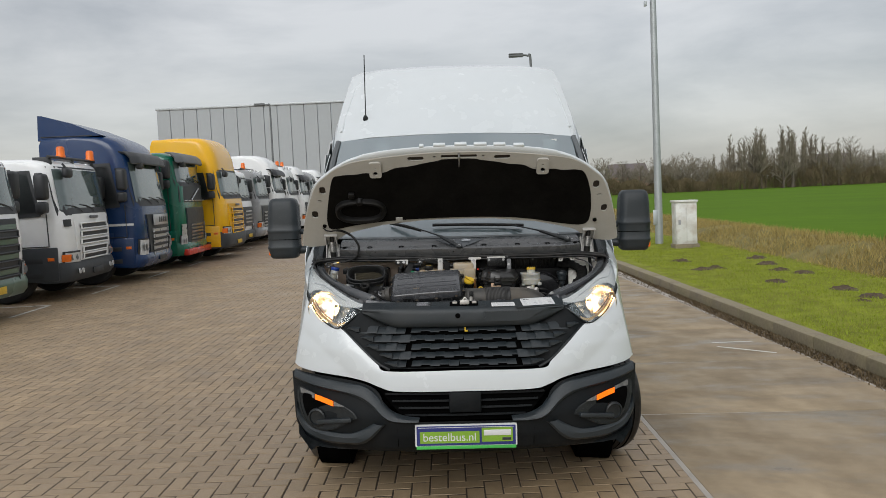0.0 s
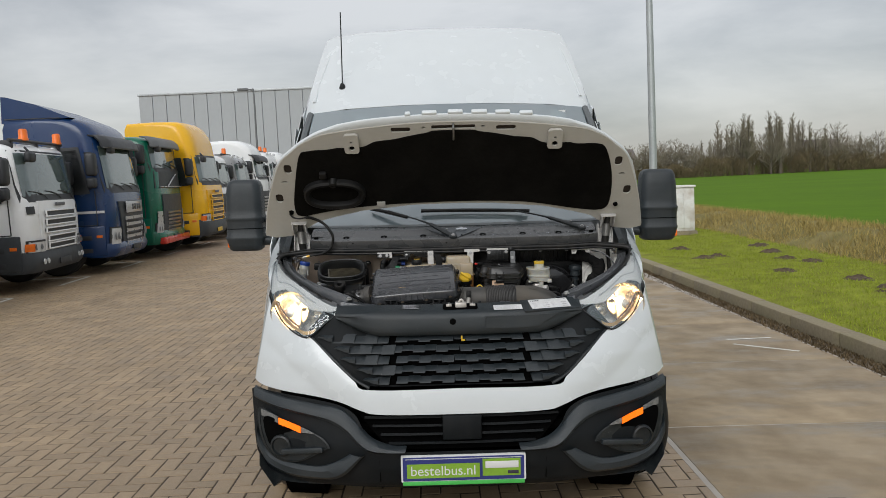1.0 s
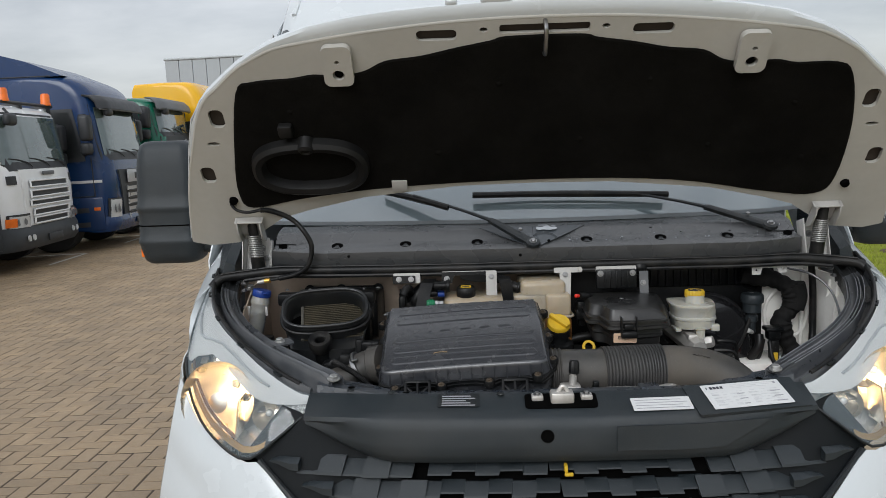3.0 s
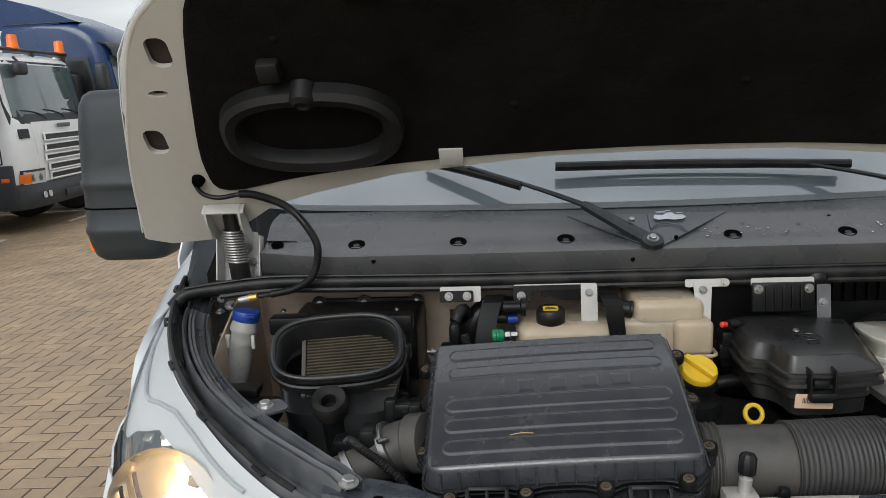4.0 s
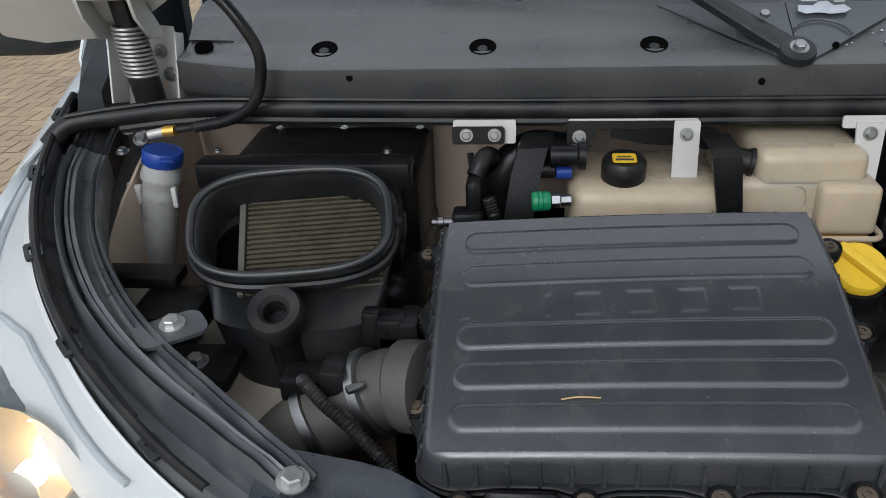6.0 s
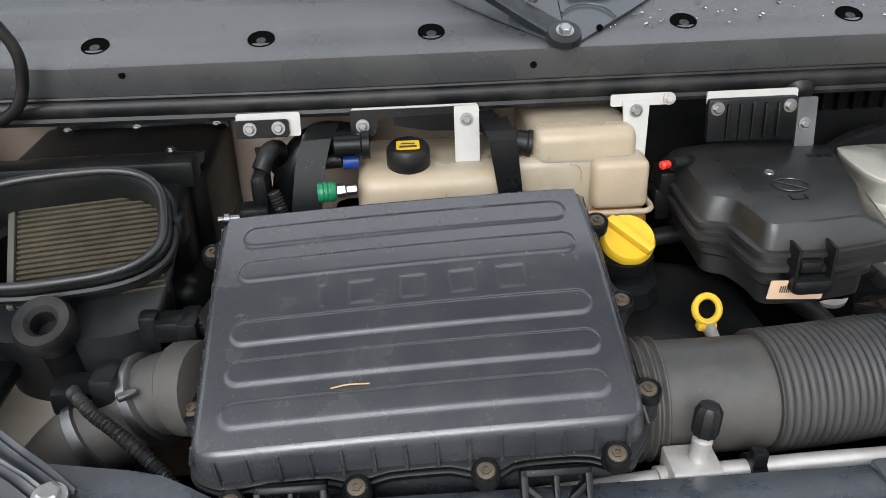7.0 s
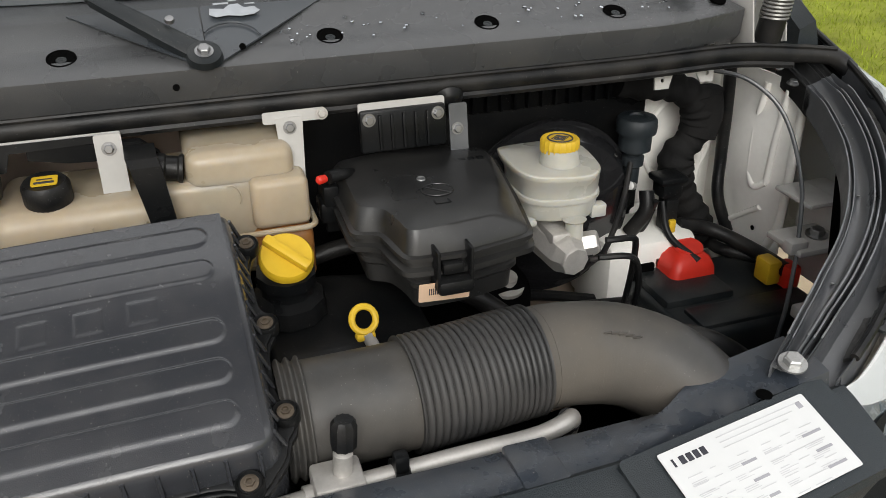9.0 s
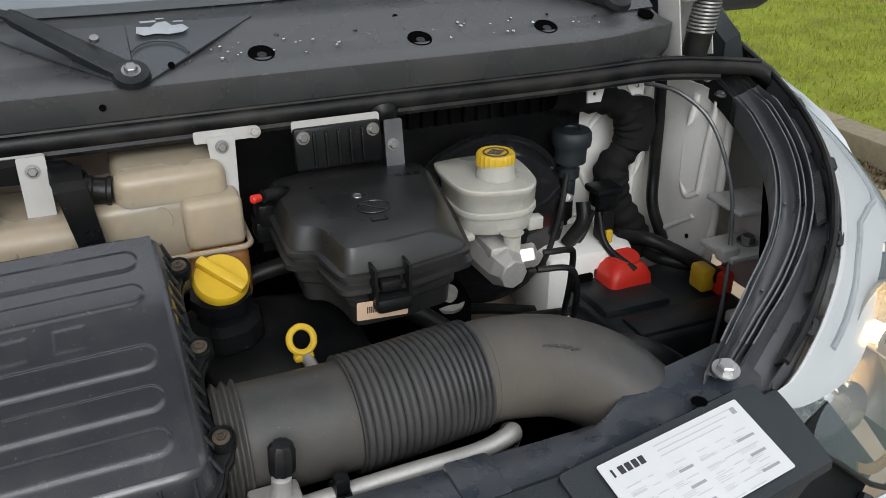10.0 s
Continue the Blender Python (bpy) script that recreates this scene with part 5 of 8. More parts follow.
cp = [(.195, 1.060), (.195, 1.082), (.185, 1.089), (.170, 1.086), (.125, 1.071), (.102, 1.062), (.093, 1.053), (.089, 1.035), (.087, 1.005), (.087, .985), (.091, .974), (.100, .964), (.12, .962)]
rows = []
for x in np.linspace(-.545, .545, 45):
    up = min(max((abs(x) - .34) / .20, 0), 1) ** 1.6 * .85
    rows.append([Vector((x, y + curve_y(x) * (.8 if z > 1.06 else 1.0) + (.02 * up if z < 1.05 else 0), z + max(1.052 - z, 0) * up)) for y, z in cp])
cover = part("radiator_cover", sheet(rows, 0.003), BUMPP, van, "charcoal plastic radiator cover")
part("cover_pad", between([(.115, .0895, 1.043), (.28, .097, 1.043), (.44, .110, 1.048)], [(.115, .0885, .992), (.24, .092, .990), (.34, .100, .992)], 12, 4, lambda p: p + Vector((0, -.003, 0)), .004), BUMPP, cover)
for k in range(4):
    z = 1.000 + .009 * k
    part("pad_rib", tube([(.125, .0855, z), (.26, .0925, z), (.345 + .022 * k, .100 + .0015 * k, z + .004)], .0016, 6), BUMPP, cover)
part("cover_hole", lathe([(.014, 0), (.014, .002), (.011, .002), (.011, -.003), (0, -.003)], (-.028, .0870, 1.024), (0, -1, .1), 20), DARK, cover)
part("latch_pocket", plate(rect(-.070, .084, -.024, .028, .01), .002, plane_frame((0, .146, 1.0788), (1, 0, 0), (0, 1, .34))), DARK, cover)
latch = part("bonnet_latch", merge(rbox(-.015, .035, .135, .172, 1.075, 1.10, .005), tube([(-.005, .15, 1.085), (.012, .15, 1.112), (.03, .15, 1.085)], .005, 8), rbox(-.055, -.03, .145, .17, 1.08, 1.092, .003), rbox(.05, .075, .145, .17, 1.08, 1.092, .003)), ALU, cover, "metal bonnet latch")
bolt(latch, (-.043, .157, 1.092), (0, -.2, 1), .007)
bolt(latch, (.062, .157, 1.092), (0, -.2, 1), .007)
part("latch_lever", merge(rbox(.006, .013, .084, .104, .944, .960, .002), rbox(.006, .024, .080, .088, .938, .945, .002)), YELLOW, cover, "yellow bonnet release lever")
# data sticker and labels
sf = plane_frame((-.212, .156, 1.0815), (1, -.04, 0), (0, 1, .34))
st = part("data_sticker", plate(rect(-.045, .045, -.022, .024, .003), .0008, sf), BLACKP, cover, "black embossed data plate")
for k in range(5):
    part("print_bar", rbox(-.036, .036 - .010 * (k % 3), -.016 + .008 * k - .0016, -.016 + .008 * k + .0016, .0008, .0014, 0, m=sf), GREYPRINT, st)
lf = plane_frame((.217, .130, 1.0745), (1, .05, .0), (0, 1, .34))
lab = part("paper_label", plate(rect(-.063, .063, -.022, .022, .002), .0008, lf), PAPER, cover, "white paper label")
for k in range(4):
    part("print_bar", rbox(-.055, .055 - .012 * (k % 2), -.014 + .009 * k - .0007, -.014 + .009 * k + .0007, .0008, .0013, 0, m=lf), GREYPRINT, lab)
bf = plane_frame((.4045, .1595, 1.0820), (1, .163, .017), (0, 1, .355))
part("label_bed", plate(rect(-.125, .125, -.052, .05, .006), .006, bf @ Matrix.Translation((0, 0, -.008))), BUMPP, cover)
blab = part("fluids_label", plate(rect(-.089, .089, -.041, .041, .002), .0008, bf), PAPER, cover, "white fluids label with small printed lines")
for k in range(5):
    part("maker_mark", rbox(-.080 + .0080 * k, -.0740 + .0080 * k - (.0036 if k == 0 else 0), .0245, .0325, .0008, .0014, .001, m=bf), PRINT, blab)
PALEPRINT = mat("pale_print", (.52, .52, .53), .6, vary=.05)
random.seed(5)
for cxx, w, rows_n in ((-.068, .022, 6), (-.048, .014, 5), (-.012, .026, 7), (.016, .02, 7), (.040, .024, 7), (.066, .026, 6)):
    for k in range(rows_n):
        big = k % 2 == 1 and cxx in (-.012, .066)
        y = .012 - .0085 * k
        ww = w * random.uniform(.45, .9) / 2
        part("print_bar", rbox(cxx - ww, cxx + ww, y - (.0013 if big else .0004), y + (.0013 if big else .0004), .0008, .0013, 0, m=bf), GREYPRINT if big else PALEPRINT, blab)
for k in range(16):
    cxx = -.076 + .0415 * (k % 4)
    y = -.0325 + .0112 * (k // 4)
    for d in (.0018, .0036, .0054):
        part("print_bar", rbox(cxx, cxx + random.uniform(.010, .024), y + d - .0003, y + d + .0003, .0008, .0012, 0, m=bf), PALEPRINT, blab)
part("print_bar", rbox(.074, .080, .028, .035, .0008, .0012, .001, m=bf), GREYPRINT, blab)
for k in range(3):
    part("print_bar", rbox(-.025, .075 - .01 * k, .034 - .0055 * k, .0349 - .0055 * k, .0008, .0013, 0, m=bf), PALEPRINT, blab)
for x in (-.45, -.36, -.12):
    part("cover_rivet", lathe([(.008, 0), (.007, .003), (0, .004)], (x, cover_y(x, .175), 1.088 + .012 * (abs(x) / .5) ** 2), (0, 0, 1), 14), BLACKP, cover)
# steel beam behind the cover
bp = [(.186, 1.060), (.190, 1.078), (.205, 1.080), (.235, 1.078), (.248, 1.074), (.252, 1.055), (.252, 1.02)]
rows = [[Vector((x, y + .2 * curve_y(x) + .030 * min(max((abs(x) - .33) / .10, 0), 1) * (y < .24), z + (.022 * max(0, (abs(x) - .34) / .18) ** 1.5))) for y, z in bp] for x in np.linspace(-.53, .53, 41)]
beam = part("front_beam", sheet(rows, .003), SLAMP, van, "blue-black steel beam with scuffed paint")
for x in (.452, -.452, .30, -.33):
    part("beam_hole", lathe([(.008, 0), (.008, .001), (0, .001)], (x, .222, 1.080 + (.030 * max(0, (abs(x) - .30) / .22) ** 1.5)), (0, 0, 1), 16), DARK, beam)
for x in (.165, -.02):
    part("beam_ring", lathe([(.011, 0), (.011, .001), (.009, .001), (.009, 0)], (x, .21, 1.0805), (0, 0, 1), 20), DUSTYP, beam)
part("beam_step", rbox(.19, .235, .182, .25, 1.070, 1.086, .004), SLAMP, beam)
for s in (-1, 1):
    bolt(beam, (s * .494, .238, 1.113), (s * -.1, -.2, 1), .0115, "flange_bolt", STEELB)
# two lattice brackets at the beam
for x in (-.305, -.085):
    fr = plane_frame((x, .232, 1.068), (1, 0, 0), (0, .55, .83))
    b = merge(rbox(-.030, .030, -.03, -.024, -.004, .012, .001, m=fr), rbox(-.030, .030, .030, .036, -.004, .012, .001, m=fr), rbox(-.030, -.024, -.03, .036, -.004, .012, .001, m=fr), rbox(.024, .030, -.03, .036, -.004, .012, .001, m=fr),
              *[rbox(-.036, .036, -.0025, .0025, -.004, .010, .001, m=fr @ Matrix.Rotation(radians(a), 4, "Z")) for a in (40, -40, 0, 90)])
    part("lattice_bracket", b, FUSEP, van)
rows = xz([(-.605, 1.065), (-.545, 1.045), (-.47, .995), (-.36, .975), (0, .970), (.36, .975), (.47, .995), (.545, 1.045), (.605, 1.065)])
low = xz([(-.69, .962), (-.655, .948), (-.56, .865), (-.46, .775), (-.40, .742), (0, .742), (.40, .742), (.46, .775), (.56, .865), (.655, .948), (.69, .962)])
grille = part("grille", between(rows, low, 40, 10, lambda p: Vector((p.x, front(p.x, p.z) + .042 - .034 * min(max((abs(p.x) - .40) / .12, 0), 1), p.z)), .004), FRONTP, van, "black grille of staggered angular bars")
# near-black sheet behind the bars: the shade of the gaps as colour
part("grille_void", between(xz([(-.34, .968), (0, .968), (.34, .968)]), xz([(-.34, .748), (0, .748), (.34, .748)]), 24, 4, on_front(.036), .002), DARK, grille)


def tile_data(w, h, deep):
    """A sloped grille bar with slanted ends and a thin lower lip."""
    prof_t = [(.030 + deep, h * .42), (.022 + deep, h * .5), (-.004 + deep, -h * .36), (-.006 + deep, -h * .5), (.010 + deep, -h * .5)]
    gm = loft([[Vector((x - .30 * z * (1 if x else 0) + (.12 * h if z > 0 else 0), y, z)) for y, z in prof_t] for x in (-w / 2, w / 2)])
    bmesh.ops.recalc_face_normals(gm, faces=gm.faces)
    me = bpy.data.meshes.new("grille_tile")
    gm.to_mesh(me)
    gm.free()
    me.materials.append(BUMPP)
    return me


def leaf_data():
    """A pointed leaf that ends a row of grille bars."""
    gm = loft([[Vector((x, y, z)) for y, z in ((.012, h), (-.004, h * .2), (-.004, -h), (.012, -h))] for x, h in ((0, .013), (.02, .012), (.045, .007), (.068, .001))])
    bmesh.ops.translate(gm, verts=[v for v in gm.verts if v.co.x > .03], vec=(0, 0, .006))
    bmesh.ops.recalc_face_normals(gm, faces=gm.faces)
    me = bpy.data.meshes.new("grille_leaf")
    gm.to_mesh(me)
    gm.free()
    me.materials.append(BUMPP)
    return me


tiles = {"proud": tile_data(.0505, .0255, -.004), "sunk": tile_data(.0505, .0210, .004), "between": tile_data(.053, .030, .004), "scale": tile_data(.056, .037, -.002), "leaf": leaf_data()}
for r in range(5):
    z = .949 - .0435 * r
    half = .645 - (.949 - z) * 1.16
    row = [(k * .0505 + (.025 if r % 2 else 0), "proud" if (k + r) % 2 else "sunk") for k in range(-6, 7) if abs(k * .0505 + (.025 if r % 2 else 0)) < .30]
    for m in (-1, 1):
        xs = list(np.arange(.312 + (.025 if r % 2 == 0 else 0), half - .085, .0505))
        row += [(m * x, "scale" if (i + r) % 2 else "between") for i, x in enumerate(xs)] + [(m * (xs[-1] + .022), "leaf")]
    for x, kind in row:
        tile = new("grille_tile", tiles[kind])
        tile.parent = grille
        mir = -1 if x < 0 else 1
        turn = math.atan2(front(x + .03, z) - front(x - .03, z), .06)
        wide = 1.0
        rise = .0035 if kind == "sunk" else -.002 if kind == "between" else .006 * (abs(x) - .3) / .3 if abs(x) > .33 else 0.0
        tile.matrix_basis = Matrix.Translation((x, front(x, z) + (-.010 if kind == "leaf" else -.002 if abs(x) > .31 else .008), z + rise)) @ Matrix.Rotation(turn, 4, "Z") @ Matrix.Diagonal((mir * wide, 1, 1, 1))
fas_up = [(0, .740), (.40, .738), (.46, .772), (.56, .862), (.655, .950), (.69, .952), (.77, .992), (.832, 1.05), (.865, 1.105)]
fas_low = [(0, .632), (.35, .634), (.44, .652), (.53, .686), (.65, .708), (.80, .722), (.90, .735), (.935, .75)]
up2, low2 = [(-x, z) for x, z in fas_up[:0:-1]] + fas_up, [(-x, z) for x, z in fas_low[:0:-1]] + fas_low
def fold(p):
    """How far the painted panel swells out beside the grille's slanted edge."""
    d = ((abs(p.x) - .40) * .628 - (p.z - .742) * .778) if abs(p.x) > .40 else (.742 - p.z) * .778
    return -.012 - .009 * math.sin(math.pi * min(max(d / .15, 0), 1)) ** .8


part("front_panel", between(xz(up2), xz(low2), 90, 20, lambda p: Vector((p.x, front(p.x, p.z) + fold(p), p.z)), .003), WHITE, van, "white painted front panel round the grille")
for s in (-1, 1):
    part("grille_edge", tube([Vector((s * x, front(x, z) - .004, z)) for x, z in [(.40, .745), (.47, .785), (.56, .868), (.655, .952)]], .008, 8), BLACKP, grille)
# bumper
CLEARL = mat("grey_clear_lamp", (.16, .165, .165), .12, spec=.9, vary=.4, scale=60)
blow = [(-.93, .44), (-.86, .36), (-.60, .315), (0, .300), (.60, .315), (.86, .36), (.93, .44)]
b_in = [(0, .480), (.30, .480), (.36, .50), (.42, .55), (.46, .63), (.53, .672), (.65, .695), (.80, .710), (.93, .716), (.960, .700)]
b_in = [(-x, z) for x, z in b_in[:0:-1]] + b_in
bumper = part("bumper", between(xz(b_in), xz(blow), 80, 14, lambda p: Vector((p.x, front(p.x, p.z) - .018 - .012 * math.sin(max(0, min(1, (p.z - .3) / .4)) * math.pi), p.z)), .004), FRONTP, van, "charcoal plastic front bumper")
# near-black backing paints the shade between the lower slats
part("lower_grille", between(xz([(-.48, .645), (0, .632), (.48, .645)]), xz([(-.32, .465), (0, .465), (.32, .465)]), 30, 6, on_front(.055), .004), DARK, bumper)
for k in range(4):
    z = .505 + .036 * k
    w = .32 + .035 * k
    part("lower_slat", between(xz([(-w, z), (w, z)]), xz([(-w, z - .010), (w, z - .010)]), 20, 1, on_front(.034), .014), FRONTP, bumper)
part("radar_cover", rbox(-.085, .085, .012, .03, .518, .628, .008), FRONTP, bumper, "square black sensor cover")
part("bumper_valance", between(xz(blow), [(x * .9, .5, .25) for x, z in blow], 30, 4, lambda p: p if p.y > .1 else Vector((p.x, front(p.x, p.z) + .0, p.z)), .003), BLACKP, bumper)
for s in (-1, 1):
    part("bumper_joint", tube([Vector((s * .36, front(.36, z) - .030, z)) for z in (.50, .42, .34)], .002, 6), DARK, bumper)
    fo = [(.915, .635), (.90, .50), (.83, .425), (.72, .425), (.60, .485), (.575, .50), (.62, .545), (.78, .60)]
    hous = [Vector((s * x, front(x, z) - .046, z)) for x, z in fo]
    cen = sum(hous, Vector()) / len(hous)
    rr = [[p for p in smooth(hous, 4, True)], [cen + (p - cen) * .93 + Vector((0, -.003, 0)) for p in smooth(hous, 4, True)], [cen + (p - cen) * .88 + Vector((0, .016, 0)) for p in smooth(hous, 4, True)], [cen + (p - cen) * .05 + Vector((0, .028, 0)) for p in smooth(hous, 4, True)]]
    fog = part("fog_lamp_recess", loft(rr, cap=True), BLACKP, bumper, "angular fog lamp recess")
    # flat near-black plate standing for the shade in the recess
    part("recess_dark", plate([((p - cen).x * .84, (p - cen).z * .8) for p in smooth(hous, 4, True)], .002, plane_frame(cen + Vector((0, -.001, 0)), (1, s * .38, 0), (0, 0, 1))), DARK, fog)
    part("fog_lamp", lathe([(.050, 0), (.048, .012), (.040, .016), (.036, .006), (0, .002)], (s * .80, front(.80, .49) - .040, .488), (s * .25, -1, 0), 26), BLACKP, fog)
    part("fog_bar", rbox(-.10, .10, -.012, .012, -.012, .012, .005, m=plane_frame((s * .70, front(.70, .5) - .046, .478), (1, s * .32, s * -.12), (0, 0, 1))), BUMPP, fog)
    ind = [Vector((s * x, front(x, z) - .054, z)) for x, z in ((.808, .608), (.76, .597), (.705, .580))]
    part("indicator", between([p + Vector((0, 0, .004)) for p in ind[:3]], [p + Vector((0, 0, -.024)) for p in ind[:3]], 14, 3, lambda p: p + Vector((0, -.006, 0)), .004), AMBER, bumper, "lit amber indicator")
    cl = [Vector((s * x, front(x, z) - .054, z)) for x, z in ((.895, .630), (.85, .620), (.812, .609))]
    part("running_light", between([p + Vector((0, 0, .006)) for p in cl], [p + Vector((0, 0, -.022)) for p in cl], 8, 2, None, .006), CLEARL, bumper, "clear running light strip")
    tip = [Vector((s * x, front(x, z) - .054, z)) for x, z in ((.702, .579), (.67, .567), (.645, .556))]
    part("lamp_tip", between([p + Vector((0, 0, .003)) for p in tip], [tip[0] + Vector((0, 0, -.022)), tip[1] + Vector((0, 0, -.010)), tip[2]], 8, 2, None, .004), CLEARL, bumper, "clear indicator tip")
    # raised ridges that frame the lamp recess
    for hi, lo in (([(.940, .722), (.925, .720), (.795, .700), (.636, .678), (.535, .665), (.473, .622), (.40, .541), (.315, .506), (.242, .500)], [(.940, .680), (.914, .673), (.797, .649), (.638, .624), (.561, .601), (.499, .563), (.438, .505), (.377, .481), (.250, .481)]),
                   ([(.925, .560), (.916, .522), (.870, .455), (.775, .422), (.643, .411), (.566, .430), (.489, .471)], [(.925, .470), (.909, .445), (.863, .390), (.767, .358), (.647, .352), (.532, .366), (.427, .467)])):
        ua, la = (resample(smooth([(x, 0, z) for x, z in c], 6), 40) for c in (hi, lo))
        rows = []
        for f, off in ((0, -.010), (.06, -.040), (.35, -.056), (.80, -.062), (1.0, -.052), (1.05, -.020)):
            mixed = [p.lerp(q, f) for p, q in zip(ua, la)]
            rows.append([Vector((s * p.x, front(p.x, p.z) + off, p.z)) for p in mixed])
        part("bumper_ridge", sheet(rows), BUMPP, bumper, "grey raised bumper ridge")
# number plate holder with a dealer's strip in it
pf = plane_frame((0, -.026, .402), (1, 0, 0), (0, 0, 1))
holder = part("plate_holder", plate(rect(-.268, .268, -.052, .064, .005), -.026, pf), PAPER, bumper, "white plate frame")
part("plate_face", plate(rect(-.260, .260, -.046, .057, .004), .003, pf), PRINTBLUE, holder, "dark blue plate face")
part("name_field", plate(rect(-.243, .070, -.034, .028, .003), .0015, pf @ Matrix.Translation((0, 0, .003))), PRINTGREEN, holder)
part("dealer_field", plate(rect(.082, .245, -.030, .045, .003), .0015, pf @ Matrix.Translation((0, 0, .003))), PRINTGREEN, holder)
part("dealer_mark", rbox(.094, .236, .004, .034, .0045, .0065, .003, m=pf), PAPER, holder, "white dealer mark as a bar")
part("dealer_mark", rbox(.19, .236, -.022, -.008, .0045, .006, .001, m=pf), PRINT, holder)
part("name_edge", rbox(-.25, .25, .048, .0505, .003, .004, 0, m=pf), PAPER, holder)
part("green_strip", rbox(-.262, .262, -.066, -.049, -.004, .004, .002, m=pf), STRIPGREEN, holder, "bright green lower strip")
text("plate_lettering", "bestelbus.nl", .060, PAPER, holder, pf @ Matrix.Translation((-.087, -.004, .0052)), "white lettering")

# head lamps and wings
LAMPIN = mat("lamp_housing", (.72, .72, .70), .26, metal=.25, vary=.25, scale=30)
FROST = mat("frosted_lens_cover", (.63, .63, .62), .14, vary=.04, coat=.5)
for s in (-1, 1):
    top = [(s * x, y, z) for x, y, z in ((.53, .215, 1.085), (.575, .222, 1.092), (.65, .262, 1.128), (.72, .318, 1.168), (.80, .415, 1.208), (.852, .52, 1.238), (.885, .64, 1.268))]
    bot = [(s * x, y, z) for x, y, z in ((.545, .195, 1.055), (.61, .172, 1.005), (.685, .165, .957), (.770, .205, 1.00), (.826, .262, 1.06), (.862, .340, 1.12), (.882, .425, 1.165), (.893, .53, 1.213), (.897, .645, 1.258))]

    def bulge(p, f=.02):
        return p + Vector((s * .35, -.8, .45)) * f

    ca, cb = (resample(smooth(c, 6), 30) for c in (top, bot))
    rows = [[p.lerp(q, j / 8) + Vector((s * .4, -.7, .45)) * (.020 * math.sin(math.pi * j / 8) * math.sin(math.pi * min(max(i / 30, .04), .96))) for i, (p, q) in enumerate(zip(ca, cb))] for j in range(9)]
    lamp = part("headlight", sheet([[p + Vector((s * -.035, .065, -.035)) for p in row] for row in rows]), LAMPIN, van, "large swept headlight, lit")
    lens = part("lens", sheet(rows), LENS, lamp, "clear lens")
    lens.visible_shadow = False
    part("lens_edge", tube([p + Vector((0, -.002, 0)) for p in cb[:20]], .0032, 8, 1), BLACKP, lamp)
    cover_rows = []
    for j in range(6):
        row = []
        for i in range(31):
            w = float(np.interp(i, (0, 8, 12, 15, 17, 18.5, 30), (.34, .32, .28, .34, .62, 1.0, 1.0))) * j / 5 * 8
            k, f = min(int(w), 7), w - min(int(w), 7)
            row.append(rows[k][i].lerp(rows[k + 1][i], f) + Vector((s * -.002, .005, -.006)))
        cover_rows.append(row)
    part("upper_cover", sheet(cover_rows, .002), FROST, lamp, "grey-white frosted upper cover")
    part("cover_groove", tube([p + Vector((0, -.003, .002)) for p in cover_rows[2][6:]], .0035, 8, 1), mat("grey_groove", (.43, .445, .455), .3), lamp)
    part("gold_edge", between([p + Vector((s * -.006, .010, .008)) for p in cb[5:18]], [p + Vector((s * -.010, .012, .022)) for p in cb[5:18]], 18, 2, None, .003, False), GOLD, lamp, "lower edge coloured gold as if lit by the bulb")
    part("bronze_edge", between([p + Vector((s * -.012, .016, .022)) for p in cb[8:18]], [p + Vector((s * -.014, .020, .030)) for p in cb[8:18]], 14, 1, None, .003, False), mat("bronze_trim", (.16, .08, .04), .3, metal=.5), lamp)
    for c, r, ax, lit in (((s * .768, .268, 1.061), .083, (s * .12, -1, .22), True), ((s * .645, .222, 1.036), .030, (s * -.10, -1, .22), False)):
        bowl = part("reflector", lathe([(r * 1.08, .010), (r * 1.02, .004), (r * .96, -.006), (r * .84, -.020), (r * .62, -.033), (r * .34, -.041), (0, -.044)], c, ax, 24, ends=False), CHROME, lamp, "chrome reflector")
        if lit:
            part("bulb", lathe([(.010, -.012), (.014, 0), (.012, .012), (0, .018)], Vector(c) + Vector((0, .026, -.002)), ax, 14), BULB, lamp, "lit bulb")
            part("bulb_shield", lathe([(.006, .012), (.022, .020), (.024, .024), (0, .030)], Vector(c) + Vector((0, .024, -.012)), ax, 16), CHROME, lamp)
        else:
            part("park_bulb", lathe([(.006, -.006), (.009, 0), (.007, .010), (0, .014)], Vector(c) + Vector((0, .020, 0)), ax, 12), LAMPIN, lamp)
    random.seed(12)
    part("lamp_fin", sheet([[Vector((s * (.702 + .012 * f), .190 + .07 * g, 1.082 - .09 * f)) for g in (0, .5, 1)] for f in (0, .3, .6, 1)], .003), CHROME, lamp, "bright blade between the reflectors")
    for k in range(7):
        i = 5 + 2 * k
        q = cover_rows[5][i].lerp(rows[8][i], .16) + Vector((s * -.014, .018, -.010))
        part("reflector_facet", rbox(-.010, .010, -.009, .009, -.003, .003, .002, 1, m=Matrix.Translation(q) @ Matrix.Rotation(random.uniform(-.6, .6), 4, "Z") @ Matrix.Rotation(random.uniform(.5, 1.5), 4, "X")), CHROME, lamp)
    wing_t = [(s * x, y, z) for x, y, z in ((.885, .64, 1.270), (.905, .80, 1.305), (.915, .95, 1.36), (.91, 1.05, 1.42))]
    wing_b = [(s * x, y, z) for x, y, z in ((.935, .30, .755), (.962, .45, .80), (.990, .75, .86), (.988, 1.3, .90))]
    mid = [(s * x, y, z) for x, y, z in ((.884, .43, 1.150), (.928, .60, 1.170), (.952, .82, 1.215), (.955, 1.15, 1.25))]
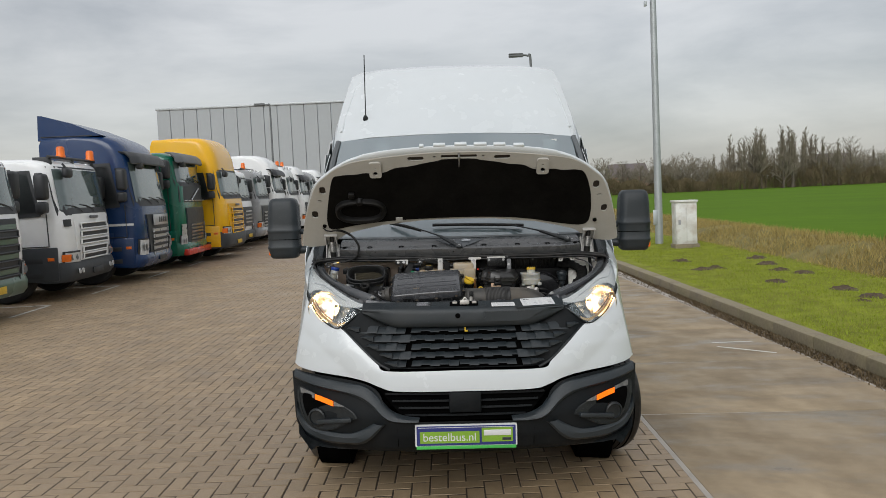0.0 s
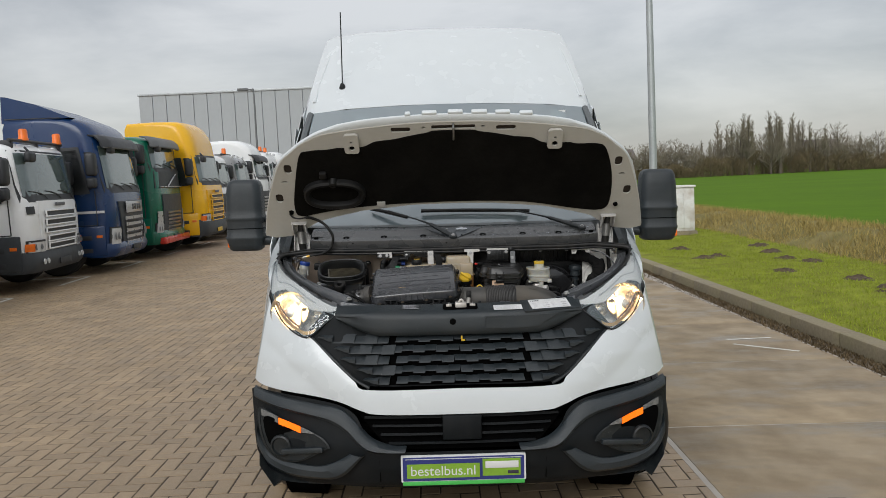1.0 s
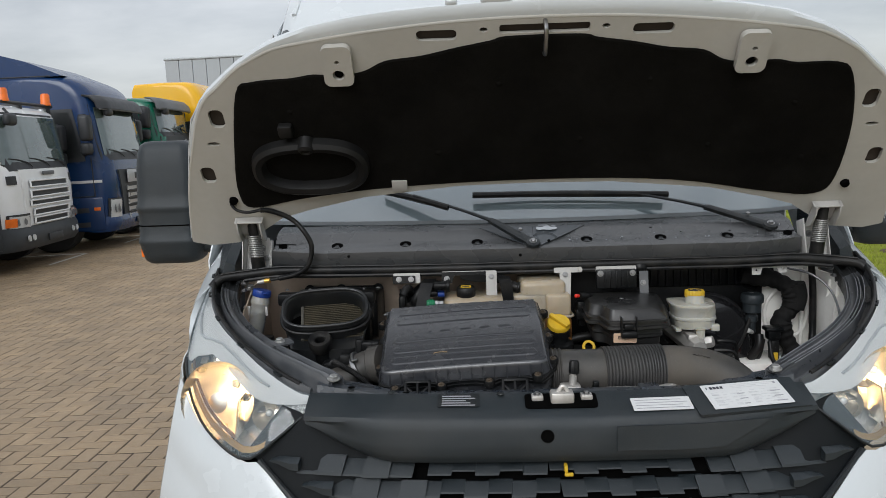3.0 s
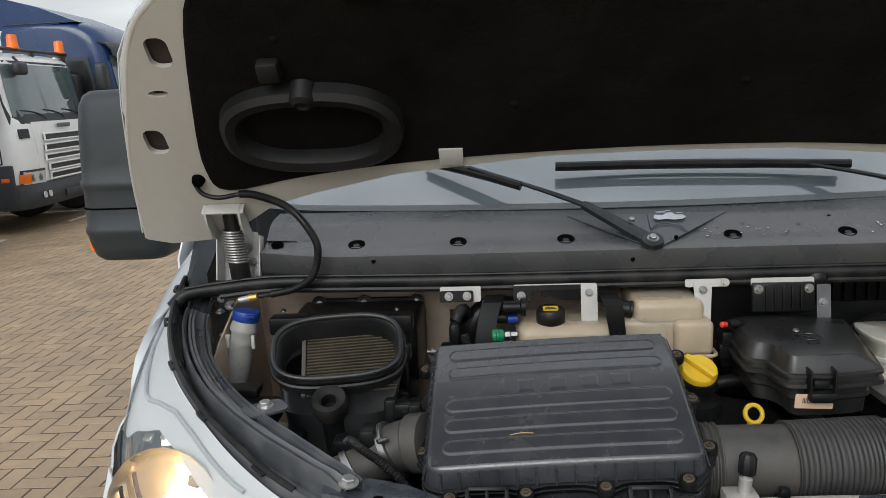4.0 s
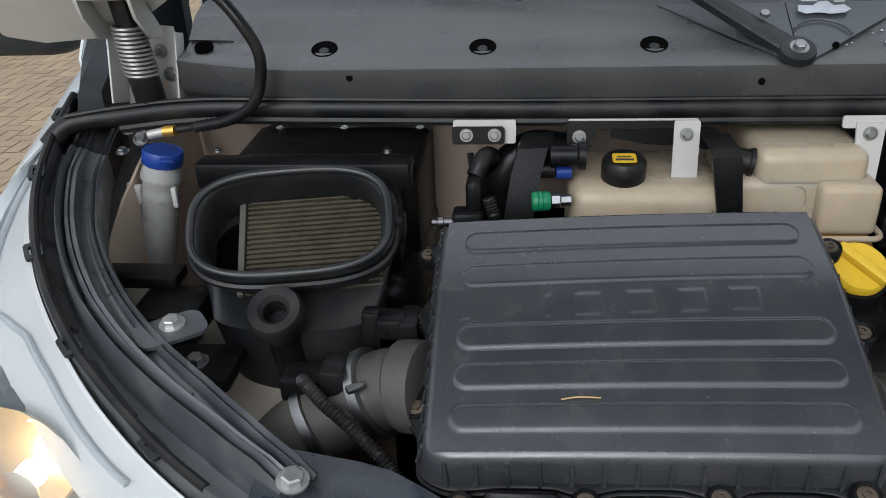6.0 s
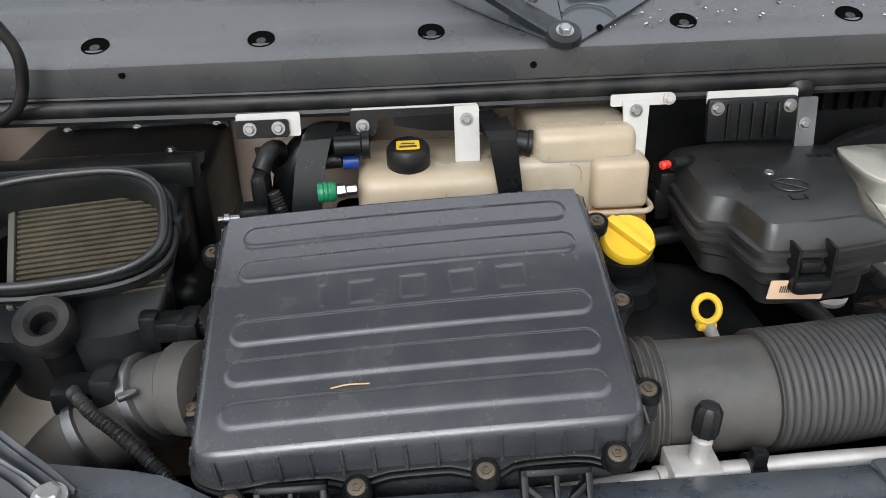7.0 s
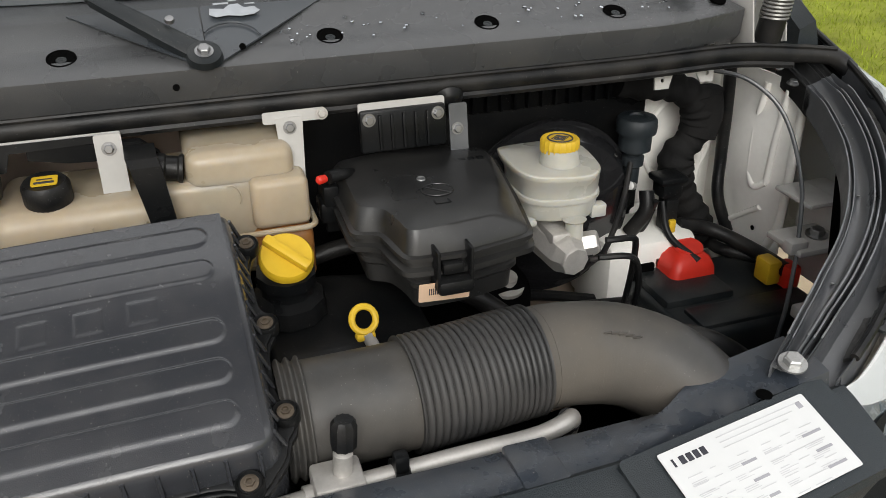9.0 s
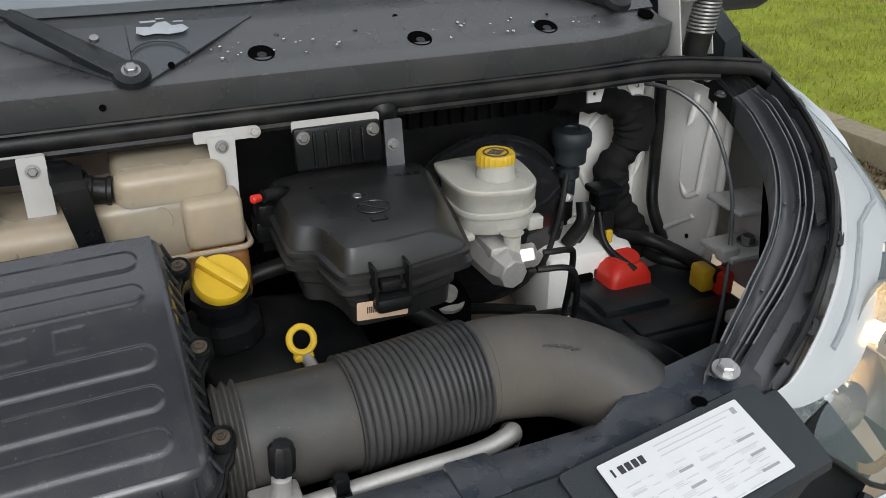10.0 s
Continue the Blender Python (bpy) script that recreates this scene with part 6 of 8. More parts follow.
    cu = [resample(smooth(c, 6), 20) for c in (wing_t, mid, wing_b)]
    rows = [[a.lerp(b, j / 5) + Vector((s * .022, 0, .012)) * math.sin(math.pi * j / 5) for a, b in zip(cu[0], cu[1])] for j in range(6)] + [[a.lerp(b, j / 6) for a, b in zip(cu[1], cu[2])] for j in range(1, 7)]
    part("wing_tip", between(cb[20:], [rows[j][0] for j in range(5, -1, -1)], 12, 2, None, .002, False), WHITE, van)
    part("wing", sheet(rows, .003), WHITE, van, "white front wing")
    rows = []
    for j in range(9):
        x, z = .865 + .070 * j / 8, 1.105 - .355 * j / 8
        a, b = Vector((s * x, front(x, z) - .012, z)), cu[1][0].lerp(cu[2][0], j / 8)
        rows.append([a.lerp(b, k / 3) + Vector((s * .010 * math.sin(math.pi * k / 3), 0, 0)) for k in range(4)])
    part("wing_corner", sheet(rows, .003), WHITE, van)
# wheels
for s in (-1, 1):
    for y in (.99, 4.6):
        hub = Matrix.Translation((s * .885, y, .352)) @ Matrix.Rotation(radians(19 if y < 2 else 0), 4, "Z")
        tyre = part("wheel", moved(lathe([(.20, -.105), (.27, -.112), (.315, -.112), (.340, -.098), (.350, -.075), (.352, 0), (.350, .075), (.340, .098), (.315, .112), (.27, .112), (.20, .105)], (0, 0, 0), (1, 0, 0), 56), hub), RUBBER, van, "black tyre on a steel wheel")
        part("rim", moved(lathe([(.20, -.1), (.19, s * .06), (.12, s * .08), (.07, s * .05), (0, s * .05)], (0, 0, 0), (1, 0, 0), 28), hub), ALU, tyre)
        for g in (-.045, 0, .045):
            part("tread_groove", moved(tube([(g, .3515 * math.cos(a), .3515 * math.sin(a)) for a in np.linspace(0, 2 * math.pi, 48, endpoint=False)], .004, 6, 1, True), hub), DARK, tyre)
    part("wheel_arch", lathe([(.40, -.10), (.42, .08), (.42, .10)], (s * .80, .99, .36), (1, 0, 0), 28), DARK, van)
part("underbody", rbox(-.72, .72, .55, 6.0, .28, .40, .02), DARK, van)

# ---- engine bay ----
# shell: bulkhead, aprons, floor
rows = [[Vector((x, .86 - .02 * math.cos(x * 3), z)) for z in (1.30, 1.20, 1.05, .8, .55)] for x in np.linspace(-.86, .86, 21)]
part("bay_bulkhead", sheet(rows, .004), BULK, van, "beige painted bulkhead")
# floor and radiator wall carry the bay's shade as near-black colour
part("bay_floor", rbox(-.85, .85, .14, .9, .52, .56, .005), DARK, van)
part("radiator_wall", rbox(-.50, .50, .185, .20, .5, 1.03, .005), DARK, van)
# pale colour for the ridge crests: the sky's highlight painted on as thin lines
CRESTLIGHT = mat("painted_ridge_highlight", (.15, .155, .165), .34, spec=.9, vary=.35, scale=30, bump=.2, bscale=300)
FOAM = mat("dull_grey_foam", (.050, .050, .050), .9, vary=.3, scale=40, bump=1.0, bscale=260, spec=.1, dust=.3, dustcol=(.10, .095, .085), dscale=30)
railc = [(.489, .240, 1.106), (.535, .270, 1.116), (.60, .318, 1.138), (.675, .385, 1.163), (.745, .478, 1.192), (.790, .58, 1.222), (.812, .66, 1.245), (.822, .73, 1.262)]
edgec = [(.545, .222, 1.086), (.60, .248, 1.105), (.665, .290, 1.135), (.732, .345, 1.168), (.800, .43, 1.205), (.850, .53, 1.238), (.878, .63, 1.266), (.893, .73, 1.292)]
for s in (-1, 1):
    a = resample(smooth(railc, 8), 44)
    e = resample(smooth(edgec, 8), 44)
    rows = []
    for k, (p, w) in enumerate(zip(a, e)):
        # inner edge and first ridge wander outwards along the rail; the pressing fades out at its upper end
        i0, r1, g = float(np.interp(k, (0, 6, 10, 19, 28, 44), (-.27, -.25, -.20, -.02, .10, .12))), float(np.interp(k, (0, 6, 10, 19, 28, 44), (.05, .13, .25, .41, .45, .46))), float(np.interp(k, (0, 2, 34, 38), (.3, 1, 1, .1)))
        pro = [(i0, -.034), (i0, -.002), (i0 + .008, .0065), (i0 + .022, .0082), (i0 + .036, .0060), (i0 + .050, .0000), (i0 + .085, -.0004), (i0 + .098, .0045), (i0 + .108, .0055), (i0 + .118, .0040), (i0 + .132, -.002)]
        pro += [(i0 + .132 + (r1 - .05 - i0 - .132) * q, -.0032 - .002 * math.sin(math.pi * q)) for q in (.15, .4, .6, .85)]
        pro += [(r1 - .045, -.002), (r1 - .030, .0070), (r1 - .012, .0115), (r1 + .004, .0112), (r1 + .020, .0055), (r1 + .030, -.001), (r1 + .046, -.001), (r1 + .058, .0065), (r1 + .070, .0105), (r1 + .082, .0095), (r1 + .094, .001), (r1 + .104, -.008), (r1 + .165, -.009)]
        pro += [(r1 + .178, .001), (r1 + .190, .0085), (r1 + .206, .0112), (r1 + .222, .0075), (r1 + .232, -.006), (r1 + .245, -.020), (r1 + .28, -.023), (.90, -.016), (.915, .002), (.94, .008), (.97, .009), (1.0, .005), (1.02, -.02)]
        rows.append([Vector((s * v.x, v.y, v.z)) for v in (p + (w - p) * u + Vector((0, 0, h * g if -.01 < h < .012 and u < .8 else h)) for u, h in pro)])
    rail = part("wing_rail", sheet(rows[:39], .002), RAILP, van, "dark wing rail with ribs and rubber strips")
    part("rail_end", sheet([[v + Vector((0, 0, -.003)) for v in row] for row in rows[37:]], .002), FUSEP, rail)
    part("rail_strip", tube([Vector((s * v.x, v.y, v.z)) for v in ((p + (w - p) * .955 + Vector((0, 0, .009))) for p, w in list(zip(a, e))[2::3])], .0050, 8, 2), RUBBER, rail)
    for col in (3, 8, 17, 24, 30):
        part("ridge_crest", tube([row[col] + Vector((0, 0, .0002)) for row in rows[3:36]], .0011 if col != 8 else .0008, 6, 1), CRESTLIGHT, rail, "pale grey line painted as the ridge crest's highlight")
    for k in (6, 15, 24, 33, 41):
        p, w = a[k], e[k]
        q = p + (w - p) * .99
        t = (a[min(k + 1, 44)] - a[k - 1])
        part("edge_clip", plate(rect(-.013, .013, -.009, .009, .004), .004, plane_frame((s * q.x, q.y, q.z + .006), (s * t.x, t.y, t.z), (s * (w - p).x, (w - p).y, 0)), [rect(-.007, .007, -.004, .004, .002)]), BLACKP, rail)
    for k0, k1 in ((3, 8), (10, 16), (18, 25), (27, 33)):
        part("foam_pad", between([Vector((s * q.x, q.y, q.z)) for q in (p + (w - p) * .73 + Vector((0, 0, -.012)) for p, w in list(zip(a, e))[k0:k1])], [Vector((s * q.x, q.y, q.z)) for q in (p + (w - p) * .88 + Vector((0, 0, -.007)) for p, w in list(zip(a, e))[k0:k1])], 10, 3, lambda v: v + Vector((0, 0, .0012 * math.sin(v.y * 400) * math.sin(v.x * 310))), .006, False), FOAM, rail, "grey foam pad in the gutter")
    for k in (10, 21, 31):
        p, w = a[k], e[k]
        q = p + (w - p) * float(np.interp(k, (10, 21, 31), (.05, .20, .30)))
        part("rail_pip", lathe([(.0022, 0), (.002, .0015), (0, .002)], (s * q.x, q.y, q.z - .003), (0, 0, 1), 8), STEEL, rail)
    # apron under the rail, near-black: the gap's shade is in its colour
    top = [Vector((s * (p.x + .012), p.y + .0, p.z - .012)) for p in a[:30]]
    rows = [[p + Vector((s * .05 * f, -.02 * f, -.45 * f)) for p in top] for f in (0, .3, 1)]
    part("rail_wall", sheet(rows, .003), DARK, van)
    bolt(rail, (s * .81, .705, 1.262), (0, -.6, .8), .009)
    bolt(rail, (s * .800, .655, 1.248), (0, -.2, 1), .007)
# right inner panel (the van's left), white stamped steel
rows = []
for i, y in enumerate((.655, .675, .705, .76, .82, .86)):
    rows.append([Vector((.835 - .05 * (y - .655) - (.014 if 1.0 < z < 1.18 and i in (2, 3) else 0), y, z)) for z in (1.24, 1.19, 1.17, 1.05, 1.0, .93, .80)])
side = part("inner_wing", sheet(rows, .004), APRON, van, "off-white stamped inner wing")
rows = [[Vector((x, .845 - .01 * math.sin((x - .55) * 12), z)) for z in (1.26, 1.2, 1.1, 1.0, .9, .75)] for x in np.linspace(.655, .84, 9)]
part("bulkhead_panel", sheet(rows, .004), APRON, van)
part("dark_screen", rbox(.100, .672, .828, .836, .90, 1.285, .004), FUSEP, van, "black insulation behind the brake servo")
part("panel_ring", tube([(.742 + .062 * math.cos(a), .832, 1.11 + .075 * math.sin(a)) for a in np.linspace(0, 2 * math.pi, 20, endpoint=False)], .006, 8, 3, True), APRON, side)
for y, z, r in ((.712, 1.172, .0035), (.690, 1.170, .0035), (.702, 1.105, .007), (.735, 1.10, .003), (.715, .985, .004)):
    part("panel_hole", lathe([(r, 0), (r, .002), (0, .002)], (.832 - .05 * (y - .655), y, z), (-1, 0, 0), 14), DARK, side)
for pts, r in (([(.829, .690, 1.225), (.822, .692, 1.15), (.820, .694, 1.075)], .0055), ([(.826, .735, 1.225), (.818, .737, 1.15), (.818, .735, 1.08)], .0055), ([(.820, .694, 1.075), (.814, .714, 1.062), (.818, .735, 1.08)], .0055), ([(.834, .662, 1.24), (.832, .660, 1.14), (.832, .662, 1.02), (.828, .676, .97)], .007), ([(.822, .70, 1.03), (.820, .74, 1.00), (.812, .79, .96)], .005), ([(.79, .833, 1.24), (.788, .832, 1.12), (.786, .832, 1.0)], .006)):
    part("pressed_rib", tube(pts, r, 10, 5), APRON, side)
part("panel_step", rbox(.66, .80, .826, .842, .955, 1.0, .008), APRON, side)
part("chassis_leg", merge(rbox(.56, .65, .56, .84, .86, .90, .01), rbox(.555, .72, .70, .82, .78, 1.00, .02)), APRON, van, "white painted chassis leg")
# near-black block painting the shade inside the leg's opening
part("leg_opening", rbox(.595, .635, .692, .70, .90, .965, .012, m=None), DARK, van)
part("lamp_carrier", merge(rbox(.755, .86, .525, .60, 1.036, 1.046, .003), rbox(.79, .88, .56, .64, 1.090, 1.098, .003), rbox(.84, .88, .52, .64, .95, 1.10, .006)), BRKT, van, "grey steel lamp carrier with a bolt")
bolt(van, (.812, .562, 1.047), (0, -.1, 1), .013, "carrier_bolt")
part("bonnet_cable", tube([(.70, .72, 1.262), (.76, .70, 1.245), (.80, .66, 1.20), (.80, .60, 1.12), (.765, .545, 1.05), (.735, .51, .98), (.72, .50, .92)], .0032, 8), RAILP, van, "grey bonnet release cable")
for z, y in ((1.045, .545), (.96, .505)):
    part("cable_clip", rbox(.745, .775, y - .012, y + .008, z - .008, z + .012, .004), BRKT, van)
# left side: pale apron, body of the wash bottle
rows = [[Vector((-.80 + .06 * (1.26 - z) + .03 * (y - .5), y, z)) for z in (np.interp(y, (.44, .52, .62, .74), (1.10, 1.14, 1.20, 1.25)), 1.05, .95, .8)] for y in (.44, .52, .62, .74, .86)]
part("inner_wing", sheet(rows, .004), BULK, van, "beige painted inner wing")
rows = [[Vector((x + .04 * (.5 - y), y, z + .015 * math.sin(y * 16) + .03 * max(0, .42 - y))) for x, z in ((-.80, 1.15), (-.775, 1.10), (-.73, 1.065), (-.68, 1.05), (-.62, 1.04), (-.56, 1.03), (-.50, 1.0))] for y in np.linspace(.34, .62, 9)]
part("wash_bottle", sheet(rows, .006), mat("stained_bottle", (.54, .50, .42), .5, vary=.12, scale=8, dust=.7, dustcol=(.26, .19, .12), dscale=7), van, "pale stained screenwash bottle below the filler")
part("bolt_tab", plate(rect(-.034, .034, -.020, .020, .012), .004, plane_frame((-.648, .385, 1.162), (1, .75, 0), (-.5, .8, .12))), RAILP, van)
bolt(van, (-.648, .391, 1.166), (0, -.15, 1), .0105, "tab_bolt", STEELB)
part("side_bracket", merge(rbox(-.80, -.70, .52, .56, 1.13, 1.145, .004), rbox(-.745, -.70, .46, .50, 1.06, 1.12, .008)), FUSEP, van)

# air filter box; u across, v from back to front
A, B, C, D = Vector((-.389, .533, 1.214)), Vector((-.013, .531, 1.230)), Vector((-.010, .256, 1.141)), Vector((-.388, .268, 1.118))
NB = (B - A).cross(A - D).normalized()


def on_box(u, v, h=0.0):
    """A point of the lid: its top is bent across at a third of its depth and a little arched."""
    c, d = min(max(u, 0), 1), min(max(v, 0), 1)
    bend = d / .37 if d < .37 else (1 - d) / .63
    bend = bend * (1 - .18 * bend ** 3)
    return A.lerp(B, u).lerp(D.lerp(C, u), v) + NB * (h + .0115 * bend * (.55 + .45 * c) + .003 * math.sin(math.pi * c))


def box_ring(g, h, r=.06, n=5, m=8):
    out = []
    loop = rect(-g, 1 + g, -g * 1.3, 1 + g * 1.3, r, n)
    for p, q in zip(loop, loop[1:] + loop[:1]):
        k = m if max(abs(p[0] - q[0]), abs(p[1] - q[1])) > .2 else 1
        out += [on_box(p[0] + (q[0] - p[0]) * i / k, p[1] + (q[1] - p[1]) * i / k, h) for i in range(k)]
    return out


RIBS = ((.080, .190, .062, .946), (.255, .358, .062, .948), (.522, .622, .058, .950), (.676, .773, .056, .948), (.826, .922, .052, .946))


def lid_relief(u, v):
    """Long raised pads with round ends, and the maker's mark as low plain blocks."""
    h = 0.0
    for v0, v1, u0, u1 in RIBS:
        vc, hw = (v0 + v1) / 2, (v1 - v0) / 2
        du = max(u0 + .035 - u, 0, u - (u1 - .035)) / .035
        d = math.hypot(du, (v - vc) / hw)
        edge = min(max((1.04 - d) / .26, 0), 1)
        h = max(h, .0019 * edge * edge * (3 - 2 * edge))
    for u0, w in ((.285, .022), (.385, .070), (.515, .070), (.640, .070), (.765, .075)):
        e = min((w / 2 - abs(u - u0)) / .006, (.050 - abs(v - .447 + .02 * (u - .5))) / .012, 1)
        h = max(h, .0009 * max(e, 0))
    return h


rings = [box_ring(.022, -.150, .08), box_ring(.026, -.044, .08), box_ring(.018, -.030, .075), box_ring(.010, -.010, .07), box_ring(.005, -.0045, .065), box_ring(-.004, -.0010, .06), box_ring(-.018, 0, .05)]
nu, nv = 260, 150
grid = [[on_box(.012 + .976 * i / nu, .014 + .972 * j / nv, .0002 + lid_relief(.012 + .976 * i / nu, .014 + .972 * j / nv)) for i in range(nu + 1)] for j in range(nv + 1)]
airbox = part("air_filter_box", merge(loft(rings, cap=False), sheet(grid)), LIDP, van, "dark grey ribbed air filter box lid")
SCREWS = ((-.409, .530, 1.180), (-.407, .443, 1.151), (-.404, .341, 1.117), (-.357, .244, 1.093), (-.252, .247, 1.098), (-.143, .249, 1.105), (-.033, .246, 1.117), (.007, .301, 1.139), (.006, .400, 1.171), (.004, .505, 1.206), (-.06, .552, 1.207), (-.33, .555, 1.191))


def flange(h, wide, thick, name):
    """The seam round the box: a thin rim that swells into an ear at every screw."""
    inner, mid = box_ring(.004, h, .07, 6, 26), sum(box_ring(.02, h), Vector()) / len(box_ring(.02, h))
    outer = []
    for p, q in zip(box_ring(.028, h, .08, 6, 26), inner):
        near = min((p - NB * (p - Vector(c)).dot(NB) - (Vector(c) - NB * 0)).length for c in SCREWS)
        o = (p - q)
        o = o - NB * o.dot(NB)
        outer.append(p + o.normalized() * (wide + .016 * math.exp(-(near / .017) ** 2)))
    return part(name, loft([[p - NB * thick for p in inner], [p - NB * thick for p in outer], outer, [o + (i - o).normalized() * .002 + NB * .0012 for o, i in zip(outer, inner)], [p + NB * .0012 for p in inner]], cap=False), FUSEP, airbox)


flange(-.0355, .001, .004, "lid_flange")
flange(-.0430, .003, .006, "box_flange")
for k in range(14):
    p, q = on_box(.045 + .071 * k, 1.012, -.006), on_box(.045 + .071 * k, 1.036, -.036)
    part("side_rib", tube([p, q], .0020, 6, 1), LIDP, airbox)
for k in range(14):
    p, q = on_box(-.008, .04 + .070 * k, -.008), on_box(-.030, .04 + .070 * k, -.036)
    part("side_rib", tube([p, q], .0020, 6, 1), LIDP, airbox)
    p, q = on_box(1.008, .04 + .070 * k, -.008), on_box(1.030, .04 + .070 * k, -.036)
    part("side_rib", tube([p, q], .0020, 6, 1), LIDP, airbox)
for at in SCREWS:
    at = Vector(at)
    part("lid_ear", lathe([(.0125, -.020), (.0125, -.0075), (.0110, -.0055), (.0095, -.0075), (0, -.0075)], at, NB, 20), FUSEP, airbox)
    at -= NB * .0075
    part("lid_screw", merge(lathe([(.0078, 0), (.0078, .0012), (.0046, .0018)], at, NB, 18), lathe([(.0046, .001), (.0046, .0042), (.003, .0042), (.003, .002), (0, .002)], at, NB, 6)), WORN, airbox)
part("dry_twig", tube([on_box(.31, .816, .0015), on_box(.35, .812, .003), on_box(.40, .812, .0015)], .0007, 6), mat("dry_twig", (.55, .36, .16), .8), airbox, "dry grass stalk lying on the lid")
# engine lump below, its deep shade put into the colour
part("engine_block", merge(rbox(-.40, .02, .30, .62, .70, 1.04, .03), rbox(-.02, .30, .36, .80, .62, .98, .04)), DARK, van, "engine block in near-black painted shade")

# inlet boot and air pipe on the box's left
boot = part("inlet_boot", tube([(-.395, .375, 1.110), (-.425, .385, 1.103), (-.455, .388, 1.090), (-.49, .380, 1.070), (-.535, .365, 1.045), (-.58, .340, .99), (-.60, .32, .92)], lambda f: .046 - .006 * (f > .15), 20), DUSTYP, van, "dusty black rubber inlet boot")
for c, d, r in (((-.452, .3885, 1.0915), (-.84, .05, -.45), .0475), ((-.510, .374, 1.060), (-.86, -.24, -.46), .0445)):
    part("hose_clamp", lathe([(r - .003, -.006), (r, -.005), (r, .005), (r - .003, .006)], c, d, 30), STEEL, boot, "worm-drive hose clamp")
part("clamp_screw", merge(rbox(-.009, .009, -.004, .004, 0, .007, .002, m=Matrix.Translation((-.462, .352, 1.121)) @ Matrix.Rotation(.6, 4, "Z"))), STEEL, boot)
part("flow_sensor", merge(rbox(-.545, -.47, .372, .412, 1.085, 1.115, .008), rbox(-.50, -.475, .36, .40, 1.10, 1.135, .006)), FUSEP, boot)
part("corrugated_loom", tube([(-.520, .378, 1.112), (-.512, .362, 1.120), (-.49, .338, 1.116), (-.462, .318, 1.106), (-.43, .296, 1.088), (-.405, .278, 1.066)], lambda f: .0062 + .0011 * math.sin(f * 300), 8, 36), RUBBER, boot, "black corrugated wire loom")
part("sensor_plug", merge(rbox(-.455, -.415, .43, .46, 1.125, 1.15, .006), rbox(-.47, -.45, .435, .455, 1.08, 1.155, .005), rbox(-.43, -.41, .425, .465, 1.118, 1.15, .004)), FUSEP, boot)

# cabin air intake with its oval mouth
INTK = mat("dusty_intake_plastic", (.0125, .0138, .0152), .30, spec=.55, vary=.2, scale=12, bump=.1, bscale=600, dust=.25, dustcol=(.085, .078, .068), dscale=14, speck=.3)
MF = plane_frame((-.554, .512, 1.220), (1, .13, .03), (0, .79, .61))
mo = lambda k, h, p=3.0: [MF @ Vector((x, y, h)) for x, y in oval(0, 0, .108 * k, .0625 * k, 48, p)]
low = lambda x, y, rx, ry, z: [Vector((x + a, y + b, z)) for a, b in oval(0, 0, rx, ry, 48, 3.2)]
intake = part("cabin_air_intake", loft([low(-.548, .530, .072, .060, .96), low(-.550, .518, .084, .068, 1.06), low(-.552, .510, .094, .070, 1.13), mo(1.0, -.048), mo(1.03, -.030), mo(1.03, -.024), mo(.99, -.022), mo(.99, -.014), mo(1.03, -.010), mo(1.04, .0), mo(1.0, .006), mo(.955, .004), mo(.905, -.004), mo(.885, -.02), mo(.89, -.06)], cap=False), INTK, van, "black cabin air intake with an oval mouth")
part("mouth_seal", tube(mo(.985, .006), .0046, 10, 1, True), INTK, intake, "rubber mouth seal")
part("mouth_groove", tube(mo(1.035, -.018), .005, 8, 1, True), RUBBER, intake)
# plate deep in the mouth, its near-black colour stands for shade
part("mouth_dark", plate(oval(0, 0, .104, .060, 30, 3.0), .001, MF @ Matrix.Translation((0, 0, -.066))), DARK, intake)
filt = part("cabin_filter", rbox(-.062, .096, -.062, .062, -.060, -.048, .001, m=MF), PLEAT, intake, "dusty pleated paper filter")
for k in range(20):
    y = -.061 + .0062 * k
    part("pleat", rbox(-.058, .094, y, y + .0026, -.049, -.043, .001, m=MF), PLEAT, filt)
part("filter_edge", rbox(-.066, -.059, -.062, .062, -.056, -.040, .001, m=MF), mat("filter_frame", (.09, .085, .07), .7), filt)
upper = part("intake_housing", merge(rbox(-.690, -.435, .655, .86, 1.06, 1.215, .012, 3), rbox(-.705, -.440, .634, .672, 1.206, 1.240, .006), rbox(-.66, -.45, .585, .66, 1.04, 1.215, .014, 3)), FUSEP, intake)
part("housing_lid", loft([[Vector((x, y, z + dz)) for x, y, z in ((-.690, .668, 1.222), (-.445, .668, 1.222), (-.435, .838, 1.184), (-.655, .838, 1.184))] for dz in (-.02, 0)] + [[Vector((x, y, z)) for x, y, z in ((-.682, .676, 1.230), (-.452, .676, 1.230), (-.443, .830, 1.192), (-.648, .830, 1.192))]]), LIDP, intake)
for xx, w in ((-.561, .016), (-.452, .016), (-.655, .016)):
    part("flange_lobe", lathe([(w, 0), (w, .010), (0, .010)], (xx, .850, 1.210), (0, -1, .3), 20), FUSEP, intake)
part("back_flange", rbox(-.665, -.44, .842, .854, 1.15, 1.222, .005), FUSEP, intake)
part("housing_body", rbox(-.67, -.43, .56, .86, .88, 1.12, .03, 3), FUSEP, intake)
for at, ax in (((-.471, .668, 1.243), (0, -.2, 1)), ((-.685, .672, 1.243), (0, -.2, 1)), ((-.561, .840, 1.213), (0, -1, .3)), ((-.452, .840, 1.213), (0, -1, .3)), ((-.655, .840, 1.213), (0, -1, .3))):
    bolt(intake, at, ax, .0050, "housing_bolt", STEEL)
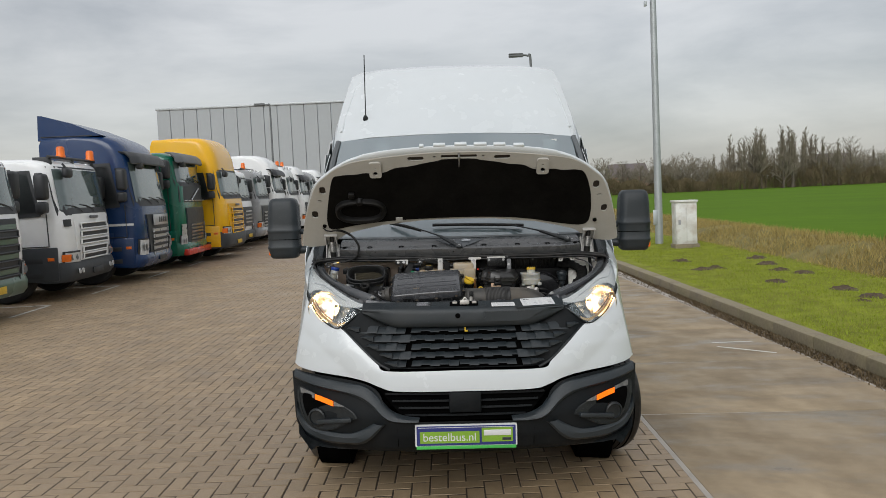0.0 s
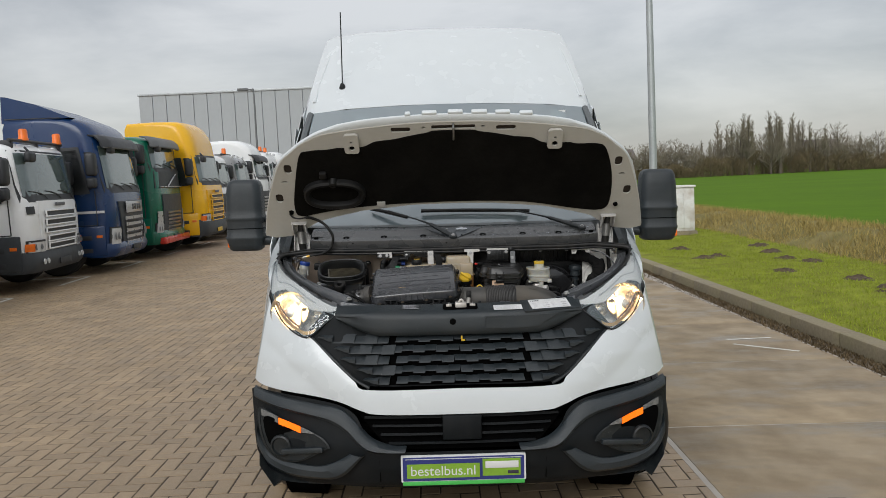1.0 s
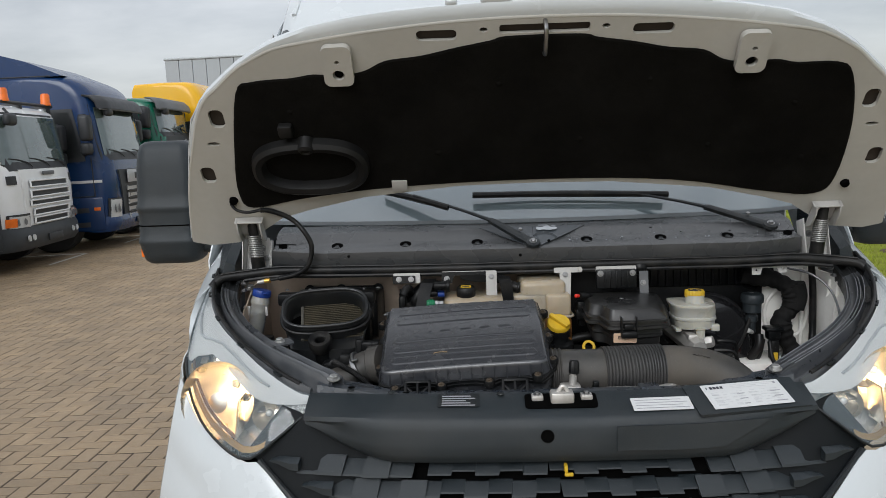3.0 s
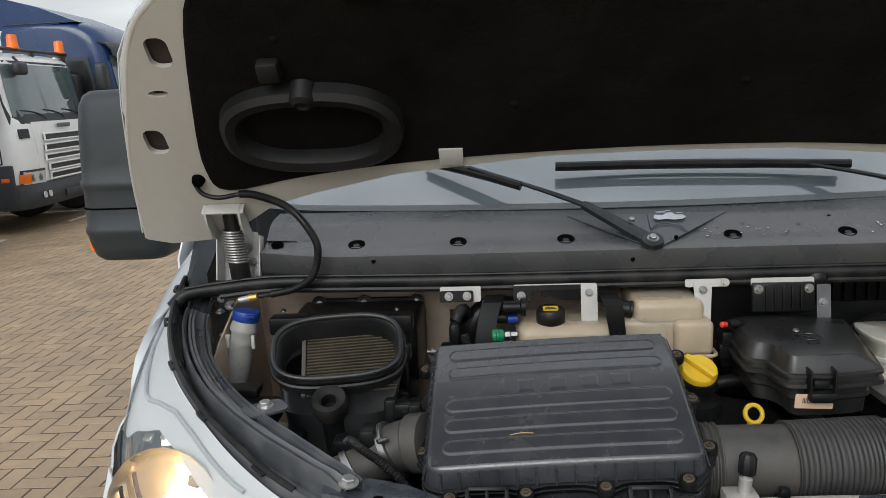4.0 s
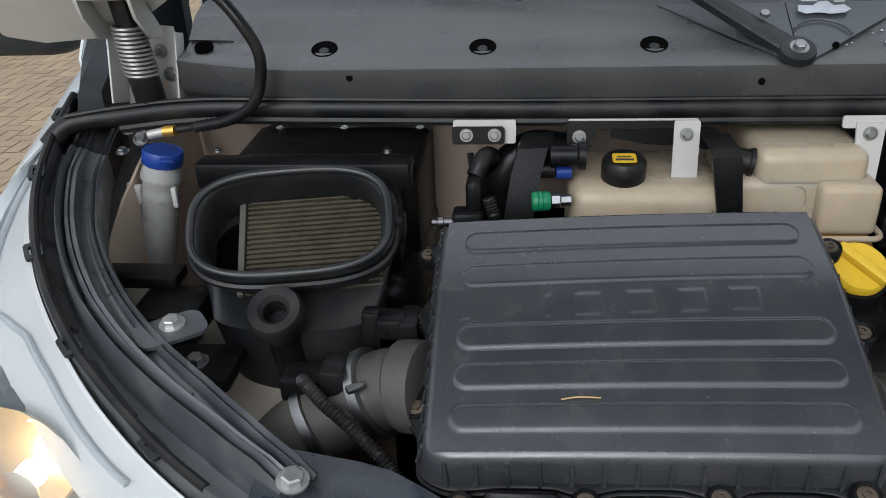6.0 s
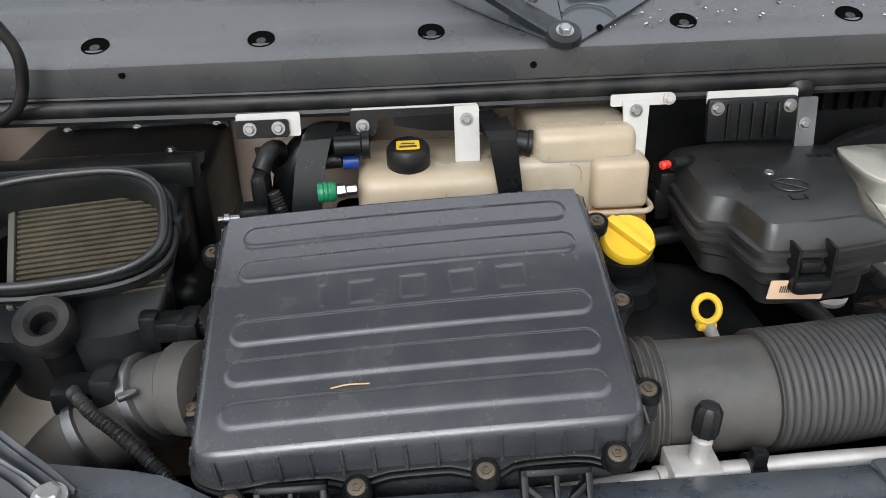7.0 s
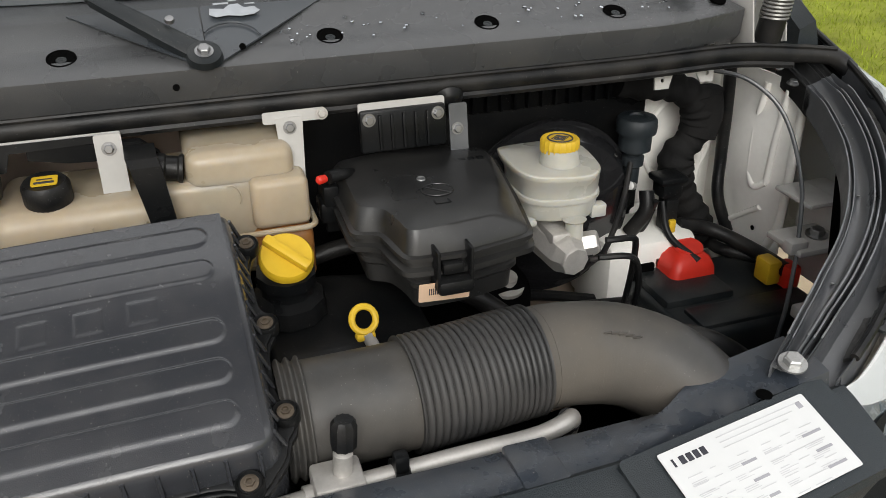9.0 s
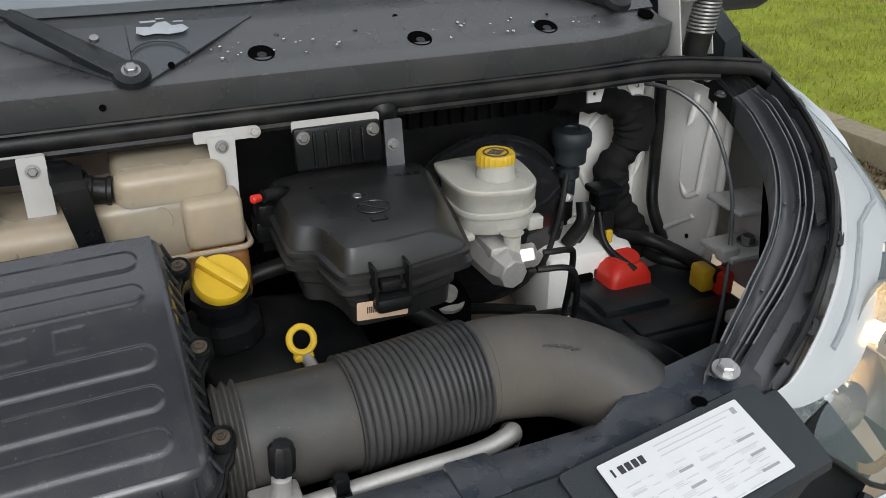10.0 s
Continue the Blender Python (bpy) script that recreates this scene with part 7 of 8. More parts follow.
part("drain_grommet", lathe([(.026, -.03), (.030, -.014), (.030, -.002), (.027, .004), (.017, .003), (.0125, -.002), (.0115, -.022), (0, -.022)], (-.557, .430, 1.160), (0, -.52, .85), 28), RUBBER, intake, "black rubber drain grommet")
part("mouth_clip", rbox(-.452, -.435, .53, .56, 1.185, 1.215, .004), FUSEP, intake)
part("drain_spout", tube([(-.557, .445, 1.14), (-.552, .455, 1.08), (-.54, .46, 1.0)], .020, 12), FUSEP, intake)

# screenwash filler
FAX = Vector((.22, .05, 1)).normalized()
FTOP = Vector((-.7545, .6635, 1.238))
NECK = mat("clear_milky_plastic", (.34, .34, .32), .25, vary=.10, sub=.5, dust=.15, dustcol=(.36, .32, .26), dscale=10)
filler = part("washer_filler", lathe([(.0225, -.30), (.0225, -.125)] + [(.0225 + .0012 * (k % 2), -.122 + .004 * k) for k in range(16)] + [(.0225, -.056), (.0235, -.054), (.0235, -.048), (.0228, -.046), (.0232, -.032), (.0262, -.028), (.0262, -.024), (.0232, -.012), (.0215, -.004), (.0215, .002)], FTOP, FAX, 30), NECK, van, "milky screenwash filler neck")
part("filler_cap", lathe([(.0240, -.008), (.0252, -.006), (.0252, .007), (.0238, .0105), (.0225, .0095), (.012, .0100), (0, .0100)], FTOP, FAX, 30), BLUE, filler, "blue screenwash cap")
part("cap_tab", rbox(-.034, -.022, -.008, .008, .004, .009, .003, m=Matrix.Translation(FTOP) @ FAX.to_track_quat("Z", "Y").to_matrix().to_4x4() @ Matrix.Rotation(.3, 4, "Z")), BLUE, filler)
for dx, dy, w in ((-.034, -.014, .010), (-.046, -.006, .012), (.016, -.022, .007)):
    part("neck_clip", merge(rbox(dx - w / 2, dx + w / 2, dy - .003, dy + .006, -.040, -.032, .002, m=Matrix.Translation(FTOP)), rbox(dx - .003, dx + .004, dy - .004, dy + .003, -.058, -.034, .002, m=Matrix.Translation(FTOP))), BRKT, filler, "white plastic clip")
bolt(van, (-.795, .70, 1.250), (0, -.7, .7), .009, "wing_bolt")
mount = part("wing_mount", merge(rbox(-.68, -.60, .385, .455, 1.085, 1.105, .008), rbox(-.74, -.66, .46, .54, 1.09, 1.13, .01)), FUSEP, van)
bolt(mount, (-.642, .412, 1.106), (0, -.1, 1), .011)
part("yellow_plug", merge(rbox(-.712, -.684, .492, .520, 1.035, 1.065, .006)), YELLOW, mount, "yellow plug")
part("lamp_plug", merge(rbox(-.575, -.53, .34, .375, 1.0, 1.04, .008), rbox(-.525, -.50, .35, .37, .96, 1.01, .006)), RUBBER, mount)

# coolant expansion tank with its straps
tank = part("coolant_tank", rbox(-.252, -.075, .598, .74, 1.10, 1.222, .020, 4), TANK, van, "milky beige coolant tank with a black cap")
part("rear_chamber", merge(rbox(-.046, .078, .620, .79, 1.10, 1.260, .016, 4), rbox(-.082, .04, .6175, .74, 1.10, 1.228, .014, 4)), TANK, tank)
part("side_chamber", rbox(.022, .089, .600, .68, 1.165, 1.226, .009, 3), TANK, tank)
part("fluid_level", rbox(.020, .090, .596, .68, 1.09, 1.164, .012, 3), TANKLOW, tank, "amber fluid showing low in the tank")
part("tank_seam", tube([(x, y, 1.168) for x, y in rect(-.02, .093, .589, .70, .014)], .0035, 8, 1, True), TANK, tank)
part("level_line", tube([(-.030, .6215, 1.232), (.018, .6215, 1.232)], .0012, 6, 1), MILK, tank)
for x in (-.095, -.15):
    part("mould_line", tube([(x, .5975, 1.20), (x, .5975, 1.15)], .0012, 6, 1), TANK, tank)
part("mould_ring", tube([(.0 + .012 * math.cos(t), .6155, 1.205 + .016 * math.sin(t)) for t in np.linspace(-.5, 1.8, 10)], .0009, 6), TANK, tank)
cap = part("tank_cap", lathe([(.024, 0), (.0255, .003), (.0255, .022), (.022, .027), (.020, .0255), (0, .0255)], (-.191, .634, 1.222), (0, -.12, 1), 56, -.0006, 1), RUBBER, tank, "black ribbed coolant cap")
part("cap_label", plate(rect(-.0135, .0135, -.0105, .0105, .003), .0012, plane_frame((-.191, .631, 1.2478), (1, 0, 0), (0, 1, .12))), YELLOW, cap, "yellow warning mark")
part("tank_strap", loft([[Vector((x + dx, y + dy, z)) for dx, dy in ((-h, 0), (h, 0), (h, .006), (-h, .006))] for x, y, z, h in ((-.075, .594, 1.12, .0135), (-.076, .594, 1.20, .0140), (-.085, .596, 1.262, .0160), (-.088, .604, 1.270, .0165), (-.090, .640, 1.272, .0165))]), FUSEP, tank)
part("hose_nipple", lathe([(.010, 0), (.010, .012), (.0165, .014), (.0165, .022), (.0145, .024), (.0145, .036), (.0165, .038), (.0165, .042), (0, .042)], (-.088, .640, 1.247), (1, -.1, -.15), 22), RUBBER, tank, "black rubber nipple")
part("hose_arm", loft([[Vector((x, y, z + d)) for y, d in ((.650, -h), (.662, -h), (.662, h), (.650, h))] for x, z, h in ((-.205, 1.272, .006), (-.165, 1.268, .010), (-.125, 1.266, .010), (-.088, 1.262, .012), (-.070, 1.246, .012), (-.064, 1.238, .006))]), FUSEP, tank)
for x0, x1 in ((-.201, -.181), (-.199, -.183)):
    part("cap_mark", rbox(x0, x1, .624 if x0 < -.2 else .632, .627 if x0 < -.2 else .635, 1.2482, 1.2496, 0), PRINT, cap)
pil = part("hose_carrier", merge(loft([[Vector((x + dx, y, z)) for dx, y, z in ((-.017, yy, zz), (.017, yy + .004, zz), (.017, yy + .022, zz), (-.017, yy + .018, zz))] for x, yy, zz in ((-.318, .582, 1.12), (-.312, .588, 1.18), (-.303, .606, 1.236), (-.295, .624, 1.262), (-.288, .650, 1.266))]), lathe([(.013, 0), (.013, .03), (.017, .032), (.017, .04), (0, .04)], (-.275, .63, 1.252), (1, 0, 0), 14)), FUSEP, van, "black hose carrier")
part("green_collar", lathe([(.0095, 0), (.0115, .003), (.0115, .006), (.0105, .007), (.0115, .008), (.0115, .011), (.0105, .012), (.0115, .013), (.0115, .018), (.0095, .021)], (-.296, .592, 1.211), (1, .1, 0), 20), GREEN, pil, "green quick-fit collar")
part("alloy_nut", lathe([(.0085, 0), (.0085, .009), (.0065, .011), (.0065, .022)], (-.274, .595, 1.211), (1, .1, 0), 6), STEEL, pil)
part("blue_fitting", lathe([(.009, 0), (.009, .018), (0, .018)], (-.268, .64, 1.228), (1, .1, 0), 14), BLUE, pil)
part("black_fitting", lathe([(.010, 0), (.010, .03), (.007, .032), (0, .034)], (-.30, .64, 1.230), (1, .1, 0), 14), RUBBER, pil)
part("bypass_hose", tube([(-.325, .72, 1.03), (-.345, .70, 1.12), (-.335, .69, 1.20), (-.30, .70, 1.235), (-.255, .71, 1.23)], .021, 14), RUBBER, van, "thick black coolant hose")
part("fuel_lines", tube([(-.37, .67, 1.24), (-.362, .66, 1.17), (-.355, .64, 1.10), (-.35, .60, 1.04)], .004, 8), RUBBER, van)
vv = part("line_union", merge(rbox(-.388, -.352, .588, .618, 1.168, 1.196, .006), rbox(-.372, -.352, .598, .640, 1.19, 1.232, .009)), FUSEP, van, "black pipe union with bright bolt ends")
part("union_end", lathe([(.005, 0), (.005, .012), (.0075, .013), (.0075, .019), (.004, .02), (.004, .026), (0, .027)], (-.386, .596, 1.183), (-1, -.2, .05), 10), STEEL, vv)
part("union_nut", lathe([(.0075, 0), (.0075, .010), (0, .011)], (-.357, .584, 1.183), (.3, -1, .1), 6), STEEL, vv)
part("union_nut", lathe([(.009, 0), (.009, .006), (0, .007)], (-.366, .584, 1.160), (.1, -1, .3), 6), STEEL, vv)
part("union_hose", tube([(-.362, .625, 1.228), (-.352, .640, 1.245), (-.345, .67, 1.235), (-.352, .70, 1.20)], .011, 12), RUBBER, vv)
part("union_loom", tube([(-.345, .592, 1.215), (-.338, .588, 1.19), (-.336, .584, 1.165), (-.340, .58, 1.13)], lambda f: .0072 + .0012 * math.sin(f * 130), 10, 18), RUBBER, vv, "corrugated loom")
part("union_clip", rbox(-.331, -.317, .576, .590, 1.165, 1.186, .004), FUSEP, vv)

# brackets under the cowl
def bracket(pts, at, axis_z=(0, -1, .15), label="", bolts=(), name="cowl_bracket", material=BRKT, thick=.003, holes=()):
    fr = plane_frame(at, (1, 0, 0), (0, axis_z[2], -axis_z[1]))
    b = part(name, plate(pts, thick, fr, holes), material, van, label)
    for x, y in bolts:
        bolt(b, fr @ Vector((x, y, thick)), fr.to_3x3() @ Vector((0, 0, 1)), .0064)
    return b


bracket(rect(-.036, .038, -.012, .016, .003), (-.353, .663, 1.268), label="small white cowl bracket")
bracket(rect(-.034, .028, -.011, .010, .004), (-.356, .657, 1.268), bolts=((-.017, 0), (.016, 0)), name="hose_plate", material=FUSEP)
bracket(rect(-.13, .018, .012, .019, .003), (-.125, .655, 1.268), label="white cowl bracket with a tank strap")
bracket(rect(-.0145, .0145, -.066, .016, .003), (-.121, .648, 1.271), bolts=((0, 0),), name="strap_bracket", label="bare white strap bracket")
bracket([(-.014, -.012), (.014, -.012), (.02, .008), (.12, .010), (.125, .018), (-.014, .018)], (-.242, .650, 1.268), bolts=((0, 0),), name="hose_plate", material=FUSEP)
bracket(rect(-.030, .044, .004, .018, .003), (.079, .652, 1.272), name="cowl_bracket", label="white tee bracket above the tank")
bracket([(-.016, .012), (-.012, -.062), (.012, -.062), (.016, .012)], (.079, .649, 1.271), bolts=((0, 0),), name="strap_bracket")
bolt(van, (.118, .648, 1.284), (0, -1, .1), .006, "stud", ALU)
plugb = part("red_plug", lathe([(.0048, 0), (.0052, .004), (.0052, .010), (.003, .012), (0, .012)], (.108, .600, 1.221), (-.8, -.5, .1), 14), RED, van, "small red plug beside the fuse box")
part("plug_body", tube([(.112, .602, 1.221), (.130, .612, 1.219), (.145, .63, 1.21)], .008, 10), FUSEP, plugb)
b = bracket(rect(-.054, .054, -.006, .010, .003), (.214, .642, 1.282), label="white bracket over the fuse box")
rib = part("ribbed_bracket", merge(rbox(-.054, .054, -.040, .012, 0, .010, .004, m=plane_frame((.214, .642, 1.272), (1, 0, 0), (0, .1, 1))), *[rbox(x - .002, x + .002, -.036, .006, .008, .014, .001, m=plane_frame((.214, .642, 1.272), (1, 0, 0), (0, .1, 1))) for x in (-.030, -.015, 0, .015, .030)]), FUSEP, van, "ribbed black bracket")
for x in (.171, .257):
    bolt(rib, (x, .632, 1.274), (0, -1, .1), .0066)
bracket(rect(-.010, .014, -.05, .012, .003), (.290, .66, 1.262), name="stay", bolts=((0, -.02),), material=RAILP)
part("cowl_plug", lathe([(.020, 0), (.016, .008), (.010, .012), (0, .012)], (.285, .675, 1.277), (0, -.6, -.4), 18), RUBBER, van)
bracket([(-.048, -.018), (-.026, -.018), (-.020, .0), (.018, .0), (.026, -.014), (.046, -.014), (.048, .018), (-.048, .018)], (.642, .693, 1.268), label="white cowl bracket with two feet", holes=(oval(-.036, -.006, .003, .003, 8), oval(.036, -.002, .003, .003, 8)))

# fuse box
def fuse_ring(pts, z, grow=0.0, soft=.012):
    """A ring through the corners pts, every corner rounded, grown outwards."""
    n, c, out = len(pts), (.225, .57), []
    for i, p in enumerate(pts):
        p, q, r = Vector(p), Vector(pts[i - 1]), Vector(pts[(i + 1) % n])
        a, b = p + (q - p).normalized() * min(soft, (q - p).length * .45), p + (r - p).normalized() * min(soft, (r - p).length * .45)
        t = (b - a).normalized()
        o = Vector((t.y, -t.x))
        out += [a.lerp(p, f).lerp(p.lerp(b, f), f) - o * grow for f in (0, .25, .5, .75, 1)]
    return [Vector((p.x, p.y, z + .012 * (p.y - .56))) for p in out]


FTOPO = [(.136, .664), (.200, .678), (.268, .676), (.322, .648), (.300, .545), (.264, .464), (.212, .457), (.167, .453), (.163, .488), (.156, .517), (.131, .531), (.133, .60)]
FSKIRT = [(.124, .688), (.195, .700), (.275, .699), (.348, .676), (.326, .545), (.308, .456), (.230, .440), (.161, .444), (.155, .482), (.150, .511), (.121, .519), (.124, .61)]
FBODY = [(.134, .680), (.195, .690), (.275, .688), (.335, .665), (.315, .550), (.296, .470), (.230, .455), (.172, .458), (.166, .496), (.158, .524), (.134, .534), (.134, .61)]
FBOX = mat("worn_black_box_plastic", (.0135, .0135, .0135), .28, vary=.2, scale=12, spec=.6, bump=.1, bscale=900, dust=.25, dustcol=(.09, .085, .075), dscale=10, speck=.2)
fuse = part("fuse_box", loft([fuse_ring(FBODY, z, g) for z, g in ((1.108, -.014), (1.112, -.006), (1.135, -.004), (1.140, .002), (1.146, .002), (1.148, -.001), (1.164, -.001))] + [fuse_ring(FSKIRT, z, g) for z, g in ((1.163, .002), (1.165, .006), (1.171, .006), (1.173, -.002), (1.1795, -.002), (1.181, .004), (1.1855, .004), (1.187, -.002))]
    + [[a.lerp(b, f) + Vector((0, 0, h)) for a, b in zip(fuse_ring(FSKIRT, 1.188, -.003), fuse_ring(FTOPO, 1.211))] for f, h in ((.02, .003), (.40, .0050), (.80, .0046), (.93, .0034))] + [fuse_ring(FTOPO, 1.2130, -.002), fuse_ring(FTOPO, 1.2140, -.008)] + [[Vector((.222 + (p.x - .222) * f, .57 + (p.y - .57) * f, p.z + h)) for p in fuse_ring(FTOPO, 1.2145, -.008)] for f, h in ((.7, .0008), (.35, .0016), (.05, .0018))]), FBOX, van, "black fuse box with a clipped lid")
part("lid_ring", tube([Vector((.225 + .019 * math.cos(a), .538 + .017 * math.sin(a), 1.2158)) for a in np.linspace(0, 2 * math.pi, 22, endpoint=False)], .0009, 6, 1, True), FBOX, fuse)
part("lid_ring", tube([(.212, .550, 1.2158), (.238, .526, 1.2156)], .0009, 6, 1), FBOX, fuse)
part("lid_screw", lathe([(.006, 0), (.005, .002), (.002, .0015), (0, .0015)], (.216, .572, 1.2158), (0, -.1, 1), 16), STEEL, fuse)
part("lid_mark", merge(rbox(.212, .230, .502, .5035, 1.2142, 1.2152, 0), rbox(.212, .2135, .502, .512, 1.2142, 1.2154, 0), rbox(.2285, .230, .502, .512, 1.2142, 1.2154, 0)), FUSEP, fuse)
part("fuse_latch", merge(rbox(.188, .192, .424, .450, 1.148, 1.196, .0015), rbox(.225, .229, .424, .450, 1.148, 1.196, .0015), rbox(.188, .229, .420, .446, 1.144, 1.162, .006), rbox(.196, .221, .430, .446, 1.164, 1.178, .004)), FUSEP, fuse)
part("fuse_latch", merge(rbox(.104, .126, .624, .660, 1.15, 1.178, .004), rbox(.108, .128, .622, .662, 1.172, 1.200, .004), rbox(.112, .130, .640, .648, 1.13, 1.198, .003)), FUSEP, fuse)
part("part_label", plate(rect(.172, .228, -.016, .010, .002), .001, plane_frame((0, .456, 1.146), (1, -.1, 0), (0, -.25, 1))), PEACH, fuse, "peach barcode label")
for k in range(9):
    part("code_bar", rbox(.183 + .0022 * k, .1841 + .0022 * k, -.006, .003, .001, .0016, 0, m=plane_frame((0, .456, 1.146), (1, -.1, 0), (0, -.25, 1))), PRINT, fuse)
for k in range(12):
    part("emboss_bar", rbox(.170 + .012 * k, .178 + .012 * k, .612, .619, 1.2130, 1.2166, 0), FUSEP, fuse)

# brake reservoir, master cylinder and servo
RTOP = [(.362, .694), (.376, .706), (.440, .706), (.476, .684), (.470, .606), (.452, .577), (.430, .570), (.385, .580), (.363, .602), (.358, .645)]
RLOW = [(.368, .680), (.380, .692), (.440, .692), (.470, .674), (.473, .616), (.458, .590), (.432, .580), (.388, .588), (.368, .608), (.365, .645)]
rr = lambda o, z, k=1.0: [Vector((.420 + (p.x - .420) * k, .630 + (p.y - .630) * k, z)) for p in smooth([(x, y, 0) for x, y in o], 4, True)]
resv = part("brake_reservoir", loft([rr(RLOW, 1.122, .80), rr(RLOW, 1.124, .93), rr(RLOW, 1.128, .97), rr(RLOW, 1.146, .99), rr(RLOW, 1.1475, 1.04), rr(RLOW, 1.151, 1.05), rr(RLOW, 1.1545, 1.04), rr(RLOW, 1.156, 1.0), rr(RLOW, 1.172, 1.02), rr(RTOP, 1.182, .985), rr(RTOP, 1.1855, 1.0), rr(RTOP, 1.1885, .995), rr(RTOP, 1.190, .97), rr(RTOP, 1.1915, .5), rr(RTOP, 1.192, .1)]), MILK, van, "white brake fluid reservoir with a yellow cap")
part("side_tab", rbox(.362, .378, .590, .640, 1.118, 1.128, .003), MILK, resv)
part("side_tab", rbox(.456, .478, .590, .606, 1.118, 1.136, .002), MILK, resv)
part("filler_neck", lathe([(.027, 0), (.025, .01), (.024, .022)], (.420, .622, 1.190), (0, 0, 1), 24), MILK, resv)
bc = part("reservoir_cap", lathe([(.0245, 0), (.0258, .002), (.0258, .015), (.0240, .0185), (.0205, .0185), (.0195, .0175), (0, .0175)], (.420, .624, 1.206), (0, 0, 1), 44, -.0014, 1), YELLOW, resv, "yellow ribbed cap with black symbols")
part("cap_print", tube([(.420 + .016 * math.cos(a), .624 + .016 * math.sin(a), 1.2238) for a in np.linspace(0, 2 * math.pi, 24, endpoint=False)], .0012, 6, 1, True), PRINT, bc)
for k in range(3):
    part("cap_print", tube([(.420 + (.0045 + .0038 * k) * math.cos(a), .624 + (.0045 + .0038 * k) * .8 * math.sin(a), 1.2238) for a in (.0, 1.57, 3.14, 4.71)], .0008, 6, 1, True), PRINT, bc)
part("outlet", lathe([(.0105, 0), (.0110, .004), (.0118, .030), (.016, .034)], (.423, .572, 1.096), (-.02, .06, 1), 20), MILK, resv)
part("master_cylinder", merge(lathe([(0, -.002), (.0190, -.002), (.0205, 0), (.0205, .004), (.0260, .014), (.0270, .018), (.0270, .20)], (.412, .545, 1.084), (-.12, 1, .06), 8), lathe([(.016, -.05), (.016, 0), (.0135, .003), (0, .003)], (.450, .562, 1.098), (.75, -.45, .25), 6), rbox(.388, .43, .565, .66, 1.095, 1.116, .006)), ALU, van, "cast aluminium brake master cylinder")
servo = part("brake_servo", lathe([(.02, .02), (.09, .02), (.140, .004), (.149, -.005), (.151, -.012), (.149, -.02), (.143, -.02), (.140, -.030), (.128, -.05), (.10, -.058), (.05, -.06), (.045, -.075), (0, -.075)], (.482, .80, 1.042), (-.05, 1, .05), 48), mat("gloss_black_servo", (.014, .014, .015), .20, vary=.1, coat=.6), van, "glossy black brake servo drum")
for pts in ([(.462, .558, 1.100), (.478, .556, 1.100), (.500, .560, 1.096), (.512, .565, 1.085), (.520, .58, 1.03), (.525, .60, .96)], [(.455, .56, 1.075), (.50, .55, 1.072), (.52, .56, 1.03), (.53, .58, .97)], [(.46, .60, 1.05), (.52, .66, 1.02), (.58, .72, 1.06), (.62, .77, 1.12)]):
    part("brake_pipe", tube(pts, .0045, 8), RUBBER, van)

# oil filler, engine cover, dipstick
cov = [[Vector((x, y, z)) for x, y in rect(.012, .012 + w, .612 - h, .612, .035, 5)] for w, h, z in ((.20, .23, .96), (.19, .22, 1.060), (.17, .20, 1.078), (.12, .15, 1.086))]
eng = part("engine_cover", loft(cov), FUSEP, van, "black plastic rocker cover")
part("cover_rim", tube([(.03, .405, 1.040), (.10, .380, 1.035), (.15, .40, 1.035), (.19, .44, 1.04)], .008, 8), FUSEP, eng)
oil = part("oil_filler", lathe([(.046, -.02), (.042, 0), (.030, .006), (.028, .018), (.034, .020), (.034, .034), (.026, .036)], (.044, .538, 1.112), (.02, -.10, 1), 10), FUSEP, van, "black oil filler neck with a yellow cap")
oc = part("oil_cap", lathe([(.028, 0), (.0305, .003), (.0305, .010), (.028, .014), (0, .014)], (.046, .533, 1.157), (.05, -.55, .85), 36), YELLOW, oil, "yellow oil filler cap")
part("cap_grip", rbox(-.030, .030, -.006, .006, .012, .024, .003, m=Matrix.Translation((.046, .533, 1.157)) @ Vector((.05, -.55, .85)).to_track_quat("Z", "Y").to_matrix().to_4x4() @ Matrix.Rotation(radians(130), 4, "Z")), YELLOW, oc)
dip = part("dipstick", merge(tube([(.111 + .0130 * math.cos(a), .444 + .006 * math.sin(a), 1.121 + .0125 * math.sin(a)) for a in np.linspace(0, 2 * math.pi, 20, endpoint=False)], .0038, 8, 1, True), rbox(.100, .122, .434, .446, 1.098, 1.108, .004)), YELLOW, van, "yellow dipstick ring")
part("dip_tube", tube([(.112, .440, 1.106), (.125, .43, 1.07), (.14, .42, 1.0)], .007, 10), ALU, dip)
for pts, r in (([(.10, .62, 1.02), (.16, .58, 1.04), (.20, .50, 1.02), (.22, .45, .97)], .012), ([(.05, .40, 1.03), (.10, .385, 1.035), (.16, .40, 1.02), (.20, .43, .98)], .008), ([(.02, .66, 1.06), (.10, .66, 1.09), (.16, .66, 1.10)], .012), ([(.16, .47, 1.01), (.24, .47, 1.0), (.32, .52, .98)], .035), ([(.24, .62, 1.05), (.30, .60, 1.02), (.36, .58, .97)], .014)):
    part("engine_hose", tube(pts, r, 10), RUBBER, van)
part("engine_mount_bolt", lathe([(.026, 0), (.026, .006), (.014, .008), (.014, .02), (0, .021)], (.359, .644, 1.003), (0, -.3, 1), 20), ALU, van, "bare washer and stud of a mount")
# added boxes between the parts, coloured as the shade down there
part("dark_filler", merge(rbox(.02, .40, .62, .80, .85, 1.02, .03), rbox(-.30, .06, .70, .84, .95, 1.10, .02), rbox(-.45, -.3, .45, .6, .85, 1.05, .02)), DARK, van)

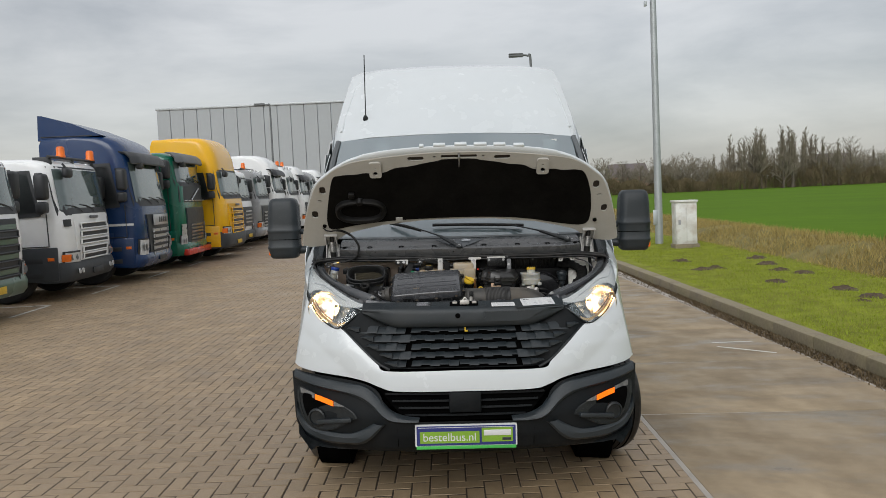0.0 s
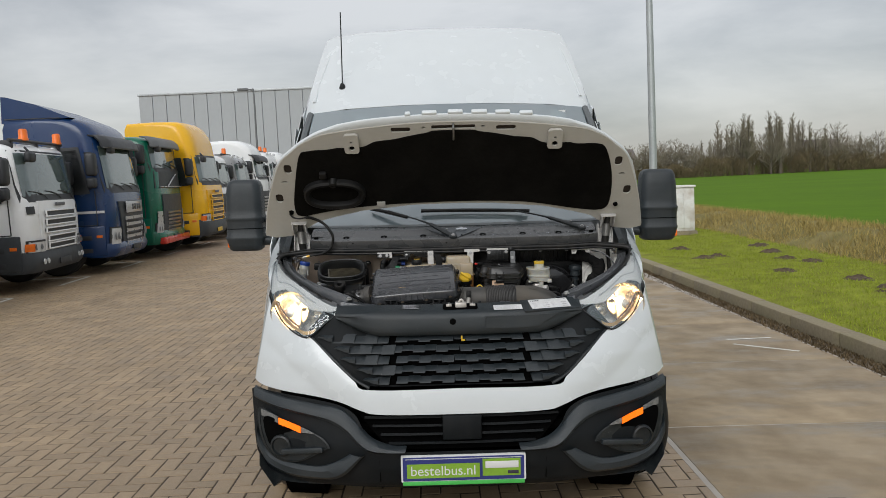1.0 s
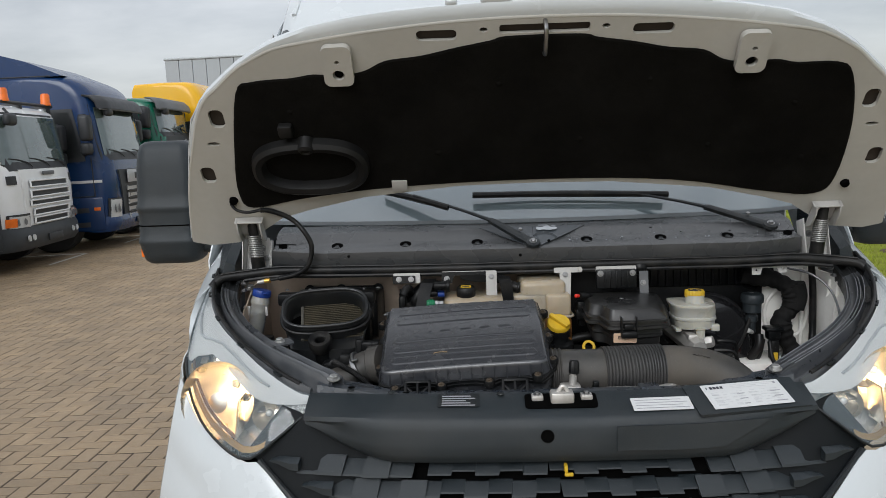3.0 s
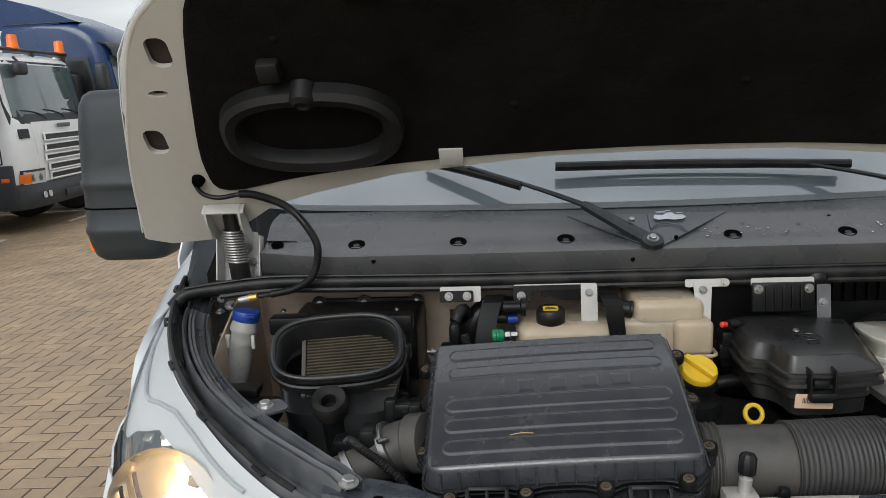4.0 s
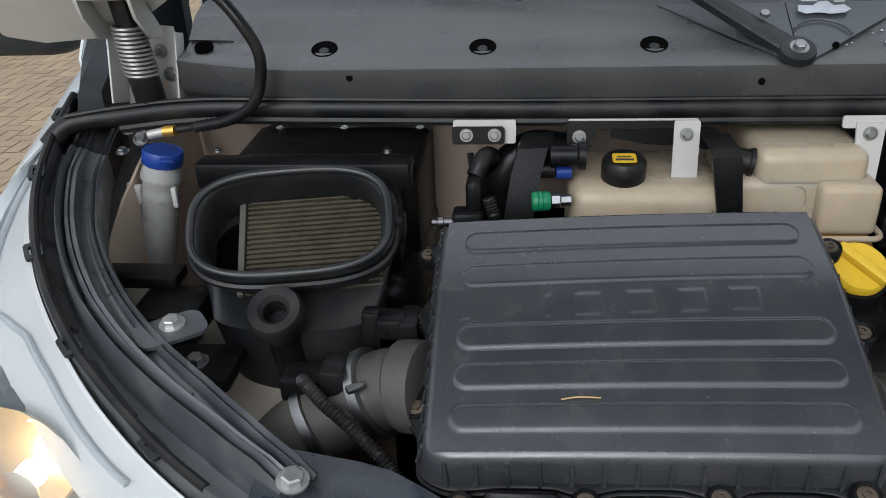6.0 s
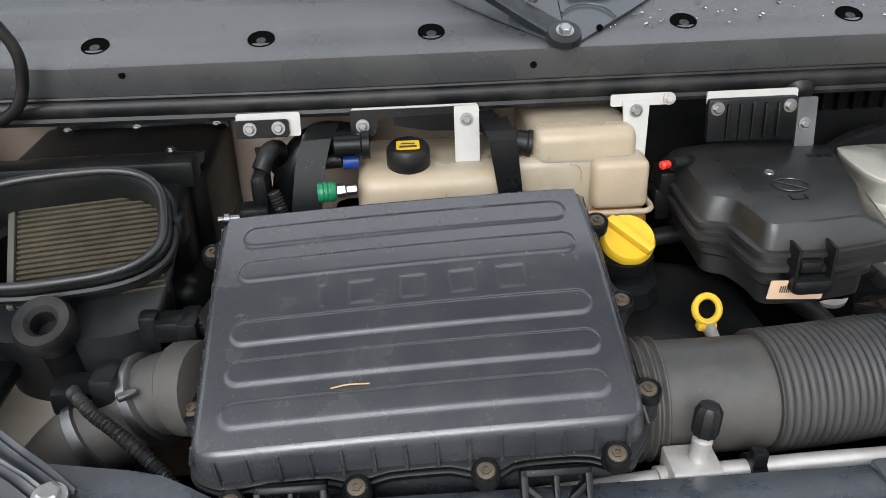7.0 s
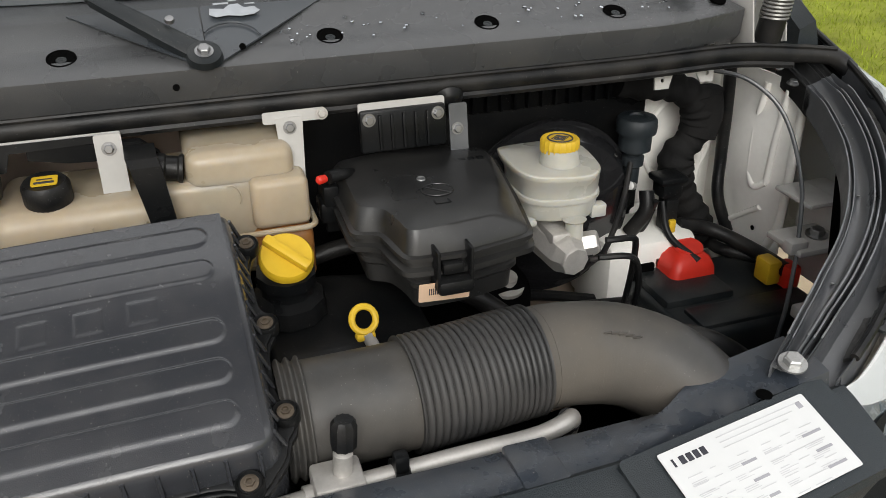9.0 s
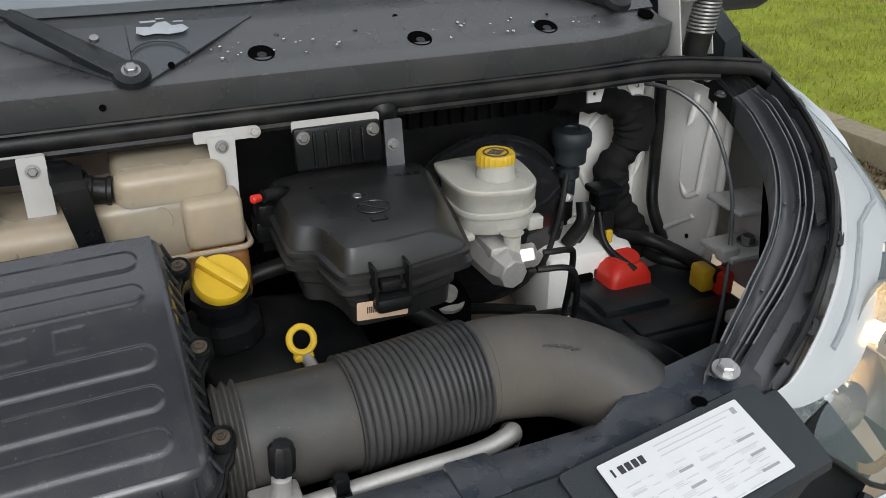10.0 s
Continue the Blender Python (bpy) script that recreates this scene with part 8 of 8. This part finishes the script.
# intake pipe: cuff, ribbed sleeve, elbow
hp = [(.005, .352, 1.083), (.06, .352, 1.083), (.12, .353, 1.083), (.185, .358, 1.083), (.25, .366, 1.083), (.31, .367, 1.082), (.372, .352, 1.076), (.420, .316, 1.058), (.446, .270, 1.02), (.452, .24, .96)]
pts = smooth(hp, 16)
nn = len(pts) - 1


fine = []
for i in range(nn):
    fine += [pts[i].lerp(pts[i + 1], k / 9) for k in range(9)]
fine.append(pts[-1])
fn = len(fine) - 1


def fine_r(f):
    p = fine[min(int(round(f * fn)), fn)]
    x = p.x
    if f < .5 and x < .030:
        return .0575 + .0025 * math.cos(x * 2 * math.pi / .0095)
    if f < .62 and .130 < x < .268:
        return .0545
    return .0550 if f < .5 else .0555 - .006 * max(0, f - .6)


pipe = part("intake_pipe", tube(fine, fine_r, 36, 1), DUSTYP, van, "dusty black intake pipe with a ribbed sleeve")
sl = [p for k, p in enumerate(fine) if .129 < p.x < .270 and k < .62 * fn]
part("ribbed_sleeve", tube(sl, lambda f: .0560 + .0042 * abs(math.cos(f * math.pi * 19)) ** .5, 36, 1), mat("dark_ribbed_rubber", (.030, .030, .030), .40, vary=.2, dust=.35, dustcol=(.10, .09, .08), dscale=12), pipe, "black ribbed rubber sleeve")
random.seed(31)
for u in range(9):
    q = fine[int(fn * random.uniform(.55, .72))]
    part("mould_pip", lathe([(.0016, 0), (.001, .001), (0, .0012)], q + Vector((random.uniform(-.02, .02), -.018, .048)), (0, -.4, 1), 8), DUSTYP, pipe)
for k in range(5):
    q = fine[int(fn * (.625 + .014 * k))]
    part("mould_mark", rbox(-.006, .006, -.002, .002, 0, .0016, .0006, 1, m=Matrix.Translation(q + Vector((-.012, -.030, .0455))) @ Matrix.Rotation(-.6, 4, "X") @ Matrix.Rotation(-.7, 4, "Z")), DUSTYP, pipe)
# refrigerant pipe
ac = part("aluminium_pipe", tube([(-.16, .262, 1.045), (-.05, .268, 1.052), (.05, .272, 1.058), (.15, .275, 1.060), (.235, .277, 1.060), (.272, .284, 1.062), (.290, .302, 1.050), (.292, .315, 1.015)], .0095, 14), ALU, van, "bright aluminium pipe with a service port")
part("port_block", rbox(.020, .066, .252, .292, 1.044, 1.078, .004), ALU, ac)
part("service_port", lathe([(.009, 0), (.009, .022), (.0065, .024), (.0065, .034)], (.048, .272, 1.076), (.08, .05, 1), 18), ALU, ac)
part("port_cap", lathe([(.0115, 0), (.012, .004), (.012, .024), (.009, .029), (0, .029)], (.051, .274, 1.104), (.08, .05, 1), 20, -.0012, 1), RUBBER, ac, "black ribbed port cap")
part("pipe_sleeve", tube([(.012, .270, 1.056), (.022, .271, 1.056)], .013, 14, 1), ALU, ac)
part("pipe_clip", merge(tube([(.094, .274, 1.059), (.108, .275, 1.059)], .0145, 14, 1), rbox(.094, .108, .262, .276, 1.066, 1.086, .003)), FUSEP, ac)
part("end_cuff", tube([(.290, .306, 1.046), (.292, .320, 1.02)], .0125, 12, 1), RUBBER, ac)
part("radiator_hose", tube([(.46, .42, 1.03), (.52, .40, 1.02), (.57, .37, .98), (.60, .33, .90)], .024, 14), RUBBER, van, "black hose wound with tape")
# near-black box behind the radiator, shade put into its colour
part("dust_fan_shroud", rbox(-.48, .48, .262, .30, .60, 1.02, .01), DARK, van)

# battery and leads
bat = part("battery", merge(rbox(.590, .835, .525, .725, .70, .940, .012, 3), rbox(.60, .72, .60, .715, .93, .952, .008), rbox(.62, .82, .535, .59, .93, .946, .006)), BLACKP, van, "black battery under a dusty cover")
part("terminal_cover", merge(loft([[Vector((x, y, z)) for x, y in rect(.643 + i, .722 - i, .652 + i, .728 - i, .014, 4)] for i, z in ((-.002, .940), (0, .962), (.006, .976), (.018, .984))]), lathe([(.024, 0), (.022, .006), (0, .008)], (.690, .690, .983), (0, -.2, 1), 20), rbox(.632, .66, .70, .738, .945, .975, .008, 3)), RED, bat, "red battery terminal cover")
part("fuse_block", rbox(.775, .80, .60, .635, .945, .985, .005), YELLOW, bat, "yellow fuse block")
part("fuse_block", rbox(.80, .825, .585, .62, .94, .98, .006), RED, bat)
for pts, r in (([(.69, .66, .975), (.665, .71, 1.00), (.662, .735, 1.05)], .006), ([(.70, .74, 1.0), (.76, .73, .985), (.80, .67, .97), (.805, .60, .97)], .012), ([(.64, .72, 1.06), (.63, .74, 1.00), (.56, .72, .985), (.49, .68, .98)], .005), ([(.80, .80, .94), (.77, .72, .955), (.83, .66, .95)], .010)):
    part("battery_lead", tube(pts, r, 10), RUBBER, bat)
loom = part("wiring_loom", tube([(.60, .80, 1.235), (.68, .79, 1.222), (.735, .785, 1.19), (.742, .785, 1.14), (.712, .785, 1.10), (.725, .785, 1.05), (.755, .78, .99), (.775, .77, .94)], lambda f: .026 + .0018 * math.sin(f * 120) + .003 * math.sin(f * 23), 14, 16), TAPE, van, "thick taped black wiring loom")
part("loom_tape", tube([(.745, .785, 1.205), (.752, .785, 1.17), (.744, .785, 1.135)], .031, 14), TAPE, loom)
part("thin_hose", tube([(.800, .80, 1.26), (.806, .80, 1.18), (.806, .795, 1.08), (.80, .78, 1.02), (.815, .76, .96)], .010, 10), RUBBER, van, "thin black drain hose")
vac = part("vacuum_valve", lathe([(.008, -.105), (.012, -.098), (.012, -.070), (.017, -.066), (.017, -.052), (.012, -.049), (.012, -.044), (.0255, -.040), (.0255, -.014), (.031, -.012), (.032, -.002), (.031, .008), (.028, .012), (.013, .014), (.012, .011), (0, .011)], (.624, .772, 1.170), (.0, -.02, 1), 30), BUMPP, van, "round black vacuum valve")
part("valve_hose", tube([(.634, .74, 1.07), (.63, .73, 1.04), (.61, .74, 1.0)], .012, 10), RUBBER, vac)
part("cream_plug", lathe([(.0065, -.01), (.0065, .012), (0, .014)], (.611, .748, 1.078), (-.5, -.5, .3), 14), BRKT, vac)
plug = part("sensor_connector", merge(rbox(.655, .692, .725, .76, 1.055, 1.085, .006), rbox(.648, .698, .72, .765, 1.08, 1.092, .005), rbox(.662, .686, .722, .75, 1.0, 1.055, .005)), FUSEP, van)
part("yellow_lock", rbox(.668, .68, .716, .724, 1.00, 1.022, .002), YELLOW, plug)
# ribbed plenum edge under the cowl on this side
plen = part("plenum", rbox(.30, .70, .81, .85, 1.20, 1.285, .008), FUSEP, van, "ribbed black plenum")
for x in np.arange(.32, .68, .022):
    part("plenum_rib", rbox(x, x + .004, .798, .812, 1.205, 1.28, .001), FUSEP, plen)
for x in (.585, .45):
    bolt(van, (x, .800, 1.262), (0, -1, .1), .007, "plenum_bolt")
random.seed(11)
for k in range(14):
    x0, x1 = random.uniform(-.3, .75), random.uniform(-.3, .75)
    y0, y1 = random.uniform(.55, .8), random.uniform(.6, .82)
    z = random.uniform(.88, 1.0)
    part("loose_lead", tube([(x0, y0, z - .05), ((x0 + x1) / 2, (y0 + y1) / 2, z), (x1, y1, z - .06)], random.choice((.004, .006, .009)), 8), RUBBER, van)

# ---- the yard's bricks, laid in herringbone ----
U = .1035


def brick_verts(w, d, g=.0044, b=.002, drop=.014):
    x0, x1, y0, y1 = g, w - g, g, d - g
    return [(x0, y0, -drop), (x1, y0, -drop), (x1, y1, -drop), (x0, y1, -drop), (x0, y0, -b), (x1, y0, -b), (x1, y1, -b), (x0, y1, -b), (x0 + b, y0 + b, 0), (x1 - b, y0 + b, 0), (x1 - b, y1 - b, 0), (x0 + b, y1 - b, 0)]


brick_faces = [(8, 9, 10, 11)] + [(4 + k, 4 + (k + 1) % 4, 8 + (k + 1) % 4, 8 + k) for k in range(4)] + [(k, (k + 1) % 4, 4 + (k + 1) % 4, 4 + k) for k in range(4)]
brick_mesh = {}
for key, (w, d) in (("across", (2 * U, U)), ("along", (U, 2 * U))):
    me = bpy.data.meshes.new("brick")
    me.from_pydata(brick_verts(w, d), [], brick_faces)
    me.materials.append(BRICK)
    brick_mesh[key] = me
rng = np.random.default_rng(12)
base = {k: np.array(brick_verts(*((2 * U, U) if k == "across" else (U, 2 * U)))) for k in brick_mesh}
allv, allf, singles = [], [], 0
for m in range(-170, 200):
    for q in range(-110, 110):
        for key, (ox, oy) in (("across", (0, 0)), ("along", (0, 1))):
            x, y = (m + 2 * q + ox) * U, (m - 2 * q + oy) * U
            if not (-13.5 < x < 1.27 and -4.6 < y < 16.9):
                continue
            if x < -9 and y < 3 or (abs(x) < .75 and 1.2 < y < 6.0):
                continue
            z = ground_z(x) + rng.uniform(-.0009, .0009)
            if -2.55 < x < -.95 and -1.0 < y < 2.75 and singles < 300:
                ob = new("brick", brick_mesh[key])
                ob.parent = ground
                ob.location = (x, y, z)
                ob.rotation_euler = (rng.normal(0, .0025), rng.normal(0, .0025), rng.normal(0, .006))
                singles += 1
                continue
            k = len(allv) * 12
            v = base[key] + (x, y, z)
            v[:, 0] = np.minimum(v[:, 0], 1.294)
            v[8:, 2] += rng.normal(0, .0006, 4)
            allv.append(v)
            allf += [tuple(k + i for i in f) for f in brick_faces[:5]]
me = bpy.data.meshes.new("brick_field")
me.from_pydata(np.concatenate(allv).tolist(), [], allf)
me.materials.append(BRICK)
field_ob = new("brick_field", me)
field_ob.parent = ground
tagged(field_ob, kind="stuff")
